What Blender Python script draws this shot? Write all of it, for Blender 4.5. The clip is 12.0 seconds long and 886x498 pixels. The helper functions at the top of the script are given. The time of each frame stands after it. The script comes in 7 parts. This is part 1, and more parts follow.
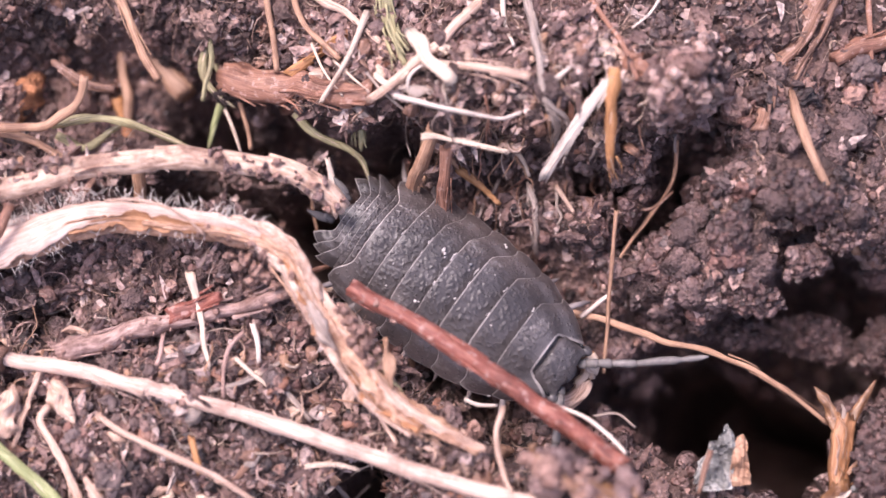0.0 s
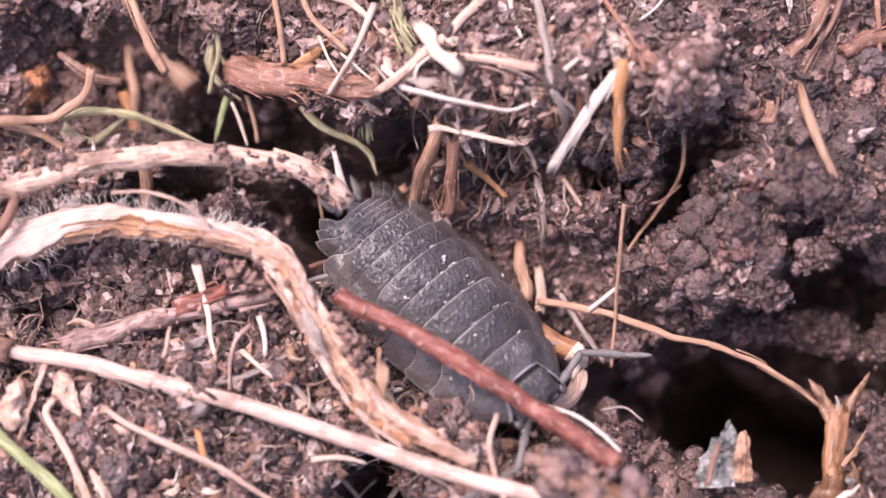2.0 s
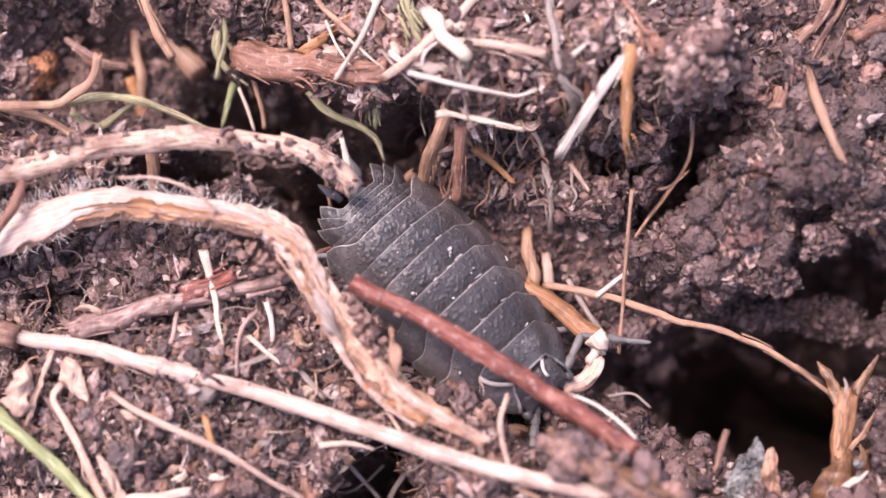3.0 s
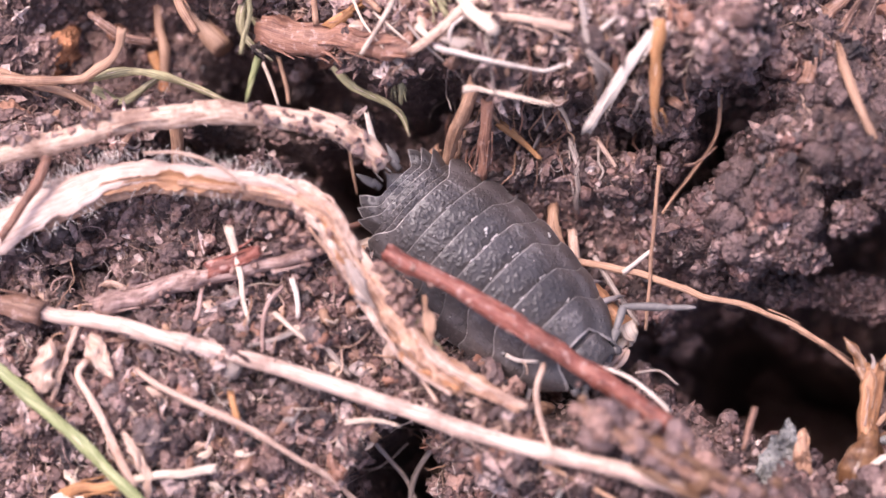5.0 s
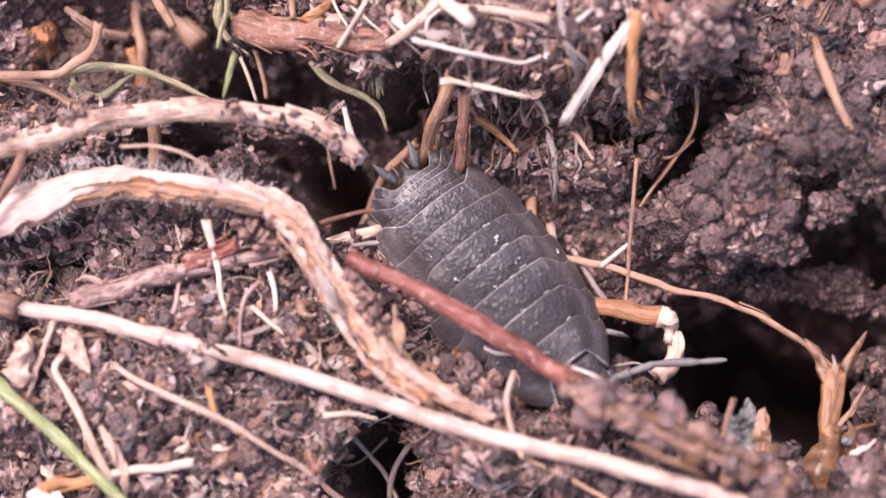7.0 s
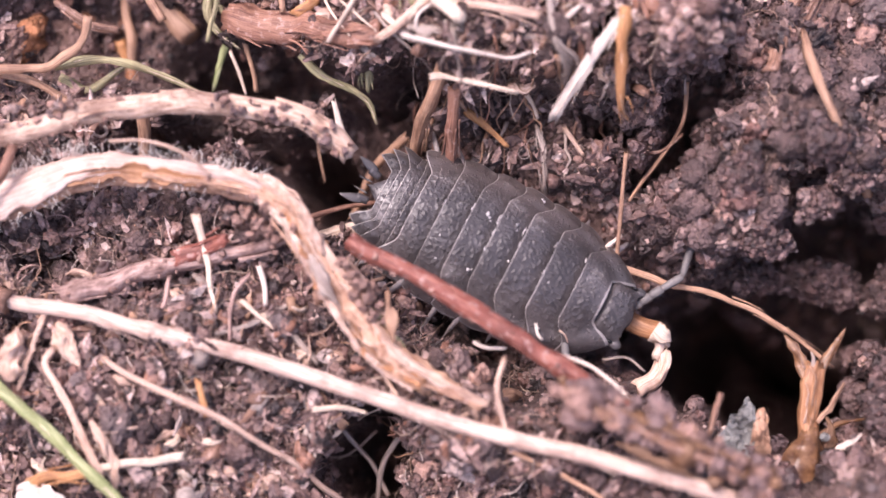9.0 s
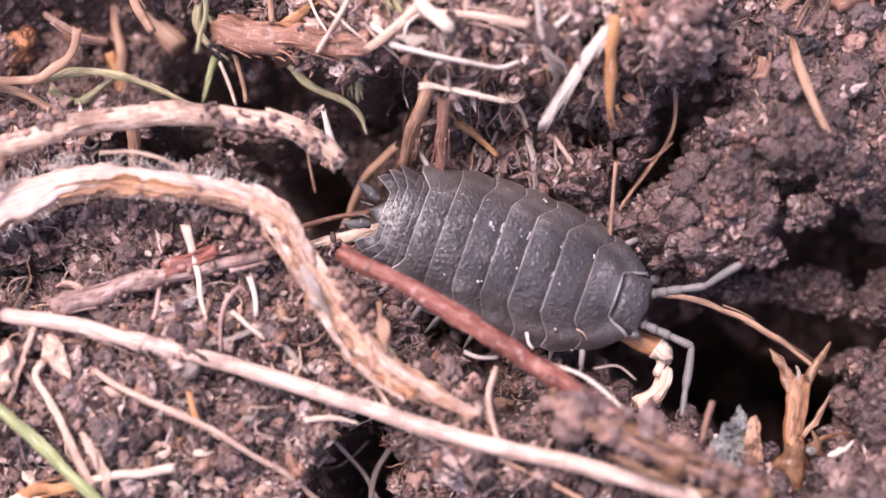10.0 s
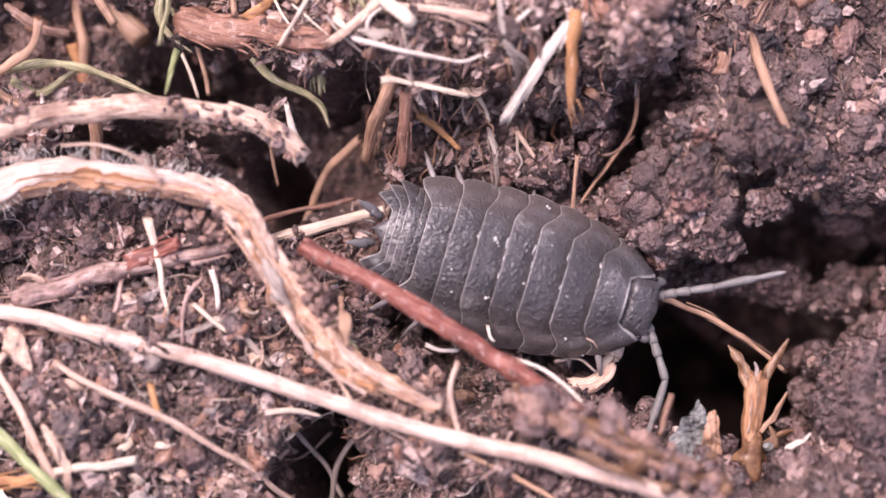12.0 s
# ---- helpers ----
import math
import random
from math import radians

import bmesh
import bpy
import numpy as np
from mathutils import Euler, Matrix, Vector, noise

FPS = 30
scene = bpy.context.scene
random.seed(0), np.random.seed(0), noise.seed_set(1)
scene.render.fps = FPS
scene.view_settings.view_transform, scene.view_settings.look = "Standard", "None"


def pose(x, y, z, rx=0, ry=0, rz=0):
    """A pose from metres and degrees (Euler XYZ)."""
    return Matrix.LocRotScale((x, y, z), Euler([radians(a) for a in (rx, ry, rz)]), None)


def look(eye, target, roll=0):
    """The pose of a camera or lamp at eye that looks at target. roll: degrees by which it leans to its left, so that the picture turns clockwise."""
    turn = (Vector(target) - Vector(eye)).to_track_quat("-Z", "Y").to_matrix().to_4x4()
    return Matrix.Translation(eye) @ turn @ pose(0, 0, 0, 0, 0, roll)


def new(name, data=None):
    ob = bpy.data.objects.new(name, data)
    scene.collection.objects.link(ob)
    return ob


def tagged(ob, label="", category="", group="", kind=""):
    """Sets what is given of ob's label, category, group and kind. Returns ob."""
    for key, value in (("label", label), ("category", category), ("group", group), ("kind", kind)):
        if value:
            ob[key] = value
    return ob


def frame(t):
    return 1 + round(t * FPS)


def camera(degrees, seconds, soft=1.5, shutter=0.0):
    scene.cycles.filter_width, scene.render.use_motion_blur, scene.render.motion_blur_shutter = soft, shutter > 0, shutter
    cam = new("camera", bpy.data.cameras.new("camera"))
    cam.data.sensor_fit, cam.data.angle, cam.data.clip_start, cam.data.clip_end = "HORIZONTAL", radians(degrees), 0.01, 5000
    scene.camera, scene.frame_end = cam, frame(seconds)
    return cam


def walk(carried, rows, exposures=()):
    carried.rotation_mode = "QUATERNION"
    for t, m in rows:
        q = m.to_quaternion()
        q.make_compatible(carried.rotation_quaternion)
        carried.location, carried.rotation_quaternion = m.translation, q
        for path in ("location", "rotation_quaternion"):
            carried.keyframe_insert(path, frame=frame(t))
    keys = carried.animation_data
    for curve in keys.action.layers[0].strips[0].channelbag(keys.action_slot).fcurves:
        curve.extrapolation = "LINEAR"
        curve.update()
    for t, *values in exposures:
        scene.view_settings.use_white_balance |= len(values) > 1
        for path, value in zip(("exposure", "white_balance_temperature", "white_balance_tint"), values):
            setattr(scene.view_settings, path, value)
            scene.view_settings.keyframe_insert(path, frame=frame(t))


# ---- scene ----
# A woodlouse in a run of crumbly soil, seen from a hand's width away. Sizes are in millimetres on a
# soil slope that leans 30 degrees; MM and SLOPE carry them into the world.
MM = 0.001
SLOPE = pose(0, 0, 0, 30, 0, 0)

EXPO, KELVIN, TINT = 0.98, 6440, 27.4
cam = camera(32, 12.0, soft=1.45, shutter=0.0)
cam.data.dof.use_dof, cam.data.dof.focus_distance, cam.data.dof.aperture_fstop = True, 0.0743, 19.0
walk(cam, [
    (0, pose(0.00041, -0.03560, 0.06487, 30.617, 0.431, 0.633)),
    (0.5, pose(0.00050, -0.03586, 0.06474, 30.929, 0.235, 0.328)),
    (1, pose(0.00060, -0.03576, 0.06485, 30.925, 0.076, 0.233)),
    (1.5, pose(0.00052, -0.03582, 0.06476, 30.900, 0.150, 0.380)),
    (2, pose(0.00024, -0.03622, 0.06426, 31.009, 0.514, 0.753)),
    (2.5, pose(-0.00007, -0.03657, 0.06382, 31.183, 0.660, 0.718)),
    (3, pose(0.00011, -0.03621, 0.06411, 30.539, 0.651, 0.866)),
    (5, pose(-0.00083, -0.03624, 0.06358, 29.879, 0.838, 1.020)),
    (5.5, pose(-0.00066, -0.03649, 0.06344, 30.422, 0.768, 0.561)),
    (6, pose(-0.00085, -0.03665, 0.06327, 30.277, 0.370, 0.624)),
    (6.5, pose(-0.00070, -0.03723, 0.06290, 30.806, 0.412, 0.289)),
    (7, pose(-0.00042, -0.03716, 0.06296, 30.493, 0.521, 0.570)),
    (9, pose(-0.00032, -0.03653, 0.06355, 29.626, 0.196, 0.500)),
    (9.5, pose(-0.00026, -0.03655, 0.06350, 29.702, 0.261, 0.487)),
    (10, pose(-0.00005, -0.03658, 0.06351, 30.029, 0.249, 0.126)),
    (10.5, pose(-0.00000, -0.03662, 0.06342, 30.000, -0.000, 0.000)),
    (11, pose(0.00003, -0.03652, 0.06357, 29.698, -0.371, -0.049)),
    (11.5, pose(0.00010, -0.03645, 0.06375, 29.559, -0.564, -0.205)),
    (12, pose(0.00037, -0.03636, 0.06397, 29.452, -0.762, -0.295)),
], exposures=[(0, EXPO, KELVIN, TINT), (12, EXPO, KELVIN, TINT)])

# ---- light: soft daylight under a bright hazy sky ----
world = bpy.data.worlds.new("sky")
scene.world = world
world.use_nodes = True
wn, wl = world.node_tree.nodes, world.node_tree.links
sky = wn.new("ShaderNodeTexSky")
sky.sky_type, sky.sun_disc = "NISHITA", False
sky.sun_elevation, sky.sun_rotation = radians(70), radians(-102)
sky.air_density, sky.dust_density, sky.ozone_density = 1.0, 4.0, 1.0
wl.new(sky.outputs["Color"], wn["Background"].inputs["Color"])
wn["Background"].inputs["Strength"].default_value = 0.15
sun = new("sun", bpy.data.lights.new("sun", "SUN"))
sun.data.energy, sun.data.angle, sun.data.color = 2.2, radians(32), (1.0, 0.95, 0.88)
sun.matrix_basis = look((-0.28, 0.07, 0.8), (0, 0, 0))

# ---- materials ----
def nodes(name):
    m = bpy.data.materials.new(name)
    m.use_nodes = True
    return m, m.node_tree.nodes, m.node_tree.links, m.node_tree.nodes["Principled BSDF"]


def ramp(nt, links, source, stops):
    r = nt.new("ShaderNodeValToRGB")
    while len(r.color_ramp.elements) < len(stops):
        r.color_ramp.elements.new(0.5)
    for e, (p, c) in zip(r.color_ramp.elements, stops):
        e.position, e.color = p, (*c, 1)
    links.new(source, r.inputs["Fac"])
    return r.outputs["Color"]


def noise_tex(nt, links, vector, scale, detail=4.0, rough=0.6):
    n = nt.new("ShaderNodeTexNoise")
    n.inputs["Scale"].default_value, n.inputs["Detail"].default_value = scale, detail
    n.inputs["Roughness"].default_value = rough
    links.new(vector, n.inputs["Vector"])
    return n.outputs["Fac"]


def mix(nt, links, fac, a, b, kind="MIX"):
    m = nt.new("ShaderNodeMix")
    m.data_type, m.blend_type = "RGBA", kind
    for sock, value in (("Factor", fac), ("A", a), ("B", b)):
        want = [i for i in m.inputs if i.name == sock and (i.type == "RGBA" or sock == "Factor" and i.type == "VALUE")][0]
        if isinstance(value, (int, float)):
            want.default_value = value
        elif isinstance(value, tuple):
            want.default_value = (*value, 1)
        else:
            links.new(value, want)
    return [o for o in m.outputs if o.type == "RGBA"][0]


def bump(nt, links, height, strength, distance, bsdf):
    b = nt.new("ShaderNodeBump")
    b.inputs["Strength"].default_value, b.inputs["Distance"].default_value = strength, distance
    links.new(height, b.inputs["Height"])
    links.new(b.outputs["Normal"], bsdf.inputs["Normal"])


def soil_material(name, stops, gloss=0.62, island=False):
    """Moist crumbly soil: colour patches of some millimetres, grain of tenths of a millimetre."""
    m, nt, ln, bs = nodes(name)
    where = nt.new("ShaderNodeTexCoord").outputs["Object"]
    big = noise_tex(nt, ln, where, 260, 4)
    fine = noise_tex(nt, ln, where, 2600, 6, 0.7)
    if island:
        geo = nt.new("ShaderNodeNewGeometry")
        base = ramp(nt, ln, geo.outputs["Random Per Island"], stops)
    else:
        base = ramp(nt, ln, big, stops)
    dark = ramp(nt, ln, fine, [(0.3, (0.45, 0.42, 0.42)), (0.7, (1.25, 1.2, 1.2))])
    col = mix(nt, ln, 0.8, base, dark, "MULTIPLY")
    patch = ramp(nt, ln, big, [(0.35, (0.62, 0.6, 0.6)), (0.65, (1.2, 1.15, 1.12))])
    col = mix(nt, ln, 0.7, col, patch, "MULTIPLY")
    ln.new(col, bs.inputs["Base Color"])
    shine = ramp(nt, ln, fine, [(0.35, (gloss + 0.2,) * 3), (0.75, (gloss - 0.22,) * 3)])
    ln.new(shine, bs.inputs["Roughness"])
    cells = nt.new("ShaderNodeTexVoronoi")
    cells.feature, cells.distance = "SMOOTH_F1", "EUCLIDEAN"
    cells.inputs["Scale"].default_value = 4300
    ln.new(where, cells.inputs["Vector"])
    knobs = ramp(nt, ln, cells.outputs["Distance"], [(0.1, (1, 1, 1)), (0.62, (0, 0, 0))])
    bump(nt, ln, mix(nt, ln, 0.5, fine, knobs), 1.0, 0.00034, bs)
    return m


def straw_material(name, pale, mid, dark, rough=0.6, clear=0.0, blotch=0.35, fleck=0.0, grain=(9.0, 0.35)):
    """Dead stalk: streaks along the fibre, blotches of damp and dirt."""
    m, nt, ln, bs = nodes(name)
    tc = nt.new("ShaderNodeTexCoord")
    stretch = nt.new("ShaderNodeMapping")
    stretch.inputs["Scale"].default_value = (*grain, 1.0)
    ln.new(tc.outputs["UV"], stretch.inputs["Vector"])
    streak = noise_tex(nt, ln, stretch.outputs["Vector"], 1.6, 6, 0.65)
    spot = noise_tex(nt, ln, tc.outputs["Object"], 520, 5, 0.65)
    info = nt.new("ShaderNodeObjectInfo")
    col = ramp(nt, ln, streak, [(0.3, dark), (0.48, mid), (0.66, pale)])
    stain = ramp(nt, ln, spot, [(0.36, (0.3, 0.22, 0.2)), (0.52, (1, 1, 1))])
    col = mix(nt, ln, blotch, col, stain, "MULTIPLY")
    if fleck:
        scuff = ramp(nt, ln, noise_tex(nt, ln, tc.outputs["Object"], 3100, 3, 0.6), [(0.56, (0, 0, 0)), (0.68, (fleck,) * 3)])
        col = mix(nt, ln, scuff, col, (0.62, 0.45, 0.41))
    vary = ramp(nt, ln, info.outputs["Random"], [(0.0, (0.82, 0.8, 0.78)), (1.0, (1.12, 1.08, 1.04))])
    col = mix(nt, ln, 0.8, col, vary, "MULTIPLY")
    ln.new(col, bs.inputs["Base Color"])
    bs.inputs["Roughness"].default_value = rough
    bs.inputs["Transmission Weight"].default_value = clear
    high = mix(nt, ln, 0.5, streak, spot)
    bump(nt, ln, high, 0.7, 0.00010, bs)
    return m


SOIL = soil_material("soil", [(0.3, (0.068, 0.043, 0.037)), (0.5, (0.135, 0.087, 0.076)), (0.72, (0.218, 0.145, 0.129))])
CRUMB = soil_material("soil_crumbs", [(0.0, (0.045, 0.034, 0.034)), (0.12, (0.075, 0.055, 0.054)), (0.26, (0.145, 0.09, 0.08)), (0.5, (0.17, 0.13, 0.126)), (0.64, (0.25, 0.135, 0.112)), (0.77, (0.31, 0.215, 0.198)), (0.88, (0.41, 0.25, 0.2)), (0.97, (0.58, 0.44, 0.4))], 0.36, True)
CLOD = soil_material("soil_clod", [(0.3, (0.076, 0.049, 0.045)), (0.5, (0.145, 0.096, 0.09)), (0.72, (0.225, 0.155, 0.145))])
FARSOIL = soil_material("reddish_lumps", [(0.0, (0.06, 0.04, 0.036)), (0.35, (0.16, 0.1, 0.085)), (0.65, (0.28, 0.165, 0.135)), (0.9, (0.36, 0.24, 0.2)), (0.98, (0.5, 0.22, 0.1))], 0.6, True)
STUCK = soil_material("clod_crumbs", [(0.0, (0.055, 0.038, 0.037)), (0.35, (0.12, 0.079, 0.075)), (0.7, (0.2, 0.122, 0.11)), (0.9, (0.27, 0.185, 0.172)), (0.98, (0.42, 0.3, 0.27))], 0.32, True)
LIPSOIL = soil_material("pinkish_grains", [(0.0, (0.12, 0.072, 0.064)), (0.35, (0.29, 0.175, 0.15)), (0.7, (0.46, 0.295, 0.255)), (0.95, (0.64, 0.47, 0.42))], 0.36, True)
GRIT = soil_material("quartz_grit", [(0.0, (0.26, 0.15, 0.125)), (0.5, (0.38, 0.25, 0.215)), (1.0, (0.5, 0.37, 0.33))], 0.42, True)
FIBRE = soil_material("root_fibre", [(0.0, (0.2, 0.12, 0.09)), (0.5, (0.4, 0.27, 0.21)), (0.85, (0.5, 0.38, 0.3)), (1.0, (0.68, 0.6, 0.54))], 0.6, True)
PALE = straw_material("pale_straw", (0.72, 0.55, 0.46), (0.54, 0.36, 0.28), (0.26, 0.14, 0.1), blotch=0.55)
SCRAP = soil_material("leaf_scraps", [(0.0, (0.09, 0.055, 0.05)), (0.3, (0.2, 0.125, 0.11)), (0.6, (0.36, 0.24, 0.21)), (0.85, (0.54, 0.39, 0.35)), (1.0, (0.7, 0.58, 0.53))], 0.6, True)
SHRED = straw_material("brown_shred", (0.33, 0.18, 0.1), (0.17, 0.088, 0.05), (0.065, 0.035, 0.025), blotch=0.7)
CREAM = straw_material("cream_straw", (0.78, 0.66, 0.56), (0.66, 0.51, 0.41), (0.38, 0.25, 0.18), blotch=0.4)
WHITE = straw_material("bleached_straw", (0.8, 0.71, 0.65), (0.68, 0.57, 0.5), (0.4, 0.29, 0.23), blotch=0.45)
ORANGE = straw_material("orange_straw", (0.6, 0.33, 0.16), (0.45, 0.21, 0.085), (0.2, 0.085, 0.035), blotch=0.5)
TAN = straw_material("tan_straw", (0.56, 0.36, 0.25), (0.4, 0.23, 0.15), (0.17, 0.085, 0.055), blotch=0.55)
BROWN = straw_material("brown_stalk", (0.36, 0.21, 0.15), (0.22, 0.115, 0.08), (0.09, 0.045, 0.035), fleck=0.4)
RUST = straw_material("rust_bark", (0.42, 0.23, 0.16), (0.27, 0.125, 0.085), (0.1, 0.042, 0.03), blotch=0.6, fleck=0.4)
RED = straw_material("red_stem", (0.46, 0.2, 0.15), (0.24, 0.065, 0.045), (0.075, 0.02, 0.016), 0.55, blotch=0.7, fleck=0.5, grain=(9.0, 0.6))
GREEN = straw_material("green_blade", (0.46, 0.46, 0.27), (0.24, 0.27, 0.11), (0.11, 0.125, 0.05), 0.5, grain=(5.0, 0.3))
OLIVE = straw_material("faded_green_blade", (0.52, 0.47, 0.29), (0.32, 0.285, 0.155), (0.13, 0.11, 0.06), 0.6, blotch=0.5, grain=(5.0, 0.5))
GREY = straw_material("grey_stalk", (0.5, 0.42, 0.38), (0.32, 0.25, 0.22), (0.15, 0.105, 0.09))
HUSK = straw_material("amber_husk", (0.37, 0.2, 0.1), (0.2, 0.095, 0.045), (0.075, 0.034, 0.018), 0.36, 0.1, 0.7, 0.25, (2.2, 0.9))
WOOL = straw_material("woolly_leaf", (0.74, 0.6, 0.54), (0.58, 0.42, 0.36), (0.3, 0.19, 0.15), 0.85, blotch=0.35, fleck=0.12, grain=(13.0, 0.35))
STEM = straw_material("dry_stem_skin", (0.68, 0.52, 0.45), (0.54, 0.385, 0.32), (0.28, 0.17, 0.13), 0.6, blotch=0.6, fleck=0.25, grain=(5.0, 0.4))
PAPER = straw_material("papery_leaf", (0.68, 0.52, 0.45), (0.51, 0.35, 0.28), (0.25, 0.15, 0.11), 0.8, blotch=0.75, fleck=0.3, grain=(4.0, 1.6))
BARK = straw_material("flaking_bark", (0.8, 0.62, 0.51), (0.62, 0.42, 0.32), (0.24, 0.13, 0.09), 0.7, blotch=0.85, fleck=0.12, grain=(7.0, 0.8))
WEATHERED = straw_material("weathered_twig", (0.58, 0.42, 0.375), (0.38, 0.245, 0.215), (0.13, 0.07, 0.06), 0.75, blotch=0.8, fleck=0.4, grain=(6.0, 0.9))
AMBER = straw_material("amber_straw", (0.56, 0.3, 0.17), (0.38, 0.18, 0.085), (0.18, 0.07, 0.035), 0.5, blotch=0.6)
LEAFBROWN = straw_material("leaf_underside", (0.6, 0.4, 0.3), (0.45, 0.265, 0.18), (0.19, 0.095, 0.065), 0.75, blotch=0.75, fleck=0.35, grain=(5.0, 1.3))
HAIR = straw_material("white_hair", (0.85, 0.8, 0.76), (0.8, 0.73, 0.68), (0.65, 0.58, 0.54), 0.5, 0.0, 0.1)
FLAKE = soil_material("grey_flake", [(0.36, (0.12, 0.12, 0.12)), (0.5, (0.36, 0.37, 0.35)), (0.62, (0.74, 0.74, 0.7))], 0.3)



def shell_material(name, low, high, gloss, warty=1.0, margin=None, scuffs=0.0):
    """Matt slate cuticle with fine warts, pale scuffs and dust; margin: the thin brownish skin of the plates' side lobes."""
    m, nt, ln, bs = nodes(name)
    where = nt.new("ShaderNodeTexCoord").outputs["Object"]
    cloud = noise_tex(nt, ln, where, 420, 5, 0.6)
    grain = noise_tex(nt, ln, where, 5200, 4, 0.6)
    wart = nt.new("ShaderNodeTexVoronoi")
    wart.feature = "F1"
    wart.inputs["Scale"].default_value = 5200
    ln.new(where, wart.inputs["Vector"])
    col = ramp(nt, ln, cloud, [(0.33, low), (0.68, high)])
    if margin:
        split = nt.new("ShaderNodeSeparateXYZ")
        ln.new(where, split.inputs["Vector"])
        side = nt.new("ShaderNodeMath")
        side.operation = "ABSOLUTE"
        ln.new(split.outputs["Y"], side.inputs[0])
        reach = nt.new("ShaderNodeMath")
        reach.operation = "MULTIPLY_ADD"
        ln.new(cloud, reach.inputs[0])
        reach.inputs[1].default_value = 0.0016
        ln.new(side.outputs[0], reach.inputs[2])
        skirt = ramp(nt, ln, reach.outputs[0], [(0.0, (0, 0, 0)), (1.0, (1, 1, 1))])
        near = nt.new("ShaderNodeMapRange")
        near.inputs["From Min"].default_value, near.inputs["From Max"].default_value = 0.0024, 0.0044
        near.inputs["To Max"].default_value = 0.75
        ln.new(reach.outputs[0], near.inputs["Value"])
        ln.new(near.outputs["Result"], skirt.node.inputs["Fac"])
        col = mix(nt, ln, skirt, col, margin)
    if scuffs:
        worn = ramp(nt, ln, noise_tex(nt, ln, where, 760, 6, 0.72), [(0.56, (0, 0, 0)), (0.72, (scuffs,) * 3)])
        col = mix(nt, ln, worn, col, (0.3, 0.275, 0.27))
    dust = ramp(nt, ln, grain, [(0.52, (1, 1, 1)), (0.74, (1.6, 1.55, 1.52))])
    col = mix(nt, ln, 0.7, col, dust, "MULTIPLY")
    ln.new(col, bs.inputs["Base Color"])
    shine = ramp(nt, ln, cloud, [(0.35, (gloss + 0.1,) * 3), (0.68, (gloss - 0.08,) * 3)])
    ln.new(shine, bs.inputs["Roughness"])
    bs.inputs["Specular IOR Level"].default_value = 0.45
    dome = ramp(nt, ln, wart.outputs["Distance"], [(0.0, (1, 1, 1)), (0.14, (0.8, 0.8, 0.8)), (0.34, (0, 0, 0))])
    height = mix(nt, ln, 0.18, dome, grain)
    bump(nt, ln, height, warty, 0.00008, bs)
    return m


SHELL = shell_material("slate_cuticle", (0.041, 0.0355, 0.0365), (0.088, 0.077, 0.079), 0.35, 0.75, (0.105, 0.079, 0.073), 0.5)
# pale skin of the plate edges, lightened further to paint in their specular line
RIM = shell_material("pale_glinting_plate_edge", (0.1, 0.09, 0.09), (0.36, 0.32, 0.31), 0.36, 0.3)
BLADE = shell_material("tail_blade", (0.055, 0.048, 0.049), (0.11, 0.097, 0.099), 0.4, 0.1)
LEG = shell_material("pinkish_leg", (0.17, 0.14, 0.135), (0.3, 0.25, 0.24), 0.5, 0.2)
LIMB = shell_material("grey_limb", (0.1, 0.088, 0.084), (0.2, 0.178, 0.17), 0.55, 0.14)
# white of the dust specks and of the highlight strips on the plates
SPECK = soil_material("white_dust_and_glints", [(0.0, (0.6, 0.56, 0.54)), (1.0, (0.8, 0.77, 0.75))], 0.5, True)
EYE = nodes("black_eye")[0]
EYE.node_tree.nodes["Principled BSDF"].inputs["Base Color"].default_value = (0.01, 0.01, 0.012, 1)
EYE.node_tree.nodes["Principled BSDF"].inputs["Roughness"].default_value = 0.2


# ---- building helpers: millimetres on the slope ----
def link(name, verts, faces, material, anchor=(0, 0, 0), parent=None, label="", uvs=None, smooth=True, slots=None):
    """One mesh object from arrays in millimetres. anchor: the object's own origin on the slope."""
    me = bpy.data.meshes.new(name)
    a = np.asarray(anchor, float)
    me.from_pydata(((np.asarray(verts, float) - (a if parent is None else 0)) * MM).tolist(), [], faces)
    for m in (material if isinstance(material, (list, tuple)) else [material]):
        me.materials.append(m)
    if slots is not None:
        me.polygons.foreach_set("material_index", slots)
    if smooth:
        me.polygons.foreach_set("use_smooth", [True] * len(me.polygons))
    if uvs is not None:
        layer = me.uv_layers.new(name="UVMap")
        idx = np.zeros(len(me.loops), int)
        me.loops.foreach_get("vertex_index", idx)
        layer.data.foreach_set("uv", np.asarray(uvs, float)[idx].ravel())
    me.update()
    ob = new(name, me)
    if parent is None:
        ob.matrix_basis = SLOPE @ Matrix.Translation(Vector(a * MM))
    else:
        ob.parent = parent
    if label:
        ob["label"] = label
    return ob


def curve_points(points, step=0.25):
    """Catmull-Rom curve through the points, evenly stepped."""
    p = np.asarray(points, float)
    if len(p) == 2:
        p = np.stack([p[0], (p[0] + p[1]) / 2, p[1]])
    q = np.vstack([2 * p[0] - p[1], p, 2 * p[-1] - p[-2]])
    out = []
    for i in range(1, len(q) - 2):
        a, b, c, d = q[i - 1:i + 3]
        n = max(2, int(np.linalg.norm(c - b) / step))
        for t in np.arange(n) / n:
            out.append(0.5 * (2 * b + (c - a) * t + (2 * a - 5 * b + 4 * c - d) * t * t + (3 * b - a - 3 * c + d) * t ** 3))
    out.append(p[-1])
    return np.array(out)


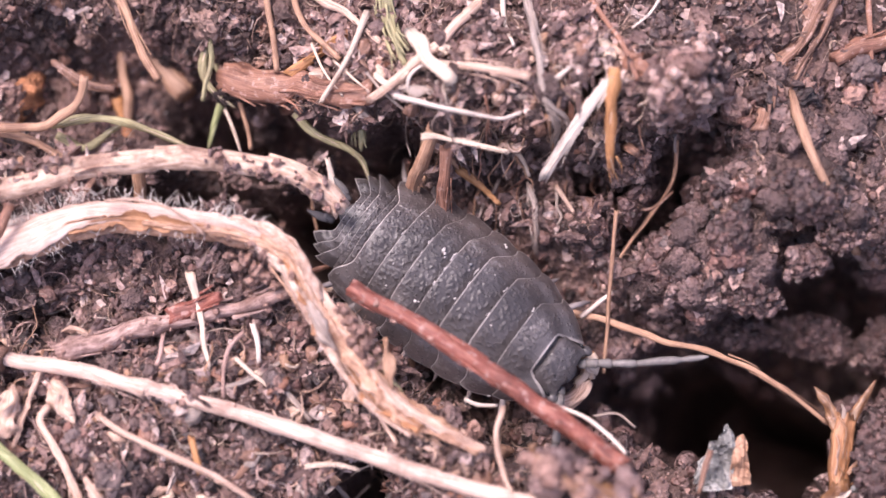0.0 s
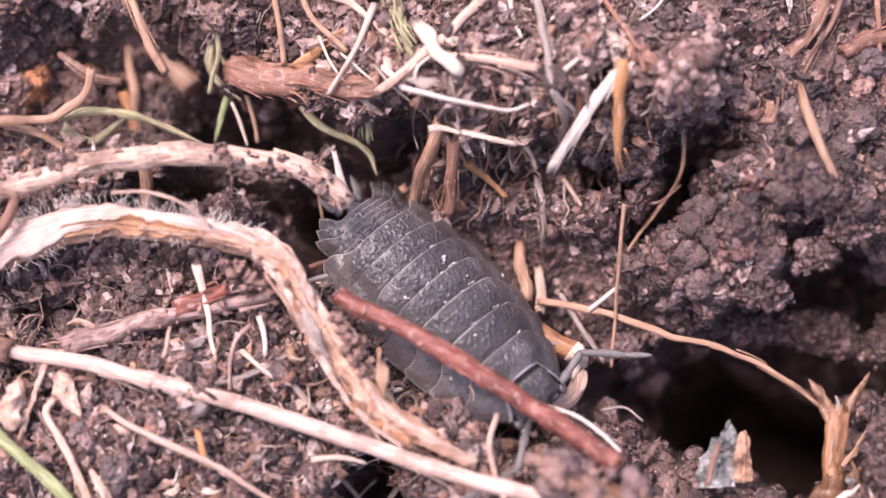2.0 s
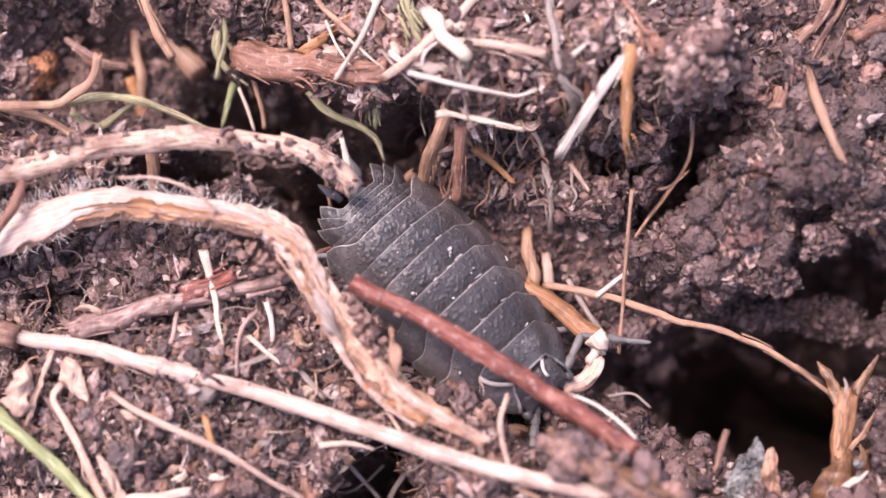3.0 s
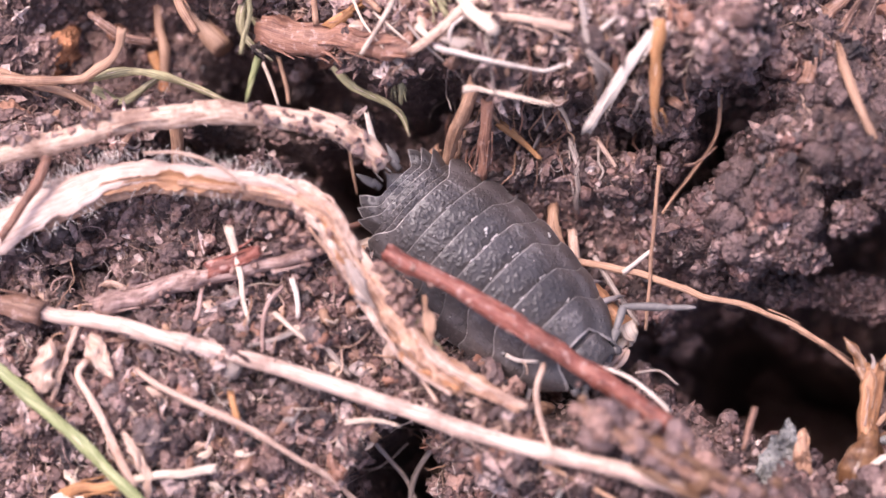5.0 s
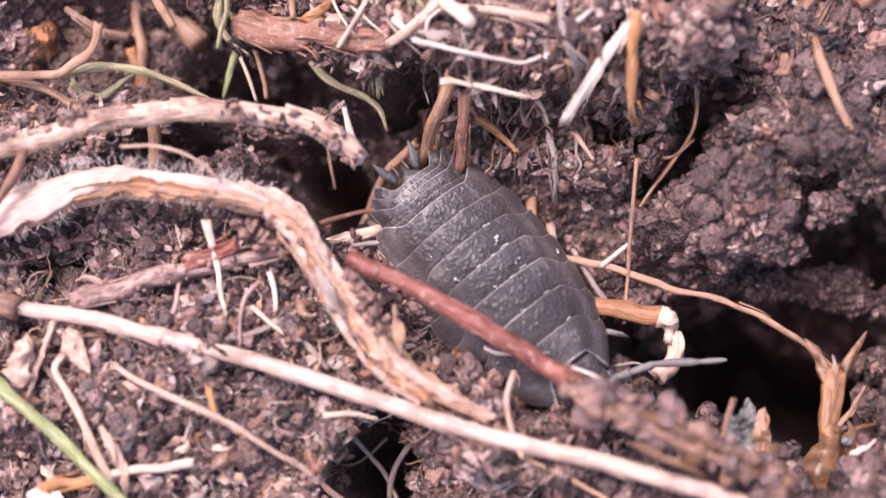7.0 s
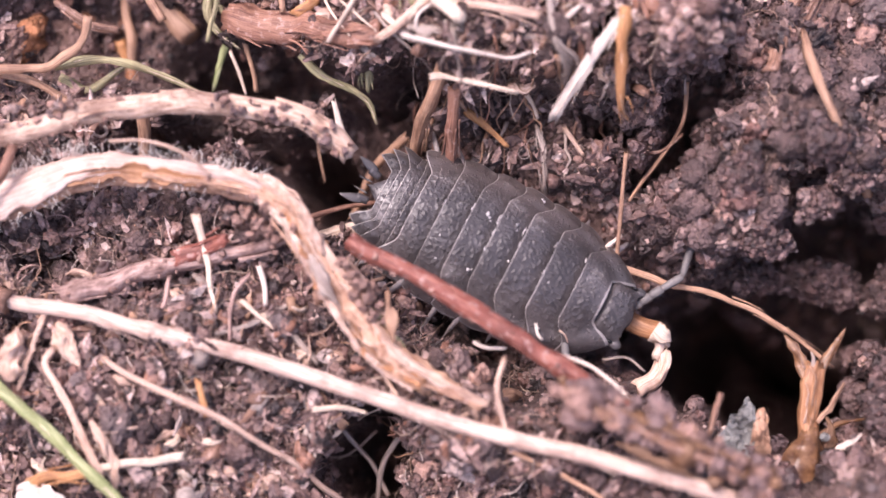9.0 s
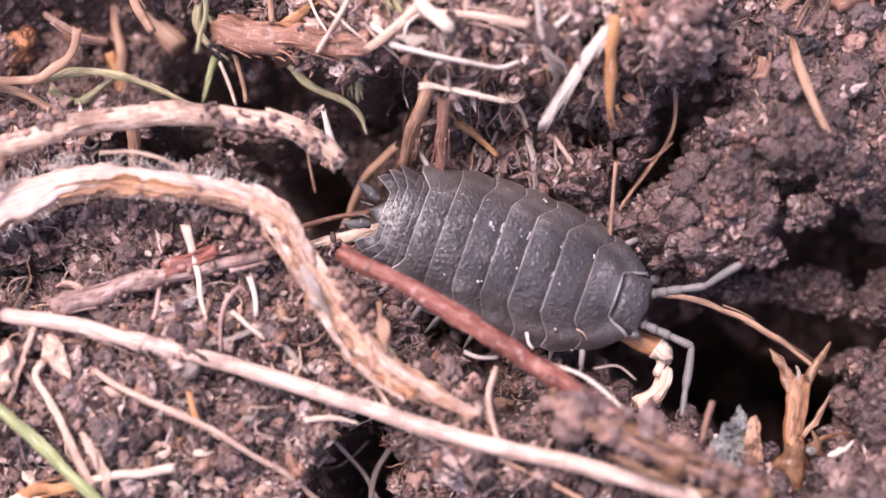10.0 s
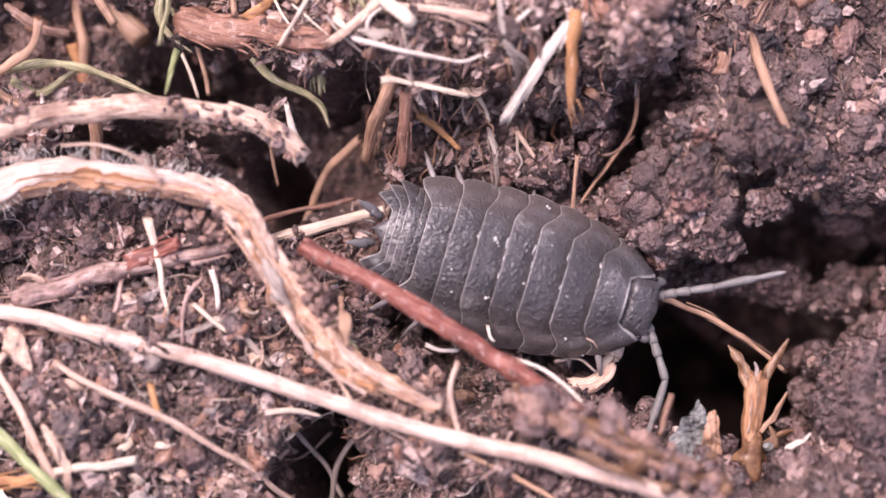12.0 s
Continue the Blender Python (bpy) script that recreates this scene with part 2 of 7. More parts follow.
def frames_along(line, up=(0, 0, 1)):
    """Tangent, side and normal at each point of a line."""
    tan = np.gradient(line, axis=0)
    tan /= np.linalg.norm(tan, axis=1)[:, None] + 1e-9
    up = np.asarray(up, float)
    side = np.cross(np.broadcast_to(up, tan.shape), tan)
    bad = np.linalg.norm(side, axis=1) < 0.2
    side[bad] = np.cross((0.3, 1.0, 0.2), tan[bad])
    side /= np.linalg.norm(side, axis=1)[:, None] + 1e-9
    return tan, side, np.cross(tan, side)


def tube(points, r0, r1=None, flat=1.0, sides=9, wob=0.08, knots=(), seed=1, twist=0.0, ragged=0.0, step=0.25, groove=0.0, prof=None):
    """A stalk: verts, faces, uvs. flat: thickness over width; knots: (place 0..1, swelling)."""
    rng = np.random.RandomState(seed)
    line = curve_points(points, step)
    n = len(line)
    s = np.linspace(0, 1, n)
    tan, side, nor = frames_along(line)
    run = np.concatenate([[0], np.cumsum(np.linalg.norm(np.diff(line, axis=0), axis=1))])
    sway = min(r0, 0.3) * wob * 3.5
    line = line + side * (sway * vnoise(run / 1.1, run * 0 + seed * 3.7, seed + 9))[:, None] + nor * (sway * 0.6 * vnoise(run / 0.9, run * 0 + seed * 5.1, seed + 10))[:, None]
    r1 = r0 if r1 is None else r1
    rad = r0 + (r1 - r0) * s
    if prof is not None:
        rad = np.interp(s, np.linspace(0, 1, len(prof)), prof)
    length = np.concatenate([[0], np.cumsum(np.linalg.norm(np.diff(line, axis=0), axis=1))])
    rad = rad * (1 + wob * 1.6 * vnoise(length * 0.9, length * 0 + seed * 7.3, seed))
    for place, swell in knots:
        rad = rad * (1 + swell * np.exp(-((s - place) * length[-1] / 0.45) ** 2))
    ang = np.linspace(0, 2 * np.pi, sides, endpoint=False)
    turn = twist * s[:, None] + ang[None, :]
    ridge = 1 + wob * rng.uniform(-1, 1, sides)[None, :] + wob * vnoise(length[:, None] * 1.7, ang[None, :] * 2.0 + seed, seed + 3)
    if groove:
        ridge = ridge * (1 - groove * (np.cos(3 * ang)[None, :] > 0.6))
    cr = rad[:, None] * ridge
    verts = line[:, None, :] + side[:, None, :] * (np.cos(turn) * cr)[..., None] + nor[:, None, :] * (np.sin(turn) * cr * flat)[..., None]
    if ragged:
        verts[0] -= tan[0] * rng.uniform(0, ragged, sides)[:, None]
        verts[-1] += tan[-1] * rng.uniform(0, ragged, sides)[:, None]
    verts = verts.reshape(-1, 3)
    uvs = np.stack([np.broadcast_to(ang / (2 * np.pi), (n, sides)).ravel() * 2, np.repeat(length, sides)], 1) + rng.uniform(0, 40, 2)
    faces = []
    for i in range(n - 1):
        for j in range(sides):
            k = (j + 1) % sides
            faces.append((i * sides + j, i * sides + k, (i + 1) * sides + k, (i + 1) * sides + j))
    ends = np.array([line[0] - tan[0] * rad[0] * 0.12, line[-1] + tan[-1] * rad[-1] * 0.12])
    verts = np.vstack([verts, ends])
    uvs = np.vstack([uvs, uvs[0], uvs[-1]])
    a, b = n * sides, n * sides + 1
    for j in range(sides):
        k = (j + 1) % sides
        faces.append((a, k, j))
        faces.append((b, (n - 1) * sides + j, (n - 1) * sides + k))
    return verts, faces, uvs


def ribbon(points, widths, turns=(0, 0), bow=0.25, crumple=0.12, thick=0.05, across=9, seed=1, fray=0.25, step=0.16):
    """A torn strip of leaf or bark: widths and turns (degrees about its line) along it, bow: how far it is rolled."""
    line = curve_points(points, step)
    n = len(line)
    s = np.linspace(0, 1, n)
    tan, side, nor = frames_along(line)
    run = np.concatenate([[0], np.cumsum(np.linalg.norm(np.diff(line, axis=0), axis=1))])
    half = np.interp(s, np.linspace(0, 1, len(widths)), widths)
    turn = np.radians(np.interp(s, np.linspace(0, 1, len(turns)), turns))
    a = np.cos(turn)[:, None] * side + np.sin(turn)[:, None] * nor
    b = -np.sin(turn)[:, None] * side + np.cos(turn)[:, None] * nor
    q = np.linspace(-1, 1, across)[None, :]
    rag = 1 + fray * vnoise(run[:, None] * 1.9 + seed * 3.3, np.sign(q) * 5.0 + 0 * run[:, None], seed) * np.abs(q) ** 2 + 0.4 * fray * vnoise(run[:, None] * 6.0, np.sign(q) * 7.0 + seed, seed + 1) * np.abs(q) ** 2
    y = half[:, None] * q * rag
    z = half[:, None] * bow * (1 - q ** 2) * 1.4
    z = z + half[:, None] * crumple * (vnoise(run[:, None] * 0.7, q * 3.2 + seed * 1.7, seed + 2) + 0.6 * vnoise(run[:, None] * 1.8, q * 6.0 + seed * 2.7, seed + 3) + 0.3 * vnoise(run[:, None] * 4.0, q * 9.0 + seed, seed + 4))
    top = line[:, None, :] + a[:, None, :] * y[..., None] + b[:, None, :] * z[..., None]
    low = top - b[:, None, :] * thick
    verts = np.vstack([top.reshape(-1, 3), low.reshape(-1, 3)])
    off = n * across
    uv = np.stack([np.broadcast_to((q + 1) * 0.5, (n, across)).ravel(), np.repeat(run, across)], 1) + (seed * 0.37, seed * 1.3)
    faces = []
    for i in range(n - 1):
        for j in range(across - 1):
            k = i * across + j
            faces.append((k, k + 1, k + across + 1, k + across))
            faces.append((k + off, k + across + off, k + across + 1 + off, k + 1 + off))
        for j in (0, across - 1):
            k = i * across + j
            quad = (k, k + across, k + across + off, k + off)
            faces.append(quad if j == 0 else quad[::-1])
    for j in range(across - 1):
        faces.append((j, j + off, j + 1 + off, j + 1))
        k = (n - 1) * across + j
        faces.append((k, k + 1, k + 1 + off, k + off))
    return verts, faces, np.vstack([uv, uv])


def join(pieces):
    """Several (verts, faces, uvs) as one."""
    vs, fs, us, base = [], [], [], 0
    for v, f, u in pieces:
        vs.append(v)
        us.append(u)
        fs += [tuple(i + base for i in q) for q in f]
        base += len(v)
    return np.vstack(vs), fs, np.vstack(us)


COUNT = [0]


def stalk(name, points, r0, r1, material, label, category, flat=1.0, sides=9, wob=0.09, knots=(), ragged=0.12, group="", splits=0, twist=0.0, groove=0.0, dirt=0):
    """A loose stalk, straw or root as one thing; splits: torn fibres that peel off it; dirt: crumbs stuck to it."""
    COUNT[0] += 1
    seed = COUNT[0]
    rng = np.random.RandomState(seed)
    v, f, u = tube(points, r0, r1, flat, sides, wob, knots, seed, twist, ragged, 0.2, groove)
    ob = tagged(link(name, v, f, material, points[0], uvs=u), label, category, group)
    line = curve_points(points, 0.2)
    tan, side, nor = frames_along(line)
    home = np.asarray(points[0], float)
    for i in range(splits):
        a = rng.randint(0, max(1, len(line) - 6))
        seg = line[a:a + rng.randint(5, 16)]
        k = np.arange(a, a + len(seg))
        ang = rng.uniform(-0.3, np.pi + 0.3)
        off = side[k] * np.cos(ang) * r0 * 1.02 + nor[k] * np.sin(ang) * r0 * flat * 1.02
        peel = np.linspace(0, 1, len(seg))[:, None] ** 2 * (side[k] * np.cos(ang) + nor[k] * abs(np.sin(ang)) * 0.6 + tan[k] * 0.3) * r0 * rng.uniform(0.0, 0.9) ** 2 * 1.4
        seg = (seg + off + peel - home)[::2]
        if len(seg) > 1:
            thick = r0 * rng.uniform(0.1, 0.26)
            tv, tf, tu = tube(seg, thick, thick * 0.35, 0.6, 5, 0.15, (), seed + i, 0, 0, 0.3)
            link("torn_fibre", tv, tf, material, parent=ob, uvs=tu)
    if dirt:
        ps, fs = pebble_shape(2)
        for i in range(dirt):
            k = rng.randint(0, len(line))
            ang = rng.uniform(0.2, np.pi - 0.2)
            size = rng.uniform(0.07, 0.2)
            spot = line[k] + side[k] * np.cos(ang) * r0 * 0.95 + nor[k] * np.sin(ang) * r0 * flat * 0.95 - home
            link("dirt_lump", ps * (1 + 0.3 * np.sin(ps @ rng.normal(0, 2.2, 3)) + rng.uniform(-0.25, 0.25, len(ps)))[:, None] * size * rng.uniform(0.6, 1.2, 3) + spot, fs.tolist(), CRUMB, parent=ob)
    return ob


def pebble_shape(level):
    bm = bmesh.new()
    bmesh.ops.create_icosphere(bm, subdivisions=level, radius=1.0)
    v = np.array([p.co[:] for p in bm.verts])
    f = np.array([[p.index for p in q.verts] for q in bm.faces])
    bm.free()
    return v, f


# ---- the soil: one sheet, fine round the run, out to the horizon ----
def vnoise(x, y, seed=0):
    """Smooth lattice noise, about -1 to 1, for arrays of x and y."""
    xi, yi = np.floor(x).astype(np.int64), np.floor(y).astype(np.int64)
    xf, yf = x - xi, y - yi
    u, v = xf * xf * (3 - 2 * xf), yf * yf * (3 - 2 * yf)

    def lattice(a, b):
        h = (a * 374761393 + b * 668265263 + seed * 974711) & 0x7FFFFFFF
        h = ((h ^ (h >> 13)) * 1274126177) & 0x7FFFFFFF
        return ((h ^ (h >> 16)) & 0xFFFF) / 32767.5 - 1.0

    a = lattice(xi, yi) * (1 - u) + lattice(xi + 1, yi) * u
    b = lattice(xi, yi + 1) * (1 - u) + lattice(xi + 1, yi + 1) * u
    return a * (1 - v) + b * v


# swells and hollows of the soil, in millimetres on the slope: x, y, half length, half width, turn, height, steepness
SWELLS = [
    (14.5, 4.2, 7.0, 4.6, 20, 1.7, 2.0),      # clod beside the burrow
    (21.5, -8.5, 3.0, 2.6, 0, 2.0, 1.4),      # ground under the small clod
    (16.0, -13.4, 10.0, 3.4, 4, 4.4, 2.2),    # near rim of the burrow
    (4.5, -9.5, 7.5, 2.6, -24, 3.2, 1.5),     # crumbly ridge under the red stem
    (-13.0, -8.5, 13.0, 6.5, -8, 2.6, 1.2),   # litter-covered mound
    (4.0, 10.6, 9.0, 3.0, 3, 2.8, 1.8),        # bank with straw on it
    (10.9, 9.9, 1.7, 1.6, 0, 1.8, 1.5),       # grainy lip of the bank
    (-9.5, 1.0, 5.0, 2.4, -30, 0.8, 1.3),     # crumbs under the woolly leaf
]
HOLLOWS = [
    (13.7, -5.9, 6.2, 3.05, -20, -30.0, 10.0),   # burrow
    (7.7, -5.0, 2.5, 1.9, -35, -13.0, 2.6),    # burrow's mouth, beside the run
    (0.9, -4.9, 3.6, 1.3, -32, -4.8, 2.0),    # shaded hollow under the red stem
    (19.6, 0.6, 4.8, 2.0, -5, -15.0, 2.8),   # dark pocket under the clod
    (18.2, -2.5, 5.6, 2.7, -8, -14.0, 2.6),    # shaded recess beside the burrow
    (13.0, -1.6, 4.0, 1.4, 0, -3.0, 1.5),     # recessed face over the burrow
    (11.0, 5.9, 4.0, 1.3, 57, -11.0, 2.2),   # crack
    (9.8, 4.3, 1.8, 1.0, 45, -5.0, 2.0),     # crack between bank and clod
    (-7.6, 2.9, 2.5, 1.7, -20, -15.0, 2.2),   # hollow beneath the bark twig
    (-12.9, 8.8, 1.6, 2.6, 10, -9.0, 1.6),    # dark gap in the far litter
    (-13.6, 4.6, 4.6, 1.1, 8, -5.6, 1.6),     # gap under the bark twig
    (-19.6, -1.5, 1.7, 1.2, 10, -3.0, 1.4),    # gap under the woolly leaf
    (-4.4, -10.6, 2.0, 2.5, 20, -14.0, 2.5),   # gap under the pale stem
    (3.2, 0.0, 9.0, 4.0, -14, -3.4, 1.6),     # run in which the woodlouse sits
    (2.5, 5.9, 6.2, 1.6, -4, -3.0, 2.0),      # recess under the bank
    (-4.2, 5.0, 2.8, 2.0, -40, -5.0, 2.0),    # hollow under the tail
    (-8.3, 7.6, 4.2, 1.5, -3, -7.0, 2.0),     # dark gap under the bank's bark
    (-3.2, 7.8, 1.7, 0.9, 5, -7.0, 2.0),      # dark hole in the bank
    (7.0, 5.7, 1.3, 0.8, -20, -6.0, 2.0),     # dark hole in the bank
    (6.4, 9.0, 0.6, 1.4, -28, -5.0, 2.0),     # gap behind the bleached straw
    (-17.0, 10.2, 7.0, 4.2, 0, -4.8, 1.4),    # far litter, lower down
]


def soil_height(x, y):
    """Broad height of the soil over the slope, millimetres."""
    z = -0.6 + 0.0 * x
    wx = x + 0.9 * vnoise(x / 2.3, y / 2.3, 5) + 0.45 * vnoise(x / 0.8, y / 0.8, 7)
    wy = y + 0.9 * vnoise(x / 2.3, y / 2.3, 6) + 0.45 * vnoise(x / 0.8, y / 0.8, 8)
    for cx, cy, rx, ry, turn, high, steep in SWELLS + HOLLOWS:
        c, s = np.cos(np.radians(turn)), np.sin(np.radians(turn))
        a, b = ((wx - cx) * c + (wy - cy) * s) / rx, (-(wx - cx) * s + (wy - cy) * c) / ry
        z = z + high * np.exp(-((a * a + b * b) ** steep))
    return z


def undercut(x, y, z):
    """Deep hollows lean in under the near rim."""
    deep = np.maximum(-3.0 - z, 0.0)
    return x + 0.28 * deep, y - 0.2 * deep


def fine_height(x, y):
    """Soil with its clods and crumbs."""
    z = soil_height(x, y)
    wx, wy = x + 0.35 * vnoise(x / 0.6, y / 0.6, 15), y + 0.35 * vnoise(x / 0.6, y / 0.6, 16)
    z = z + 0.6 * vnoise(wx / 1.9, wy / 1.9, 11) + 0.55 * (0.45 - np.abs(vnoise(wx / 1.0, wy / 1.0, 12))) + 0.34 * (0.45 - np.abs(vnoise(wx / 0.48, wy / 0.48, 13)))
    mound = np.clip((4 - x) / 3, 0, 1) * np.clip((1.5 - y) / 2, 0, 1)
    z = z + mound * (0.25 * vnoise(wx / 1.35, wy / 1.35, 17) - 0.15 - 1.1 * np.clip(vnoise(wx / 1.1, wy / 1.1, 18) - 0.25, 0, 1))
    return z + 0.17 * (0.45 - np.abs(vnoise(wx / 0.24, wy / 0.24, 14))) * 1.4


def build_soil():
    def axis(half, step, reach):
        inner = np.arange(-half, half + step / 2, step)
        grow = half + np.cumsum(step * 1.25 ** np.arange(1, 60))
        grow = grow[grow < reach]
        return np.concatenate([-grow[::-1] - 0.01, inner, grow + 0.01])
    gx, gy = axis(25.0, 0.15, 2.0e6), axis(17.0, 0.15, 2.0e6)
    x, y = np.meshgrid(gx, gy)
    far = np.clip((np.maximum(np.abs(x) / 27.0, np.abs(y) / 20.0) - 1.0) / 0.8, 0, 1)
    z = fine_height(x, y) * (1 - far)
    x0, y0 = x, y
    x, y = undercut(x, y, z)
    # beyond the slope the ground levels out
    lean = np.tan(radians(30))
    over = np.maximum(np.abs(y0) - 24.0, 0)
    z = z - np.sign(y0) * over * lean * 0.985 * np.clip(over / 20.0, 0, 1)
    n, m = x.shape
    i = np.arange((n - 1) * (m - 1))
    a = (i // (m - 1)) * m + i % (m - 1)
    faces = np.stack([a, a + 1, a + m + 1, a + m], 1)
    ob = link("ground", np.stack([x.ravel(), y.ravel(), z.ravel()], 1), faces.tolist(), SOIL)
    tagged(ob, "dark reddish-brown crumbly damp soil with a burrow", "soil", kind="structure")


build_soil()


def pebbles(x, y, z, size, level, rng, angular):
    """Uneven lumps at the places given, as one list of verts and faces."""
    v, f = pebble_shape(level)
    n = len(x)
    swell = np.zeros((n, len(v)))
    for pitch, high in ((1.0, 0.24), (1.8, 0.2), (2.8, 0.17), (4.5, 0.2), (7.0, 0.17), (10.0, 0.12))[:4 if level < 3 else 6]:
        k = rng.normal(0, pitch, (n, 3))
        swell += np.sin(np.einsum("nb,vb->nv", k, v) + rng.uniform(0, 6.3, (n, 1))) * high
    shape = v[None] * (1 + swell[..., None] + rng.uniform(-angular, angular, (n, len(v), 1)))
    shape = shape * (size[:, None] * rng.uniform(0.6, 1.25, (n, 3)))[:, None, :]
    q = rng.normal(0, 1, (n, 4))
    q /= np.linalg.norm(q, axis=1)[:, None]
    w, i, j, k = q.T
    rot = np.stack([np.stack([1 - 2 * (j * j + k * k), 2 * (i * j - k * w), 2 * (i * k + j * w)], 1),
                    np.stack([2 * (i * j + k * w), 1 - 2 * (i * i + k * k), 2 * (j * k - i * w)], 1),
                    np.stack([2 * (i * k - j * w), 2 * (j * k + i * w), 1 - 2 * (i * i + j * j)], 1)], 1)
    verts = np.einsum("nab,nvb->nva", rot, shape) + np.stack([x, y, z], 1)[:, None, :]
    faces = (f[None] + (np.arange(n) * len(v))[:, None, None]).reshape(-1, 3)
    return verts.reshape(-1, 3), faces.tolist()


def scatter(name, count, sizes, level, material, label, category, seed, keep=None, sink=0.25, angular=0.28):
    """Loose crumbs pressed into the soil, joined as one heap."""
    rng = np.random.RandomState(seed)
    x, y = rng.uniform(-23.5, 23.5, count), rng.uniform(-14.5, 16.5, count)
    if keep is not None:
        ok = keep(x, y)
        x, y = x[ok], y[ok]
    size = np.minimum(sizes[0] * np.exp(rng.normal(0, 0.42, len(x))), sizes[1])
    z = fine_height(x, y) + size * sink
    deep = soil_height(x, y) > -17.0
    x, y, z, size = x[deep], y[deep], z[deep], size[deep]
    x, y = undercut(x, y, z)
    ob = link(name, *pebbles(x, y, z, size, level, rng, angular), material)
    return tagged(ob, label, category, kind="stuff")


def steepness(x, y):
    d = 0.15
    return np.hypot(soil_height(x + d, y) - soil_height(x - d, y), soil_height(x, y + d) - soil_height(x, y - d)) / (2 * d)


def build_wall_crumbs(count, seed):
    """Lumps that stick out of the steep sides of the burrow, the pocket and the crack."""
    rng = np.random.RandomState(seed)
    x, y = rng.uniform(6.5, 23.5, count * 14), rng.uniform(-11, 11, count * 14)
    g = steepness(x, y)
    ok = (rng.rand(len(x)) < np.clip(g / 9.0, 0, 1)) & (g > 0.7) & (soil_height(x, y) > -15)
    x, y = x[ok][:count], y[ok][:count]
    size = np.minimum(0.3 * np.exp(rng.normal(0, 0.45, len(x))), 0.75)
    z = fine_height(x, y)
    x, y = undercut(x, y, z)
    ob = link("wall_crumbs", *pebbles(x, y, z, size, 2, rng, 0.22), STUCK)
    return tagged(ob, "dark damp lumps in the burrow's steep sides", "soil crumbs", kind="stuff")


def build_clod(at, radii, turn, seed, label, crumbs):
    """A knobbly lump of soil that overhangs what lies beneath it, with crumbs stuck all over it."""
    rng = np.random.RandomState(seed)
    v, f = pebble_shape(5)
    n = 0 * v[:, 0]
    for pitch, high in ((0.9, 0.16), (1.7, 0.14), (3.2, 0.11), (6.0, 0.07), (11.0, 0.045)):
        for k in range(3):
            n = n + high * (0.45 - np.abs(np.sin(v @ rng.normal(0, pitch, 3) + rng.uniform(0, 6.3))))
    spin = np.array(Matrix.Rotation(radians(turn), 3, "Z"))
    shape = (v * (1 + n)[:, None] * np.array(radii)) @ spin.T
    body = link("soil_clod", shape + np.array(at), f.tolist(), CLOD, at)
    tagged(body, label, "soil clod", "clods round the burrow")
    crumbs = int(crumbs * 1.4)
    k = rng.choice(np.where(v[:, 2] > -0.3)[0], crumbs)
    p = shape[k]
    size = np.minimum(0.105 * np.exp(rng.normal(0, 0.5, crumbs)), 0.36)
    heap = link("crumb_crust", *pebbles(p[:, 0], p[:, 1], p[:, 2], size, 2, rng, 0.2), STUCK, parent=body)
    heap["kind"] = "stuff"
    return body


def clumpy(x, y):
    return vnoise(x / 1.6, y / 1.6, 31) + 0.6 * vnoise(x / 0.5, y / 0.5, 32) > -0.25


scatter("soil_crumbs", 21500, (0.085, 0.2), 1, CRUMB, "fine reddish-brown crumbs of damp soil", "soil crumbs", 3, clumpy, 0.2, 0.3)
scatter("soil_grains", 6200, (0.15, 0.32), 2, CRUMB, "rounded glistening grains of damp brown soil", "soil grains", 6, clumpy, 0.3, 0.08)
scatter("soil_lumps", 1700, (0.22, 0.48), 2, CRUMB, "larger uneven lumps of brown soil", "soil crumbs", 4, clumpy, 0.0, 0.17)
scatter("clod_lumps", 5200, (0.34, 0.62), 3, CRUMB, "knobbly moist lumps on the clod by the burrow", "soil crumbs", 10, lambda x, y: (x > 7.5) & (y > -4.5) & (y < 11) & ((x > 13.4) | (y < 7)) & (vnoise(x / 1.3, y / 1.3, 36) > 0.05), 0.1, 0.2)
scatter("litter_lumps", 5600, (0.31, 0.72), 3, CRUMB, "pinkish-brown lumps of rotted litter on the mound", "soil crumbs", 9, lambda x, y: (x < 4) & (y < -2.0) & (vnoise(x / 1.1, y / 1.1, 35) > 0.12), 0.05, 0.2)
scatter("mound_crumbs", 13000, (0.2, 0.4), 2, CRUMB, "pinkish crumbs of rotted litter heaped on the mound", "soil crumbs", 19, lambda x, y: (x < 5) & (y < 0.5) & (vnoise(x / 0.9, y / 0.9, 38) > -0.2), 0.15, 0.24)
scatter("sand_grit", 1600, (0.12, 0.24), 2, GRIT, "pale pinkish sand grit in the soil", "sand", 5, None, 0.3, 0.1)


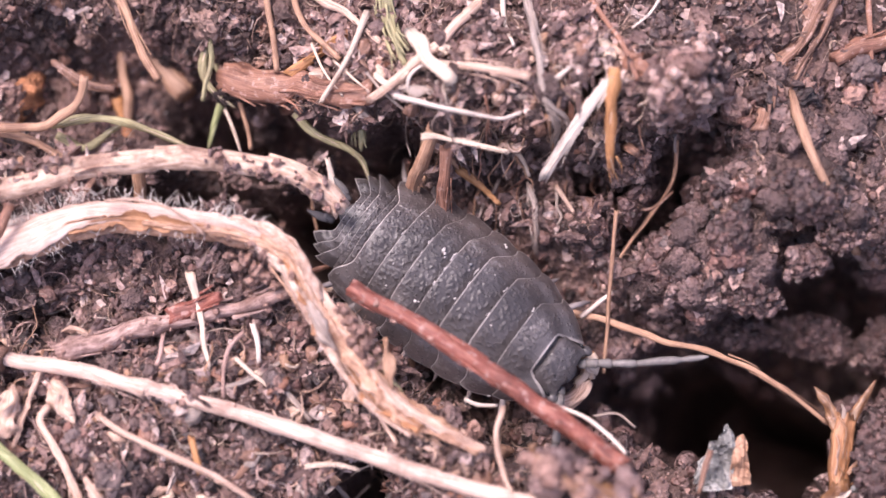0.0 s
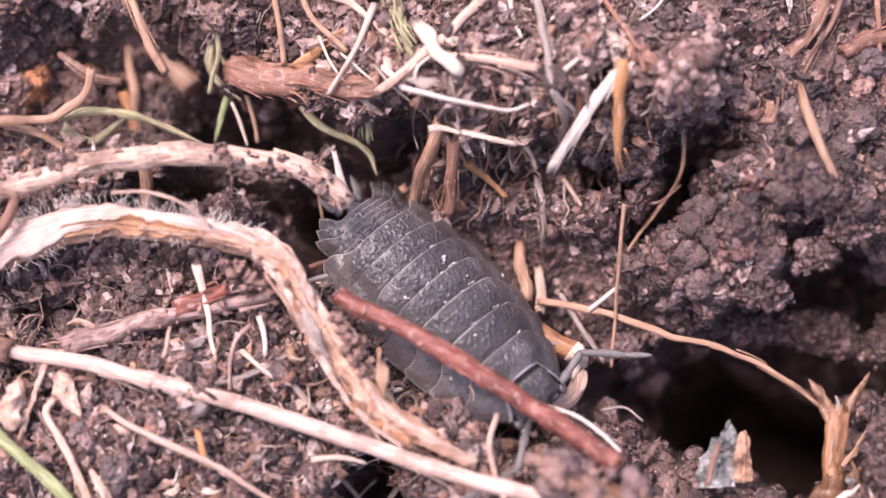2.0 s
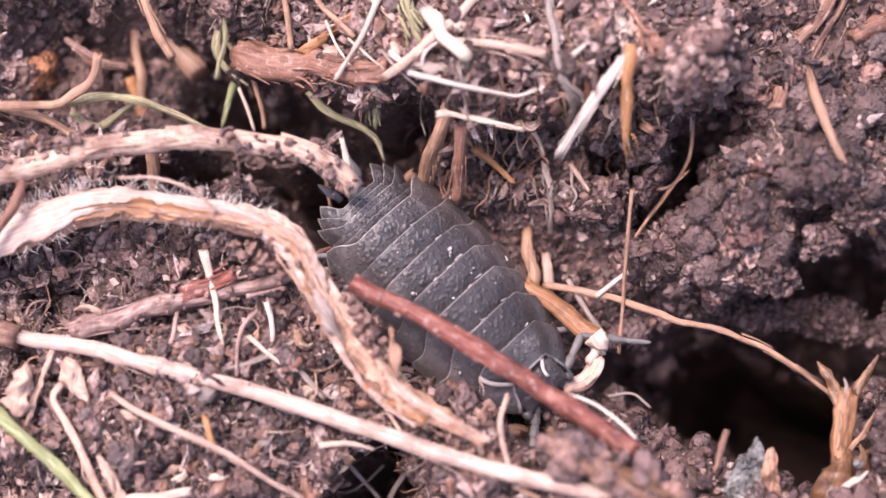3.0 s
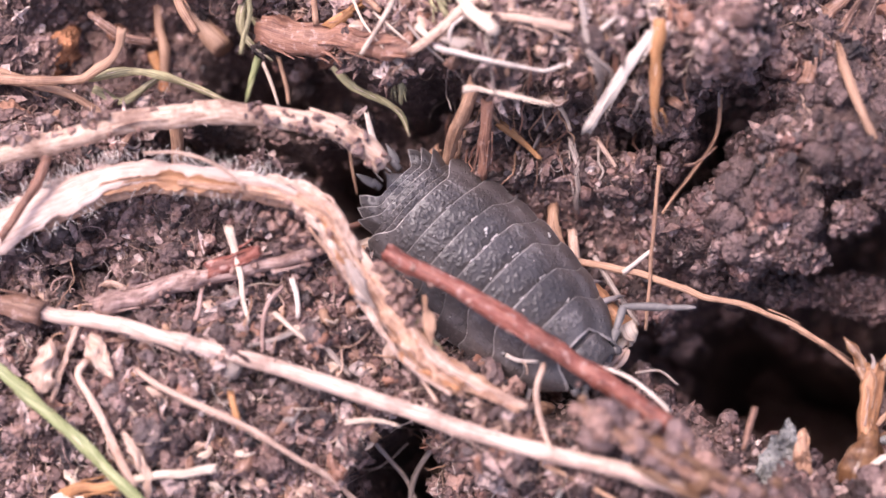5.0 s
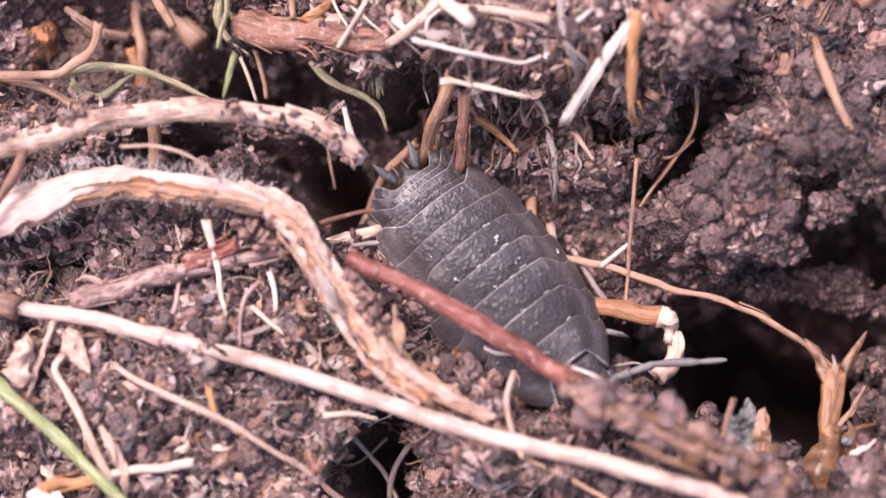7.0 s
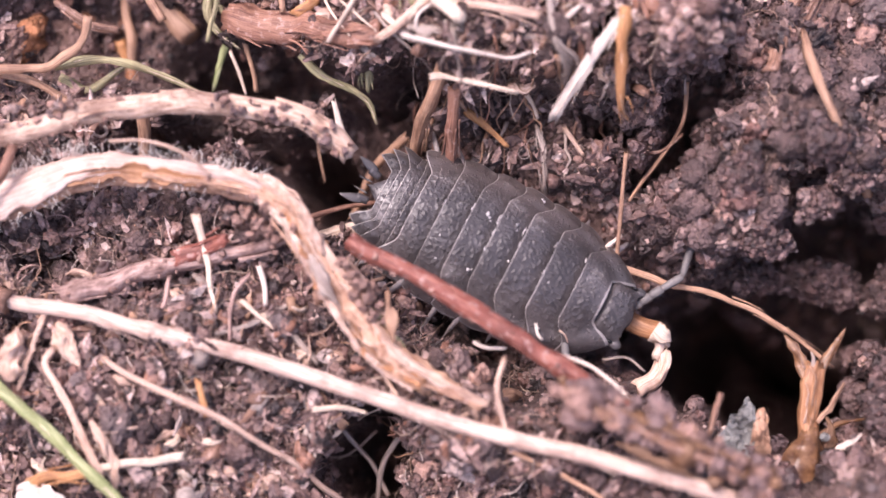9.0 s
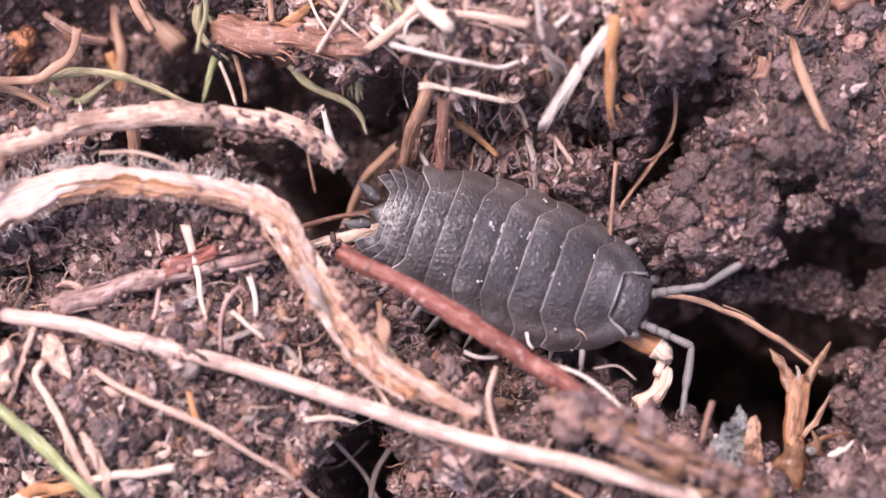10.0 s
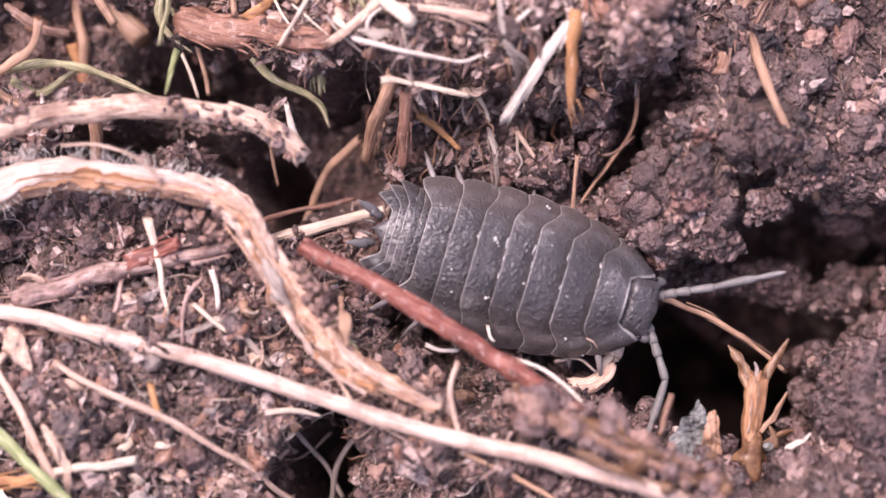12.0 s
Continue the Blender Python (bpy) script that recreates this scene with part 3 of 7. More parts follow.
scatter("lip_grains", 32000, (0.24, 0.5), 2, LIPSOIL, "pale pinkish grains clustered on the bank's lip", "sand", 21, lambda x, y: (((x - 11.0) / 1.9) ** 2 + ((y - 9.7) / 2.1) ** 2 < 1) & (vnoise(x / 0.6, y / 0.6, 40) > -0.3), 0.3, 0.12)
scatter("far_lumps", 3000, (0.38, 0.8), 3, FARSOIL, "large reddish lumps of soil in the far litter", "soil crumbs", 33, lambda x, y: (x < -8) & (y > 5.5) & (vnoise(x / 1.7, y / 1.7, 39) > 0.1), 0.2, 0.14)
build_wall_crumbs(2300, 27)
for at, radii, turn, seed, label, crumbs in (
        ((11.3, 0.7, 0.2), (1.35, 0.95, 1.0), 12, 1, "rounded pinkish-brown clod hanging over the burrow", 230), ((14.1, 0.15, 0.5), (1.75, 1.0, 1.1), -12, 2, "long glistening reddish clod hanging over the burrow", 260),
        ((16.6, 1.9, 0.6), (1.3, 0.9, 1.1), 30, 3, "dark knobbly clod at the edge of a pocket", 160), ((18.4, 3.2, 0.4), (1.5, 0.9, 1.2), 20, 4, "dark knobbly clod at the edge of a pocket", 160),
        ((20.4, 3.4, 0.2), (1.5, 1.0, 1.2), -10, 5, "dark knobbly clod at the edge of a pocket", 160), ((22.6, 3.1, 0.1), (1.3, 1.0, 1.1), 10, 6, "dark knobbly clod at the edge of a pocket", 120),
        ((20.9, -7.6, 1.2), (2.6, 2.9, 2.0), 15, 7, "rough reddish clod beside the husk at the burrow", 420), ((12.9, 3.2, 1.6), (1.5, 1.2, 0.9), 30, 8, "grainy brown lump on the slope of the clod", 220),
        ((16.5, 5.0, 1.7), (1.9, 1.3, 0.9), -20, 9, "grainy brown lump on the slope of the clod", 240), ((14.3, -1.7, -5.0), (2.9, 1.15, 1.2), -10, 10, "shaded crumbly clod deep in the burrow's wall", 320),
        ((18.4, -1.9, -5.4), (2.6, 1.3, 1.2), -14, 11, "shaded crumbly clod deep in the burrow's wall", 320),
        ((21.8, -2.6, -5.2), (2.0, 1.6, 1.3), 10, 12, "shaded crumbly clod deep in the burrow's wall", 240), ((11.4, -1.2, -4.2), (1.7, 0.9, 1.0), 5, 13, "shaded crumbly clod deep in the burrow's wall", 200)):
    build_clod(at, radii, turn, seed, label, crumbs)


def litter_places(rng, count, lowest):
    """Spots where litter lies: thick on the near mound, thinner on the bank, sparse elsewhere."""
    x, y = rng.uniform(-24, 24, count * 6), rng.uniform(-16, 17, count * 6)
    share = np.where((x < 3) & (y < 0), 1.0, np.where((y > 4) & (x < 9), 0.85, 0.2))
    ok = (rng.rand(count * 6) < share) & (soil_height(x, y) > lowest)
    return x[ok][:count], y[ok][:count]


def build_flakes(count, seed):
    """Thin torn scraps of dead leaf and bark in the litter."""
    rng = np.random.RandomState(seed)
    vs, fs, base = [], [], 0
    xs, ys = litter_places(rng, count, -3.5)
    for x, y, ground_z in zip(xs, ys, fine_height(xs, ys)):
        long, wide = 0.42 * np.exp(rng.normal(0, 0.5)), 0.22 * np.exp(rng.normal(0, 0.45))
        ang = np.linspace(0, 2 * np.pi, 6, endpoint=False) + rng.uniform(-0.3, 0.3, 6)
        r = rng.uniform(0.6, 1.15, 6)
        px, py = np.cos(ang) * r * min(long, 1.1), np.sin(ang) * r * wide
        pz = rng.normal(0, 0.5) * px ** 2 / max(long, 0.1) + rng.normal(0, 0.03, 6)
        top = Matrix.Rotation(rng.uniform(0, 6.3), 3, "Z") @ Matrix.Rotation(rng.normal(0, 0.45), 3, "X") @ Matrix.Rotation(rng.normal(0, 0.35), 3, "Y")
        p = np.stack([px, py, pz], 1) @ np.array(top).T
        p = p + np.array((x, y, ground_z + rng.uniform(0.06, 0.3)))
        vs.append(p)
        vs.append(p - np.array(top)[:, 2] * 0.035)
        fs.append(tuple(range(base, base + 6)))
        fs.append(tuple(range(base + 11, base + 5, -1)))
        fs += [(base + i, base + 6 + i, base + 6 + (i + 1) % 6, base + (i + 1) % 6) for i in range(6)]
        base += 12
    ob = link("litter_scraps", np.vstack(vs), fs, SCRAP, smooth=False)
    return tagged(ob, "small torn scraps of brown and pinkish dead leaf", "leaf litter", kind="stuff")


build_flakes(6000, 12)


def build_big_crumbs():
    """Lumps of soil that stand out singly round the run."""
    rng = np.random.RandomState(14)
    shapes = []
    v, f = pebble_shape(3)
    for k in range(12):
        n = 0.34 * vnoise(v[:, 0] * 1.7 + k * 9, v[:, 1] * 1.7 + v[:, 2] * 1.3, k) + 0.42 * (0.4 - np.abs(vnoise(v[:, 0] * 2.6 + k, v[:, 1] * 2.6 + v[:, 2] * 2.1, k + 40)))
        n = n + 0.26 * (0.4 - np.abs(vnoise(v[:, 0] * 5.5 + v[:, 2] * 2, v[:, 1] * 5.5 + v[:, 2] * 5, k + 80))) + 0.1 * vnoise(v[:, 0] * 11 + v[:, 2] * 4, v[:, 1] * 11 + v[:, 2] * 9, k + 90)
        me = bpy.data.meshes.new("soil_crumb")
        me.from_pydata((v * (1 + n)[:, None] * rng.uniform(0.7, 1.1, 3) * MM).tolist(), [], f.tolist())
        me.polygons.foreach_set("use_smooth", [True] * len(f))
        me.materials.append(CLOD)
        shapes.append(me)
    soil = bpy.data.objects["ground"]
    x, y = rng.uniform(-20, 23, 1200), rng.uniform(-13, 12, 1200)
    x[::2], y[::2] = rng.uniform(8, 22.5, 600), rng.uniform(-2, 10, 600)
    ok = (soil_height(x, y) > -3.0) & clumpy(x, y) & ~((x > 8.3) & (x < 13.2) & (y > 7))
    for made, (x, y, z) in enumerate(zip(x[ok][:290], y[ok][:290], fine_height(x[ok], y[ok]))):
        r = min(0.85, (0.3 if x < 8 else 0.4) * np.exp(rng.normal(0, 0.4)))
        ob = new("soil_crumb", shapes[made % 12])
        ob.parent = soil
        ob.matrix_basis = Matrix.Translation(Vector((x, y, z + r * 0.12)) * MM) @ pose(0, 0, 0, *rng.uniform(0, 360, 3)) @ Matrix.Diagonal((r, r, r, 1))


build_big_crumbs()


def build_fibres(count, seed):
    """Fine dead rootlets and shreds lying about in the litter."""
    rng = np.random.RandomState(seed)
    xs, ys = litter_places(rng, count, -3.0)
    n, m = len(xs), 6
    turn = rng.uniform(0, 2 * np.pi, (n, 1)) + np.cumsum(rng.normal(0, 0.5, (n, 1)) + rng.normal(0, 0.35, (n, m)), 1)
    step = rng.uniform(0.12, 0.5, (n, 1))
    px, py = xs[:, None] + np.cumsum(step * np.cos(turn), 1), ys[:, None] + np.cumsum(step * np.sin(turn), 1)
    pz = fine_height(px, py)
    pz = 0.5 * pz + 0.5 * pz.max(1, keepdims=True) + rng.uniform(0.03, 0.3, (n, 1)) + rng.normal(0, 0.1, (n, m))
    r = np.minimum(0.1, 0.03 * np.exp(rng.normal(0, 0.5, n)))
    pieces = [tube(np.stack([px[i], py[i], pz[i]], 1), r[i], r[i] * 0.5, 0.7, 4, 0.1, (), seed + i, 0, 0, 0.5) for i in range(n)]
    v, f, u = join(pieces)
    return tagged(link("root_fibres", v, f, FIBRE, uvs=u), "fine dead rootlets and shreds of straw", "root fibres", kind="stuff")


build_fibres(2300, 8)


def build_hanging_roots():
    """Dead rootlets that hang down the bank behind the run."""
    rng = np.random.RandomState(61)
    kinds = ((RUST, "thin rust-brown rootlet hanging down the bank"), (BROWN, "thin dark brown rootlet hanging down the bank"), (GREY, "thin grey rootlet hanging down the bank"), (TAN, "thin tan rootlet hanging down the bank"))
    for k in range(54):
        x, y = rng.uniform(-2.5, 9.0), rng.uniform(5.0, 10.5)
        n, long = 6, rng.uniform(0.9, 2.8)
        s = np.linspace(0, 1, n)
        px = x + np.cumsum(rng.normal(rng.normal(0, 0.1), 0.14, n))
        py = y - long * s
        pz = fine_height(px, py)
        pz = 0.45 * pz + 0.55 * pz.max() + rng.uniform(0.1, 0.4) + rng.normal(0, 0.1, n)
        r = rng.uniform(0.03, 0.085)
        pts = np.stack([px, py, pz], 1)
        v, f, u = tube(pts, r, r * 0.5, 0.75, 6, 0.2, (), 400 + k, 0, 0.2, 0.2)
        m, label = kinds[k % 4]
        tagged(link("hanging_rootlet", v, f, m, tuple(pts[0]), uvs=u), label, "root", "rootlets on the bank")


build_hanging_roots()


def build_pale_rootlets():
    """Thin curled dead rootlets that arch over the litter of the mound."""
    rng = np.random.RandomState(67)
    kinds = ((PALE, "thin curled pinkish rootlet arching over the litter"), (CREAM, "thin curled cream fibre arching over the litter"), (TAN, "thin curled tan rootlet arching over the litter"), (WEATHERED, "thin curled mauve-brown rootlet on the litter"))
    for k in range(64):
        x, y = rng.uniform(-21, 2.5), rng.uniform(-11.5, 0.2)
        n, long = 7, rng.uniform(0.8, 3.2)
        turn = rng.uniform(0, 6.3) + np.cumsum(rng.normal(rng.normal(0, 0.35), 0.22, n))
        px, py = x + np.cumsum(np.cos(turn)) * long / n, y + np.cumsum(np.sin(turn)) * long / n
        pz = fine_height(px, py)
        pz = 0.3 * pz + 0.7 * np.maximum(pz.max(), -1.5) + 0.15 + rng.uniform(0.1, 0.6) * np.sin(np.linspace(0, np.pi, n))
        r = rng.uniform(0.028, 0.075)
        pts = np.stack([px, py, pz], 1)
        v, f, u = tube(pts, r, r * 0.5, 0.7, 6, 0.15, (), 500 + k, 0, 0.2, 0.2)
        m, label = kinds[k % 4]
        tagged(link("curled_rootlet", v, f, m, tuple(pts[0]), uvs=u), label, "root", "rootlets on the mound")


build_pale_rootlets()



# ---- stalks, straws and roots ----
def scrap(name, points, r0, r1, material, label, category):
    """A crumpled papery shred of dead leaf as one thing."""
    COUNT[0] += 1
    v, f, u = ribbon(points, (r0 * 0.4, r0 * 1.1, (r0 + r1) * 0.55, r1 * 0.9, r1 * 0.3), (20, -45, 50, -15), 0.5, 0.65, 0.05, 9, COUNT[0], 0.6, 0.12)
    return tagged(link(name, v, f, material, points[0], uvs=u), label, category)


def blade(name, points, r0, r1, material, label, category, fray=0.12, threads=0):
    """A flat blade of grass or strip of straw with a raised midrib as one thing; threads: fibres that fray off its end."""
    COUNT[0] += 1
    seed = COUNT[0]
    home = np.asarray(points[0], float)
    local = [tuple(np.asarray(p, float) - home) for p in points]
    v, f, u = ribbon(local, (r0 * 0.9, r0 * 1.05, r0 * 0.85, (r0 + r1) / 2, r1, r1 * 0.3), (30, -35, 45, -20), 0.45, 0.2, 0.05, 9, seed, fray, 0.2)
    ob = tagged(link(name, v + home, f, material, points[0], uvs=u), label, category)
    rib = [tuple(p) for p in np.array(local) + (0, 0, r0 * 0.42)]
    v, f, u = tube(rib, r0 * 0.16, r1 * 0.1, 0.8, 5, 0.05, (), seed, 0, 0, 0.3)
    link("midrib", v, f, CREAM, parent=ob, uvs=u, label="pale midrib")
    rng = np.random.RandomState(seed)
    for k in range(threads):
        a = np.array(local[-2]) + (rng.normal(0, r1 * 0.6), 0, 0.1)
        b = np.array(local[-1]) + (rng.normal(0, r1), rng.uniform(-0.5, 0.1), rng.uniform(-0.1, 0.2))
        v, f, u = tube([a, (a + b) / 2 + rng.normal(0, 0.05, 3), b], 0.06, 0.02, 0.7, 5, 0.2, (), seed + k, 0, 0, 0.3)
        link("torn_fibre", v, f, material, parent=ob, uvs=u)
    return ob



# large stems across the run
stalk("dry_stem", [(-21.32, -2.76, 1.60), (-20.02, -3.06, 1.76), (-17.37, -3.41, 1.92), (-14.87, -4.08, 2.08), (-12.10, -4.69, 2.25), (-9.48, -5.39, 2.47), (-6.87, -6.20, 2.68), (-4.27, -7.02, 2.89), (-1.69, -7.83, 3.19), (0.88, -8.55, 3.56), (3.41, -9.06, 3.93), (5.92, -9.56, 4.31), (8.43, -10.24, 4.52), (10.42, -10.76, 4.68), (12.41, -11.44, 4.84), (14.39, -12.28, 5.00)], 0.375, 0.402, STEM, "long pale pinkish dry stem lying over the litter", "stem", knots=((0.19, 0.35), (0.86, 0.25)), splits=8, sides=12, flat=0.9, dirt=5, wob=0.05, ragged=0.3)
bark_twig = stalk("bark_twig", [(-25.60, 3.77, 2.20), (-23.02, 4.37, 2.20), (-20.43, 4.95, 2.20), (-18.61, 5.42, 2.20), (-17.34, 5.82, 2.12), (-14.77, 6.23, 2.00), (-12.19, 6.38, 1.88), (-9.60, 6.19, 1.72), (-7.53, 5.77, 1.48), (-6.11, 4.98, 1.24), (-5.31, 4.15, 1.00)], 0.563, 0.536, BARK, "bent pale twig with flaking dark-blotched bark, arching over a hollow", "twig", splits=6, dirt=9, sides=16, wob=0.07, knots=((0.62, 0.12), (0.95, 0.15)), flat=0.85, ragged=0.3)
red_stem = stalk("red_stem", [(-5.04, -0.10, 2.50), (-3.78, -0.71, 2.72), (-1.71, -1.73, 2.95), (-0.16, -2.70, 3.12), (1.64, -3.77, 3.20), (3.43, -4.92, 3.28), (4.96, -5.93, 3.42), (6.23, -6.80, 3.61), (7.49, -7.67, 3.80)], 0.402, 0.509, RED, "reddish-brown smooth stem lying across the woodlouse", "stem", splits=8, sides=16, wob=0.055, dirt=9, ragged=0.3)
stalk("rough_twig", [(-18.54, -2.55, 1.44), (-17.29, -2.29, 1.20), (-14.96, -1.60, 1.00), (-12.32, -0.96, 1.01), (-9.65, -0.32, 1.30), (-7.78, 0.18, 1.51)], 0.46, 0.28, WEATHERED, "pinkish-brown twig with a rough knobbly end", "twig", knots=((0.05, 0.35), (0.2, 0.15)), splits=6, sides=12, wob=0.16, dirt=26, ragged=0.3)
tan_stalk = stalk("tan_stalk", [(3.69, -0.34, -2.20), (5.32, -0.61, -1.90), (7.50, -1.15, -1.60), (10.22, -2.04, -1.40), (11.83, -2.41, -1.20), (13.74, -3.09, -1.20), (15.39, -3.99, -1.20), (16.80, -5.01, -1.40), (17.90, -5.93, -1.60)], 0.214, 0.107, TAN, "thin curved tan grass stalk reaching over the burrow", "grass stalk", splits=5, flat=0.7, wob=0.14, ragged=0.3)
SHRED_LINE = [(4.48, -6.29, 5.00), (5.59, -7.02, 5.20), (7.07, -7.91, 5.40), (8.80, -8.72, 5.50), (10.53, -9.45, 5.60), (12.52, -10.31, 5.60), (14.01, -10.81, 5.60)]
stalk("dark_bark", [(-24.31, -2.21, 1.60), (-22.93, -2.52, 1.80), (-21.16, -3.03, 2.00)], 0.643, 0.536, BROWN, "dark weathered lump of bark", "bark", flat=0.7, splits=4, wob=0.25, sides=12, ragged=0.3)

# straws on the bank
stalk("bleached_straw", [(6.99, 9.96, 3.20), (6.13, 8.67, 2.80), (5.27, 7.36, 2.30), (4.40, 5.95, 1.70)], 0.295, 0.268, WHITE, "flat bleached white straw stuck in the soil", "straw", flat=0.3, wob=0.08, ragged=0.6, splits=7)
blade("orange_straw", [(7.34, 10.73, 3.2), (7.27, 9.34, 3.05), (7.22, 7.84, 2.7), (7.26, 6.75, 2.3), (7.5, 5.95, 1.85)], 0.33, 0.2, ORANGE, "short frayed orange straw standing in the bank", "straw", 0.14, 4)
stalk("white_fibre", [(-2.71, 9.46, 2.7), (-1.75, 9.19, 2.8), (-0.19, 8.83, 2.95), (1.37, 8.55, 2.8), (2.28, 8.41, 2.7), (3.06, 8.68, 2.65)], 0.15, 0.080, WHITE, "thin curved white fibre on the bank", "fibre")
stalk("white_fibre", [(-1.96, 9.41, 2.30), (-2.16, 9.95, 2.51), (-2.00, 10.46, 2.59), (-1.44, 10.94, 2.50)], 0.107, 0.080, WHITE, "thin curved white fibre on the bank", "fibre")
stalk("pale_stalk", [(-1.44, 7.64, 1.90), (-0.97, 7.69, 1.95), (0.07, 7.45, 2.00), (1.64, 7.12, 1.95), (2.55, 6.92, 1.90)], 0.135, 0.11, CREAM, "short pale stalk with a rounded end", "stalk", splits=3, flat=0.7, knots=((0.04, 0.3),))
stalk("orange_chip", [(0.30, 6.28, -1.50), (1.18, 5.73, -2.20), (2.14, 4.68, -1.70)], 0.214, 0.134, ORANGE, "small orange sliver of straw", "straw", flat=0.5, wob=0.14, ragged=0.3)
stalk("root_stub", [(-0.85, 8.25, 1.10), (-1.39, 7.00, 0.30), (-1.91, 5.66, -1.40), (-2.32, 4.25, -3.20)], 0.322, 0.268, TAN, "pale tan root stub hanging from bank", "root", splits=6, wob=0.08, ragged=0.3)
stalk("root_stub", [(-0.40, 7.10, 0.70), (-0.41, 5.71, -0.20), (-0.60, 3.91, -1.80)], 0.322, 0.295, RUST, "dark brown hanging root stub", "root", splits=6, wob=0.08, ragged=0.3)
stalk("curved_rootlet", [(-2.78, 5.12, -3.4), (-3.8, 4.4, -3.9), (-4.68, 3.18, -4.3), (-5.3, 1.76, -4.5), (-5.75, 0.34, -4.7)], 0.241, 0.188, TAN, "curved tan rootlet behind the woodlouse", "root", wob=0.14, ragged=0.3)
for spots, r, m, label in ((((-16.4, 14.6), (-15.6, 12.6), (-14.5, 10.6)), 0.26, TAN, "dim tan stalk leaning in the far litter"), (((-12.2, 13.8), (-11.9, 11.6), (-12.3, 9.6)), 0.13, OLIVE, "dim mossy stalk hanging in the far litter"),
                           (((-19.6, 11.4), (-18.0, 10.4), (-16.6, 10.2)), 0.22, BROWN, "dim brown stalk lying in the far litter")):
    stalk("far_stalk", [(x, y, max(-1.5, float(fine_height(np.array([x]), np.array([y]))[0])) + r + 0.1) for x, y in spots], r, r * 0.8, m, label, "stalk", wob=0.12, splits=4)
stalk("tan_stalk", [(-15.2, 6.9, -0.6), (-15.4, 4.4, -1.7), (-15.5, 2.2, -0.9), (-15.5, 0.6, -0.3)], 0.32, 0.28, TAN, "dim tan stalk standing in the gap behind the woolly leaf", "stalk", wob=0.1)
stalk("thin_rootlet", [(-7.32, 1.15, -1.80), (-6.11, 1.59, -2.07), (-4.61, 1.82, -2.33), (-2.96, 2.22, -2.60)], 0.161, 0.107, RUST, "thin reddish rootlet behind the leaf", "root")
stalk("pale_straw", [(-7.16, 0.10, -1.60), (-5.41, 0.66, -2.00), (-3.51, 1.22, -2.47), (-1.30, 1.68, -3.00)], 0.348, 0.295, CREAM, "pale split straw beneath the woodlouse", "straw", splits=3, flat=0.6, wob=0.14, ragged=0.3)
stalk("pale_straw", [(2.04, 14.85, 0.31), (0.82, 13.59, 1.37), (-0.36, 12.34, 2.19), (-1.66, 11.18, 2.37), (-2.97, 10.05, 2.31), (-3.92, 9.47, 1.76)], 0.268, 0.214, PALE, "pale straw in a tangle of dry grass", "straw", splits=4, flat=0.6, wob=0.14, ragged=0.3)
stalk("cream_straw", [(-2.02, 12.56, 1.40), (-1.26, 11.40, 2.70), (-0.13, 10.19, 3.40)], 0.375, 0.295, CREAM, "short broad cream straw with torn ends", "straw", flat=0.35, ragged=0.5, wob=0.14)
stalk("grass_tuft", [(-3.58, 15.09, 0.37), (-3.29, 13.72, 0.46), (-3.00, 12.57, 0.91), (-2.15, 11.15, 1.95)], 0.429, 0.161, OLIVE, "yellowish tuft of frayed dry grass", "dry grass", splits=18, wob=0.2, ragged=0.3)
stalk("tan_straw", [(-7.84, 14.84, 0.14), (-7.44, 13.64, 0.01), (-6.94, 12.81, 0.14), (-5.47, 11.39, 0.67)], 0.161, 0.134, TAN, "thin bent tan straw on the bank", "straw")
stalk("pale_straw", [(-7.01, 14.82, 0.30), (-5.79, 14.01, 0.31), (-4.68, 13.15, 0.59), (-3.52, 12.28, 1.11)], 0.241, 0.188, PALE, "pale straw in a tangle of dry grass", "straw", flat=0.6, wob=0.14, ragged=0.3)
stalk("pale_straw", [(-4.18, 13.38, 0.88), (-4.83, 11.69, 1.43), (-5.41, 10.62, 1.46), (-6.22, 9.31, 1.24)], 0.188, 0.107, CREAM, "thin pale straw with a sharp end", "straw", wob=0.14, ragged=0.3)
stalk("tan_straw", [(-3.65, 10.43, 2.00), (-2.97, 10.00, 2.31), (-2.18, 10.52, 2.39), (-1.80, 11.07, 2.20)], 0.161, 0.107, CREAM, "thin bent tan straw on the bank", "straw")
stalk("bark_strip", [(-11.37, 10.77, -1.78), (-9.76, 10.38, -1.25), (-7.74, 10.25, -0.49), (-6.01, 9.79, 0.53), (-3.93, 9.82, 1.53)], 0.670, 0.536, RUST, "broad strip of reddish-brown bark", "bark", splits=14, wob=0.2, flat=0.55, sides=14, ragged=0.3)
stalk("bark_strip", [(-8.68, 9.56, -3.90), (-6.85, 9.69, 0.20), (-4.89, 9.38, 1.10)], 0.322, 0.214, RUST, "thin strip of reddish-brown bark", "bark", splits=6, wob=0.2, flat=0.55, ragged=0.3)
stalk("tan_straw", [(-1.94, 11.05, 1.92), (-0.09, 10.90, 2.55), (1.74, 10.75, 2.78), (3.44, 10.37, 2.68)], 0.3, 0.24, PALE, "tan straw half sunk in the bank", "straw", splits=5, flat=0.7, wob=0.14, ragged=0.3)
stalk("tan_straw", [(-9.09, 14.88, -0.10), (-8.83, 13.01, -0.30), (-8.57, 10.99, -0.50)], 0.161, 0.134, TAN, "thin upright tan straw in the bank", "straw")
stalk("tan_straw", [(-7.90, 10.86, -0.60), (-6.64, 11.79, -0.30), (-4.99, 12.69, 0.10)], 0.322, 0.241, ORANGE, "slanting orange-tan straw on the bank", "straw", splits=3, wob=0.14, ragged=0.3)
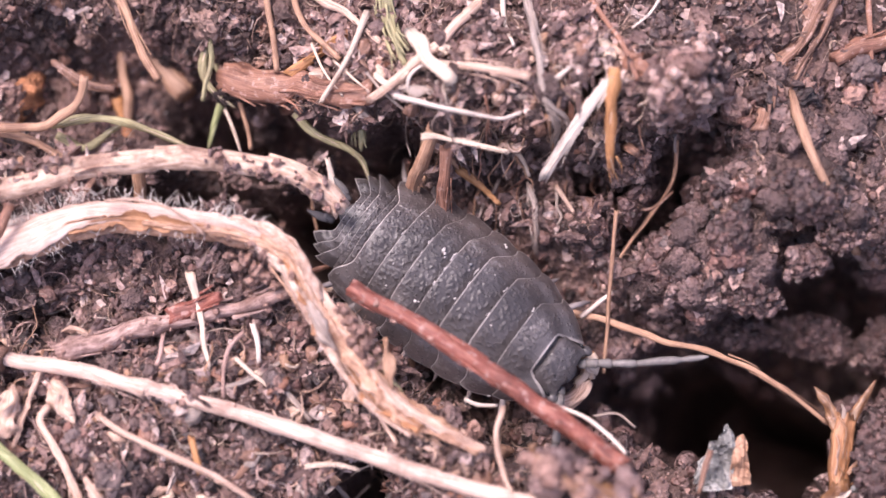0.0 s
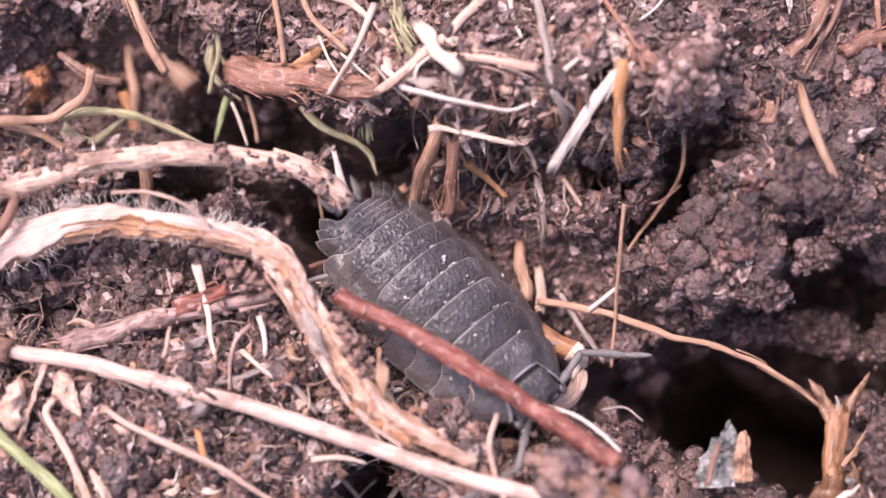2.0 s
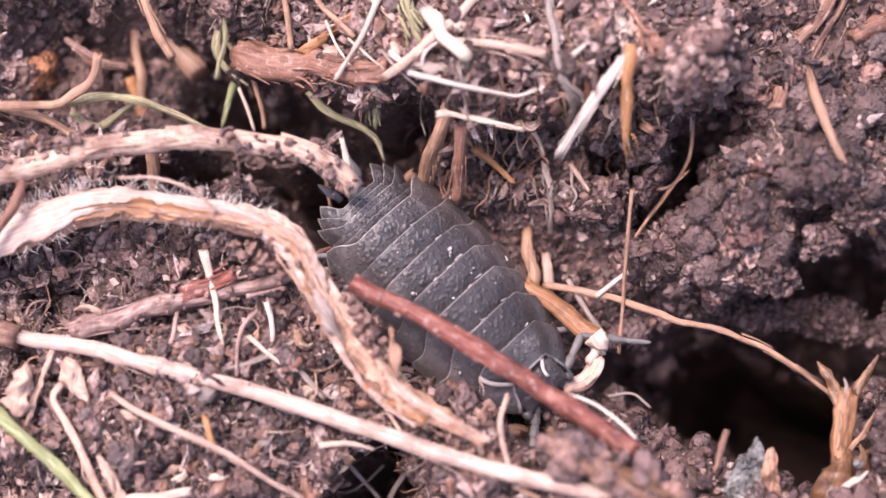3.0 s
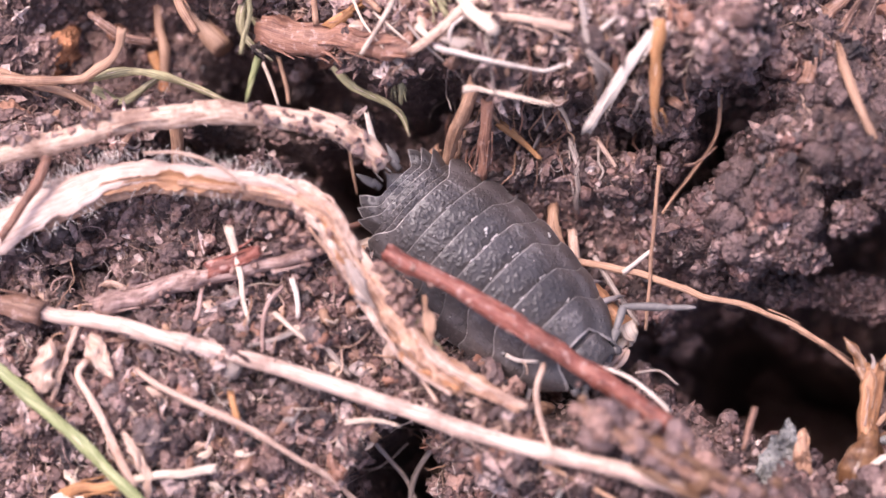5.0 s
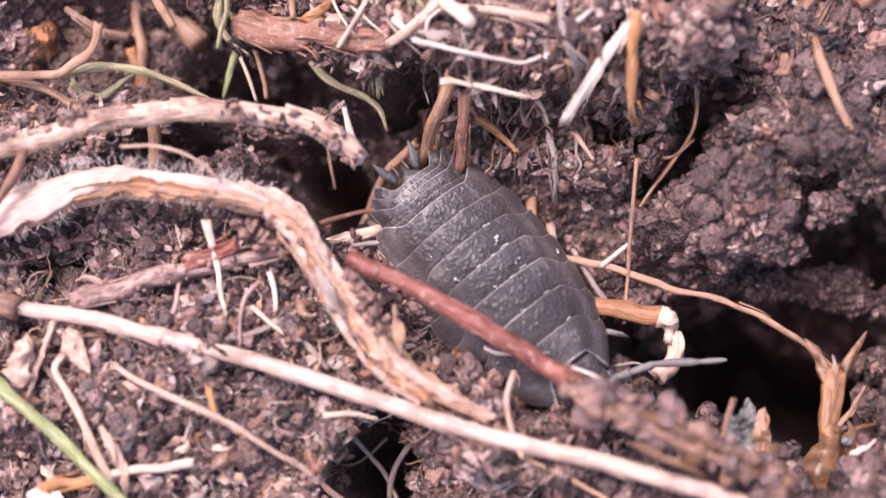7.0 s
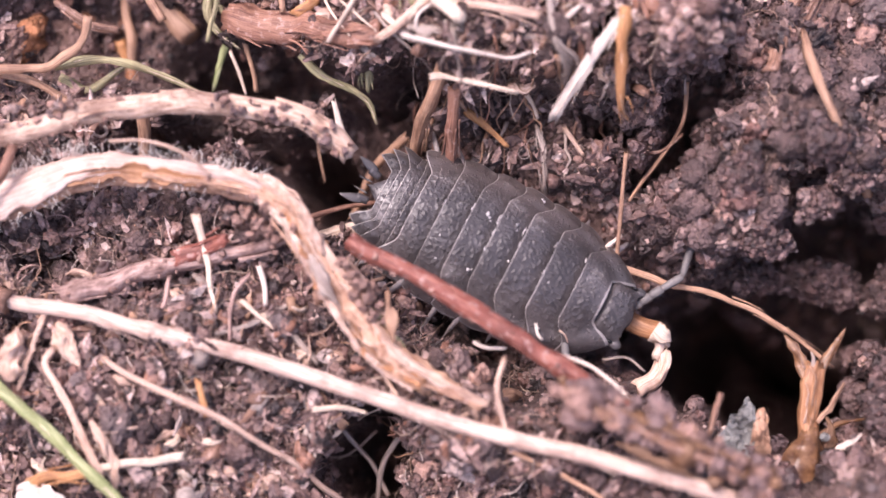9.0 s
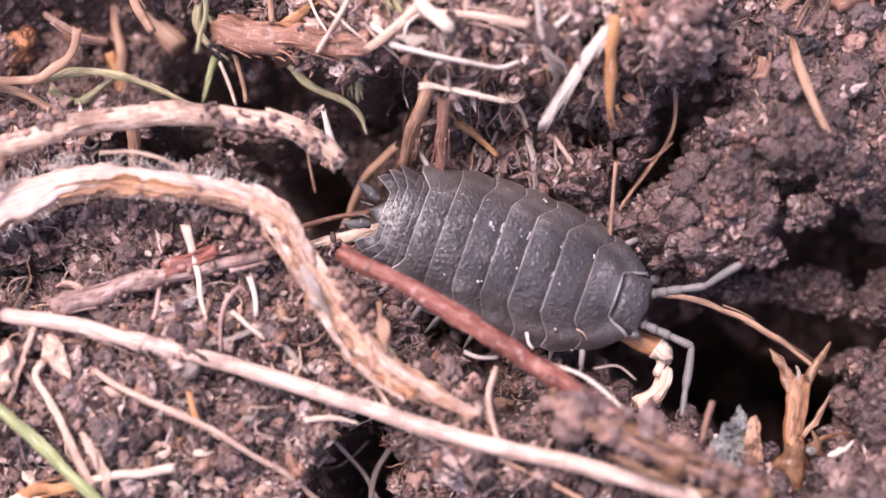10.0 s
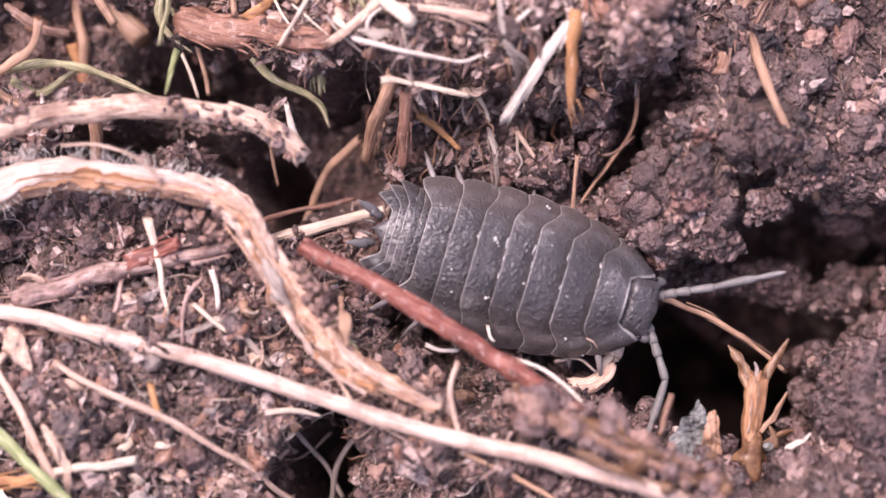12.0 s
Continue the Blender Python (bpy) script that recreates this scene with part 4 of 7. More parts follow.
stalk("grey_root", [(3.38, 14.82, 0.47), (3.79, 12.41, 2.15), (4.02, 10.72, 3.03), (4.29, 9.16, 3.06), (5.17, 8.40, 2.33), (5.43, 7.80, 0.84)], 0.214, 0.107, GREY, "pale grey frayed rootlet hanging down the bank", "root", splits=8, wob=0.14, ragged=0.3)
stalk("grey_root", [(4.24, 9.43, 3.00), (4.77, 8.32, 2.40), (4.77, 7.43, 0.30)], 0.188, 0.134, GREY, "pale grey frayed rootlet hanging down the bank", "root", splits=5, wob=0.14, ragged=0.3)
stalk("white_fibre", [(2.25, 14.56, 0.40), (2.39, 13.16, 0.70), (2.74, 11.88, 2.20)], 0.134, 0.080, WHITE, "short white plant fibre on the soil", "fibre")
stalk("white_fibre", [(4.72, 10.20, 3.10), (5.36, 10.77, 3.10)], 0.134, 0.080, WHITE, "short white plant fibre on the soil", "fibre")
stalk("tan_straw", [(6.22, 14.87, 0.27), (7.08, 13.22, 1.28), (7.88, 11.72, 2.52), (8.40, 10.19, 3.30)], 0.161, 0.107, RUST, "thin reddish straw on the bank", "straw")
stalk("white_fibre", [(9.83, 14.44, 0.50), (9.20, 13.50, 1.30), (8.36, 12.82, 1.70)], 0.080, 0.054, WHITE, "thin white plant fibre on the soil", "fibre")
stalk("thick_root", [(17.94, 15.20, 0.19), (16.99, 13.11, -0.34), (15.98, 11.52, -0.67), (15.14, 9.83, -0.23), (14.62, 8.11, 0.77)], 0.643, 0.375, BROWN, "bundle of pinkish-brown roots on the clod", "root", splits=9, wob=0.2, sides=12, groove=0.3, ragged=0.3)
stalk("thin_root", [(18.44, 14.94, 0.13), (17.71, 13.06, 0.05), (16.77, 11.43, 0.07), (16.05, 10.05, 0.28)], 0.214, 0.107, BROWN, "thin brown root on the clod", "root", splits=5, wob=0.14, ragged=0.3)
stalk("brown_twig", [(16.05, 9.83, 0.30), (16.40, 7.50, 1.79), (17.04, 5.91, 2.11), (17.95, 4.36, 1.41), (19.39, 2.41, -0.95)], 0.214, 0.241, TAN, "tapering pinkish-brown twig leaning on the clod", "twig", splits=8, wob=0.14, ragged=0.3)
stalk("thin_root", [(19.71, 14.95, 0.10), (19.85, 12.79, 0.10), (20.07, 10.63, 0.10), (20.45, 9.28, 0.10)], 0.134, 0.107, RUST, "thin brown root on the clod", "root")
stalk("orange_chip", [(18.26, 11.71, 0.00), (19.34, 12.12, -0.00), (21.49, 12.81, 0.00)], 0.375, 0.429, RUST, "rust-coloured stub of bark", "bark", splits=4, wob=0.14, ragged=0.3)

# stalks in the far litter
blade("faded_blade", [(-11.31, 14.18, -2.50), (-12.11, 12.61, -2.35), (-12.47, 11.32, -2.20), (-11.99, 10.21, -2.20), (-10.86, 9.37, -2.20)], 0.295, 0.161, OLIVE, "faded grey-green grass blade, curled", "grass blade")
blade("faded_blade", [(-11.63, 9.73, -3.00), (-12.06, 8.48, -3.25), (-12.38, 7.37, -3.50)], 0.188, 0.134, GREEN, "thin green grass blade in litter", "grass blade")
blade("faded_blade", [(-13.14, 14.25, -3.00), (-12.54, 12.54, -2.87), (-11.37, 10.55, -2.73), (-11.01, 9.47, -2.60)], 0.188, 0.134, OLIVE, "faded grey-green grass blade, curled", "grass blade")
stalk("tan_straw", [(-17.13, 15.73, -5.00), (-16.21, 13.67, -4.83), (-15.15, 12.06, -4.67), (-13.66, 10.32, -4.50)], 0.456, 0.536, TAN, "thick tan straw in the shade", "straw", splits=4, wob=0.14, ragged=0.3)
stalk("tan_straw", [(-17.17, 9.92, -5.00), (-16.69, 7.60, -5.00), (-16.47, 5.28, -5.00)], 0.295, 0.268, ORANGE, "upright orange-tan straw in the shade", "straw", wob=0.14, ragged=0.3)
stalk("tan_straw", [(-15.72, 2.35, -1.60), (-15.63, 1.25, -1.60), (-15.70, -0.14, -1.60)], 0.295, 0.268, ORANGE, "upright orange-tan straw in the shade", "straw", wob=0.14, ragged=0.3)
stalk("curled_shred", [(-17.84, 10.53, 0.00), (-17.99, 9.63, -0.20), (-18.61, 8.88, -0.40), (-20.08, 8.29, -0.60), (-22.07, 8.13, -0.80), (-23.79, 8.23, -1.00), (-26.63, 8.51, -1.20)], 0.214, 0.295, TAN, "curled orange-tan shred of straw", "straw", flat=0.5, splits=3, wob=0.14, ragged=0.3)
stalk("curled_shred", [(-26.71, 9.22, -1.40), (-23.93, 8.54, -1.45), (-22.28, 8.08, -1.50), (-20.62, 7.60, -1.55), (-18.67, 6.50, -1.60)], 0.268, 0.188, TAN, "curled orange-tan shred of straw", "straw", flat=0.6, splits=4, wob=0.14, ragged=0.3)
blade("green_blade", [(-19.69, 8.35, -1.20), (-18.09, 8.70, -1.40), (-16.46, 8.62, -1.60), (-14.59, 8.00, -2.00), (-12.70, 7.20, -2.40)], 0.241, 0.161, OLIVE, "bent olive-green grass blade", "grass blade")
blade("green_blade", [(-19.62, 7.92, -2.00), (-18.25, 7.32, -2.13), (-16.89, 8.23, -2.27), (-16.08, 8.75, -2.40)], 0.241, 0.134, OLIVE, "bent olive-green grass blade", "grass blade")
blade("withered_grass", [(-7.86, 9.05, -1.60), (-6.90, 8.10, -1.80), (-5.38, 7.37, -2.00), (-4.55, 6.74, -2.10), (-4.13, 5.72, -2.20)], 0.214, 0.161, OLIVE, "withered grey-green grass tip", "grass blade")
stalk("withered_grass", [(-5.57, 9.92, -0.60), (-4.97, 9.25, -0.73), (-4.70, 8.58, -0.87), (-4.54, 7.35, -1.00)], 0.268, 0.107, OLIVE, "fuzzy withered grey-green seed head", "seed head", splits=22, wob=0.2, ragged=0.3)
stalk("white_bud", [(-5.68, 4.52, -2.50), (-6.00, 5.49, -2.25), (-6.30, 6.64, -2.00)], 0.268, 0.107, WHITE, "small pale bud scale in the hollow", "bud scale", flat=0.5, wob=0.14, ragged=0.3)

# thin stalks beside the crack
stalk("thin_straw", [(7.91, 4.26, -0.80), (7.73, 2.21, -1.07), (7.60, 0.01, -1.33), (7.37, -3.58, -1.60)], 0.107, 0.094, TAN, "thin upright tan grass straw", "grass stalk")
stalk("thin_root", [(10.95, 7.78, -2.00), (10.75, 5.84, -2.10), (9.66, 4.04, -2.20), (8.78, 2.92, -2.20), (8.06, 1.80, -2.20)], 0.107, 0.080, TAN, "thin tan rootlet in the crack", "root", splits=3)
stalk("thin_root", [(8.53, 4.58, -2.00), (9.65, 4.45, -2.10), (10.77, 5.29, -2.20)], 0.107, 0.080, BROWN, "thin brown rootlet in the crack", "root")
stalk("white_fibre", [(6.30, -0.83, -1.60), (6.98, -0.28, -1.50), (7.71, 0.34, -1.40)], 0.134, 0.094, WHITE, "short white plant fibre on the soil", "fibre")
stalk("thin_root", [(5.06, 5.53, -2.00), (5.58, 4.68, -1.50), (5.82, 4.25, -1.00)], 0.134, 0.080, PALE, "short pale rootlet on the bank", "root")
stalk("thin_root", [(3.82, 5.54, -2.30), (3.96, 3.58, -2.00), (4.15, 2.20, -3.00)], 0.188, 0.107, GREY, "grey mossy rootlet on the bank", "root", splits=10, wob=0.2, ragged=0.3)
stalk("straw_stub", [(2.95, 2.3, -3.4), (3.05, 1.29, -3.0), (3.2, -0.37, -2.7)], 0.34, 0.34, TAN, "brown straw stub behind the woodlouse", "straw", splits=3, wob=0.14, ragged=0.3)
stalk("straw_stub", [(3.85, 1.1, -3.2), (3.9, 0.19, -3.0), (4.0, -0.92, -2.7)], 0.28, 0.28, PALE, "pale straw stub behind the woodlouse", "straw", splits=3, wob=0.14, ragged=0.3)
stalk("thin_straw", [(4.96, -0.09, -2.20), (5.78, -1.46, -2.10), (7.02, -3.38, -2.00)], 0.134, 0.107, GREY, "thin grey straw across the burrow's edge", "straw", splits=3)
stalk("thin_root", [(-7.35, 6.28, -3.00), (-7.08, 4.61, -3.20), (-6.76, 2.94, -3.40)], 0.107, 0.080, TAN, "thin upright straw in the hollow", "straw")
stalk("thin_root", [(-20.62, 4.13, 2.60), (-21.12, 2.96, 2.67), (-22.00, 1.53, 2.73), (-22.63, 0.62, 2.80)], 0.214, 0.188, RUST, "reddish-tan straw beside the woolly leaf", "straw", wob=0.14, ragged=0.3)
stalk("curved_hair", [(-16.02, 4.51, 2.80), (-14.56, 4.55, 3.00), (-13.23, 4.23, 3.20), (-12.23, 3.68, 3.00), (-11.48, 2.96, 2.80)], 0.094, 0.067, PALE, "thin curved pinkish stalk over the leaf", "stalk", wob=0.04)
stalk("thin_root", [(-4.06, 10.60, 1.76), (-3.27, 9.67, 1.88), (-1.72, 8.38, 0.58), (-0.93, 7.57, -1.94)], 0.080, 0.080, GREY, "fine grey rootlet on the bank", "root")
stalk("thin_root", [(-6.82, 12.19, 0.10), (-6.26, 10.94, 0.40), (-5.26, 9.62, 1.30)], 0.070, 0.054, CREAM, "fine pale rootlet on the bank", "root")
stalk("thin_root", [(-5.71, 11.31, 0.60), (-4.72, 10.35, 1.70), (-3.93, 9.70, 1.70)], 0.070, 0.054, CREAM, "fine pale rootlet on the bank", "root")
stalk("thin_root", [(-11.19, 11.22, -2.40), (-10.52, 9.30, -2.60), (-10.12, 7.37, -2.80)], 0.134, 0.107, TAN, "thin tan straw in the far litter", "straw")
stalk("thin_root", [(-11.33, 9.28, -2.40), (-10.93, 8.19, -2.60), (-10.62, 7.23, -2.80)], 0.107, 0.080, CREAM, "thin pale straw in the far litter", "straw")
stalk("thick_straw", [(-17.07, 12.39, -4.50), (-16.72, 10.41, -4.65), (-16.45, 7.85, -4.80)], 0.241, 0.241, TAN, "upright tan straw in the far litter", "straw", wob=0.14, ragged=0.3)
stalk("thin_root", [(8.88, 6.43, -1.40), (9.85, 7.53, -1.53), (10.69, 8.36, -1.67), (10.84, 7.28, -1.80)], 0.107, 0.080, GREY, "curled grey rootlet at the crack", "root")
stalk("leaf_shred", [(8.24, 7.38, 0.50), (8.77, 6.93, 0.50), (10.49, 7.37, -9.70)], 0.241, 0.134, BROWN, "curled pinkish leaf shred on the bank", "plant shred", flat=0.3, wob=0.14, ragged=0.3)
scrap("leaf_shred", [(2.19, 7.58, -0.70), (2.84, 7.27, -0.30), (3.50, 7.38, 0.00)], 0.402, 0.295, PALE, "crumpled pale papery crumb on the bank", "plant shred")
stalk("leaf_shred", [(2.98, 7.14, -0.30), (3.45, 6.57, -1.50), (3.68, 6.05, -1.80)], 0.134, 0.080, CREAM, "thin pale shred on the bank", "plant shred")
scrap("leaf_shred", [(7.99, 11.52, 2.50), (8.38, 10.88, 2.50), (8.95, 10.41, 3.00)], 0.643, 0.482, RUST, "reddish translucent seed coat", "seed coat")
stalk("thin_root", [(0.18, 0.70, -2.00), (0.73, 1.11, -2.00), (1.42, 0.29, -2.00)], 0.080, 0.080, GREY, "fine grey rootlet by the run", "root")

# litter on the near mound
stalk("cream_straw", [(-12.32, 1.04, 1.50), (-12.06, -0.22, 1.30), (-11.77, -1.27, 1.50), (-11.28, -3.08, 2.10)], 0.214, 0.080, CREAM, "thin cream straw leaning on the litter", "straw", flat=0.6, wob=0.14, ragged=0.3)
stalk("rust_chip", [(-13.29, -0.81, 1.20), (-12.16, -0.36, 1.20), (-11.02, 0.17, 1.80)], 0.402, 0.268, RED, "rust-red flake of old bark", "bark", flat=0.5, splits=4, wob=0.14, ragged=0.3)
stalk("grey_straw", [(-12.01, -4.44, 2.02), (-10.36, -4.09, 1.76), (-9.22, -3.63, 1.46), (-8.02, -2.98, 1.19)], 0.134, 0.107, GREY, "thin grey straw on the litter", "straw", splits=3)
stalk("white_fibre", [(-9.43, -1.22, 1.30), (-9.17, -2.06, 1.30), (-9.09, -2.97, 1.50)], 0.134, 0.107, WHITE, "curved white fibre on the litter", "fibre")
stalk("white_fibre", [(-10.19, -2.84, 1.50), (-9.34, -3.57, 1.60), (-8.55, -4.09, 1.60)], 0.134, 0.107, CREAM, "short pale straw bit on the litter", "straw")
stalk("grey_straw", [(-8.58, -3.37, 1.40), (-7.79, -4.42, 1.40), (-6.66, -5.66, 1.60)], 0.134, 0.107, GREY, "thin grey straw on the litter", "straw", splits=2)
stalk("brown_rootlet", [(-9.87, -1.59, 1.19), (-10.48, -2.32, 1.34), (-10.69, -3.36, 1.67), (-10.62, -4.51, 2.11)], 0.115, 0.09, WEATHERED, "bent brown rootlet on the litter", "root", wob=0.14, ragged=0.3)
stalk("brown_rootlet", [(-13.61, -1.81, 1.20), (-13.79, -2.85, 1.60), (-14.12, -3.75, 1.90)], 0.115, 0.09, WEATHERED, "bent brown rootlet on the litter", "root", wob=0.14, ragged=0.3)
stalk("thin_twig", [(-16.40, -5.56, 2.18), (-14.84, -6.36, 2.79), (-12.98, -7.15, 3.09), (-11.20, -7.98, 2.99), (-9.46, -9.13, 2.58), (-7.72, -10.26, 1.94), (-6.02, -11.96, 0.37), (-4.51, -13.31, -1.22)], 0.165, 0.14, PALE, "thin tan stem lying on the crumbs", "stem", splits=5, wob=0.07, ragged=0.3)
blade("green_blade", [(-23.39, -4.89, 2.60), (-21.27, -6.68, 2.80), (-19.67, -7.99, 3.00), (-18.33, -9.14, 3.20), (-17.02, -10.40, 3.33), (-15.71, -11.58, 3.47), (-14.66, -12.58, 3.60)], 0.322, 0.322, GREEN, "fresh green grass blade with a pale midrib", "grass blade")
scrap("pink_shred", [(-16.95, -8.27, 2.81), (-16.26, -9.25, 2.78), (-15.85, -10.30, 2.63), (-15.90, -11.76, 2.39)], 0.214, 0.188, PALE, "pale pinkish curled plant shred", "plant shred")
scrap("pink_shred", [(-16.90, -8.47, 2.80), (-16.10, -8.77, 2.90), (-14.69, -8.51, 2.90)], 0.161, 0.107, PALE, "pale pinkish curled plant shred", "plant shred")
stalk("tan_shred", [(-18.89, -5.05, 2.09), (-19.14, -5.68, 2.33), (-18.52, -6.70, 2.50), (-17.97, -7.72, 2.61), (-17.31, -9.14, 2.67), (-16.42, -10.82, 2.63)], 0.161, 0.188, PALE, "long pinkish-tan shred over the litter", "plant shred", flat=0.6, splits=4)
stalk("cream_straw", [(-18.34, -10.94, 2.19), (-16.44, -10.44, 2.54), (-14.58, -10.15, 2.77), (-12.72, -9.88, 2.82)], 0.241, 0.214, CREAM, "cream straw lying flat on litter", "straw", flat=0.6, splits=3, wob=0.14, ragged=0.3)
stalk("orange_chip", [(-20.06, -11.30, 1.60), (-18.72, -10.89, 2.20), (-16.97, -10.63, 2.50)], 0.322, 0.241, ORANGE, "frayed orange-tan splinter of straw", "straw", flat=0.6, splits=3, wob=0.14, ragged=0.3)
scrap("white_chip", [(-20.55, -11.76, 1.70), (-19.17, -11.96, 2.00), (-18.07, -12.32, 2.20)], 0.590, 0.482, WHITE, "bleached white flat plant chip", "plant shred")
stalk("orange_chip", [(-12.01, -6.53, 2.80), (-11.85, -7.17, 2.80), (-11.65, -7.90, 2.80)], 0.188, 0.134, ORANGE, "small orange sliver of straw", "straw", flat=0.6, wob=0.14, ragged=0.3)
scrap("pink_shred", [(-20.35, -6.97, 2.43), (-19.94, -5.45, 2.04), (-19.23, -3.37, 1.79), (-18.45, -2.98, 1.78)], 0.161, 0.134, PALE, "pale pinkish curled plant shred", "plant shred")
scrap("tan_chip", [(-20.87, -6.51, 2.50), (-20.62, -5.23, 2.30), (-20.52, -4.08, 1.90)], 0.509, 0.375, PALE, "upright pinkish splinter of stalk", "plant shred")
scrap("tan_chip", [(-18.76, -3.83, 1.60), (-18.20, -4.87, 1.70), (-17.56, -5.88, 2.20)], 0.429, 0.375, PALE, "pale pinkish papery plant shred", "plant shred")
leaf_straw = stalk("tan_straw", [(-4.74, -4.39, 1.80), (-3.80, -5.67, 2.10), (-2.80, -7.20, 2.40)], 0.134, 0.107, PALE, "thin tan straw under the woolly leaf", "straw")
bent_straw = stalk("tan_straw", [(2.04, -5.34, 2.80), (1.70, -6.59, 3.20), (2.10, -8.34, 3.60), (2.45, -9.05, 4.00)], 0.147, 0.107, PALE, "short bent tan straw on the ridge", "straw")
rim_fibre = stalk("white_fibre", [(4.49, -5.13, 2.80), (5.63, -5.47, 3.07), (6.50, -6.00, 3.47), (7.67, -7.06, 4.00)], 0.107, 0.080, WHITE, "thin white curved fibre beside the red stem", "fibre")
stalk("white_fibre", [(0.63, -4.68, 1.20), (1.21, -4.93, 1.30), (2.08, -4.95, 1.40)], 0.107, 0.094, WHITE, "short white plant fibre on the soil", "fibre")
stalk("white_fibre", [(3.54, -3.84, 1.00), (3.62, -4.28, 1.05), (3.80, -4.49, 1.10)], 0.094, 0.080, WHITE, "short white plant fibre on the soil", "fibre")
stalk("thin_root", [(6.87, -5.60, -0.60), (7.95, -5.49, -0.60), (8.77, -6.13, -0.60)], 0.080, 0.067, GREY, "fine grey rootlet loop by the burrow", "root")
stalk("grey_rootlet", [(-6.22, -8.63, -2.00), (-5.14, -9.91, -2.33), (-4.27, -11.01, -2.67), (-3.50, -12.51, -3.00)], 0.134, 0.134, GREY, "grey rootlet in a dark gap", "root")
stalk("grey_rootlet", [(-2.08, -8.57, -1.60), (-3.05, -9.73, -2.07), (-3.82, -11.04, -2.53), (-4.06, -12.79, -3.00)], 0.161, 0.134, GREY, "grey rootlet in a dark gap", "root")
stalk("white_fibre", [(-6.78, -7.80, 2.20), (-5.49, -7.70, 2.10), (-4.32, -7.97, 2.00)], 0.161, 0.107, CREAM, "pale loose strip below the dry stem", "straw", flat=0.5)
stalk("tan_straw", [(2.17, -9.42, 3.20), (3.96, -10.17, 3.33), (6.00, -11.29, 3.47), (6.76, -11.91, 3.60)], 0.134, 0.107, TAN, "thin tan straw below the dry stem", "straw")
stalk("brown_rootlet", [(11.32, -8.66, 3.00), (11.60, -7.78, 2.80), (11.89, -6.89, 2.60)], 0.134, 0.134, BROWN, "small upright brown rootlet on the rim", "root")
scrap("white_chip", [(17.51, -9.64, 1.40), (18.14, -9.23, 1.50), (18.64, -8.77, 1.60)], 0.241, 0.107, WHITE, "small white splinter on the rim", "plant shred")


# ---- woolly dead leaf, husk, flake and other torn bits ----
def empty(name, anchor, label, category, group=""):
    ob = new(name)
    ob.empty_display_size = 0.002
    ob.matrix_basis = SLOPE @ Matrix.Translation(Vector(anchor) * MM)
    return tagged(ob, label, category, group)


def shifted(points, anchor):
    return [tuple(np.asarray(p, float) - np.asarray(anchor, float)) for p in points]


def part_tube(name, parent, points, anchor, material, label="", **kw):
    v, f, u = tube(shifted(points, anchor), **kw)
    return link(name, v, f, material, parent=parent, uvs=u, label=label)


LEAF_LINE = [(-25.5, -0.6, 1.4), (-21.64, 1.59, 1.6), (-20.04, 2.32, 1.7), (-18.44, 3.0, 1.8), (-16.59, 3.42, 1.95), (-14.75, 3.34, 2.0), (-12.66, 3.11, 2.1),
             (-10.84, 2.85, 2.2), (-9.14, 2.34, 2.2), (-7.83, 1.4, 2.3), (-7.05, 0.18, 2.3), (-6.39, -0.98, 2.4), (-5.6, -2.27, 2.45),
             (-4.82, -3.44, 2.5), (-3.91, -4.72, 2.6), (-3.0, -5.62, 2.6), (-1.7, -6.52, 2.7), (-0.41, -7.11, 2.9), (0.88, -7.62, 3.1)]
LEAF_AT = (-25.5, -0.6, 1.4)


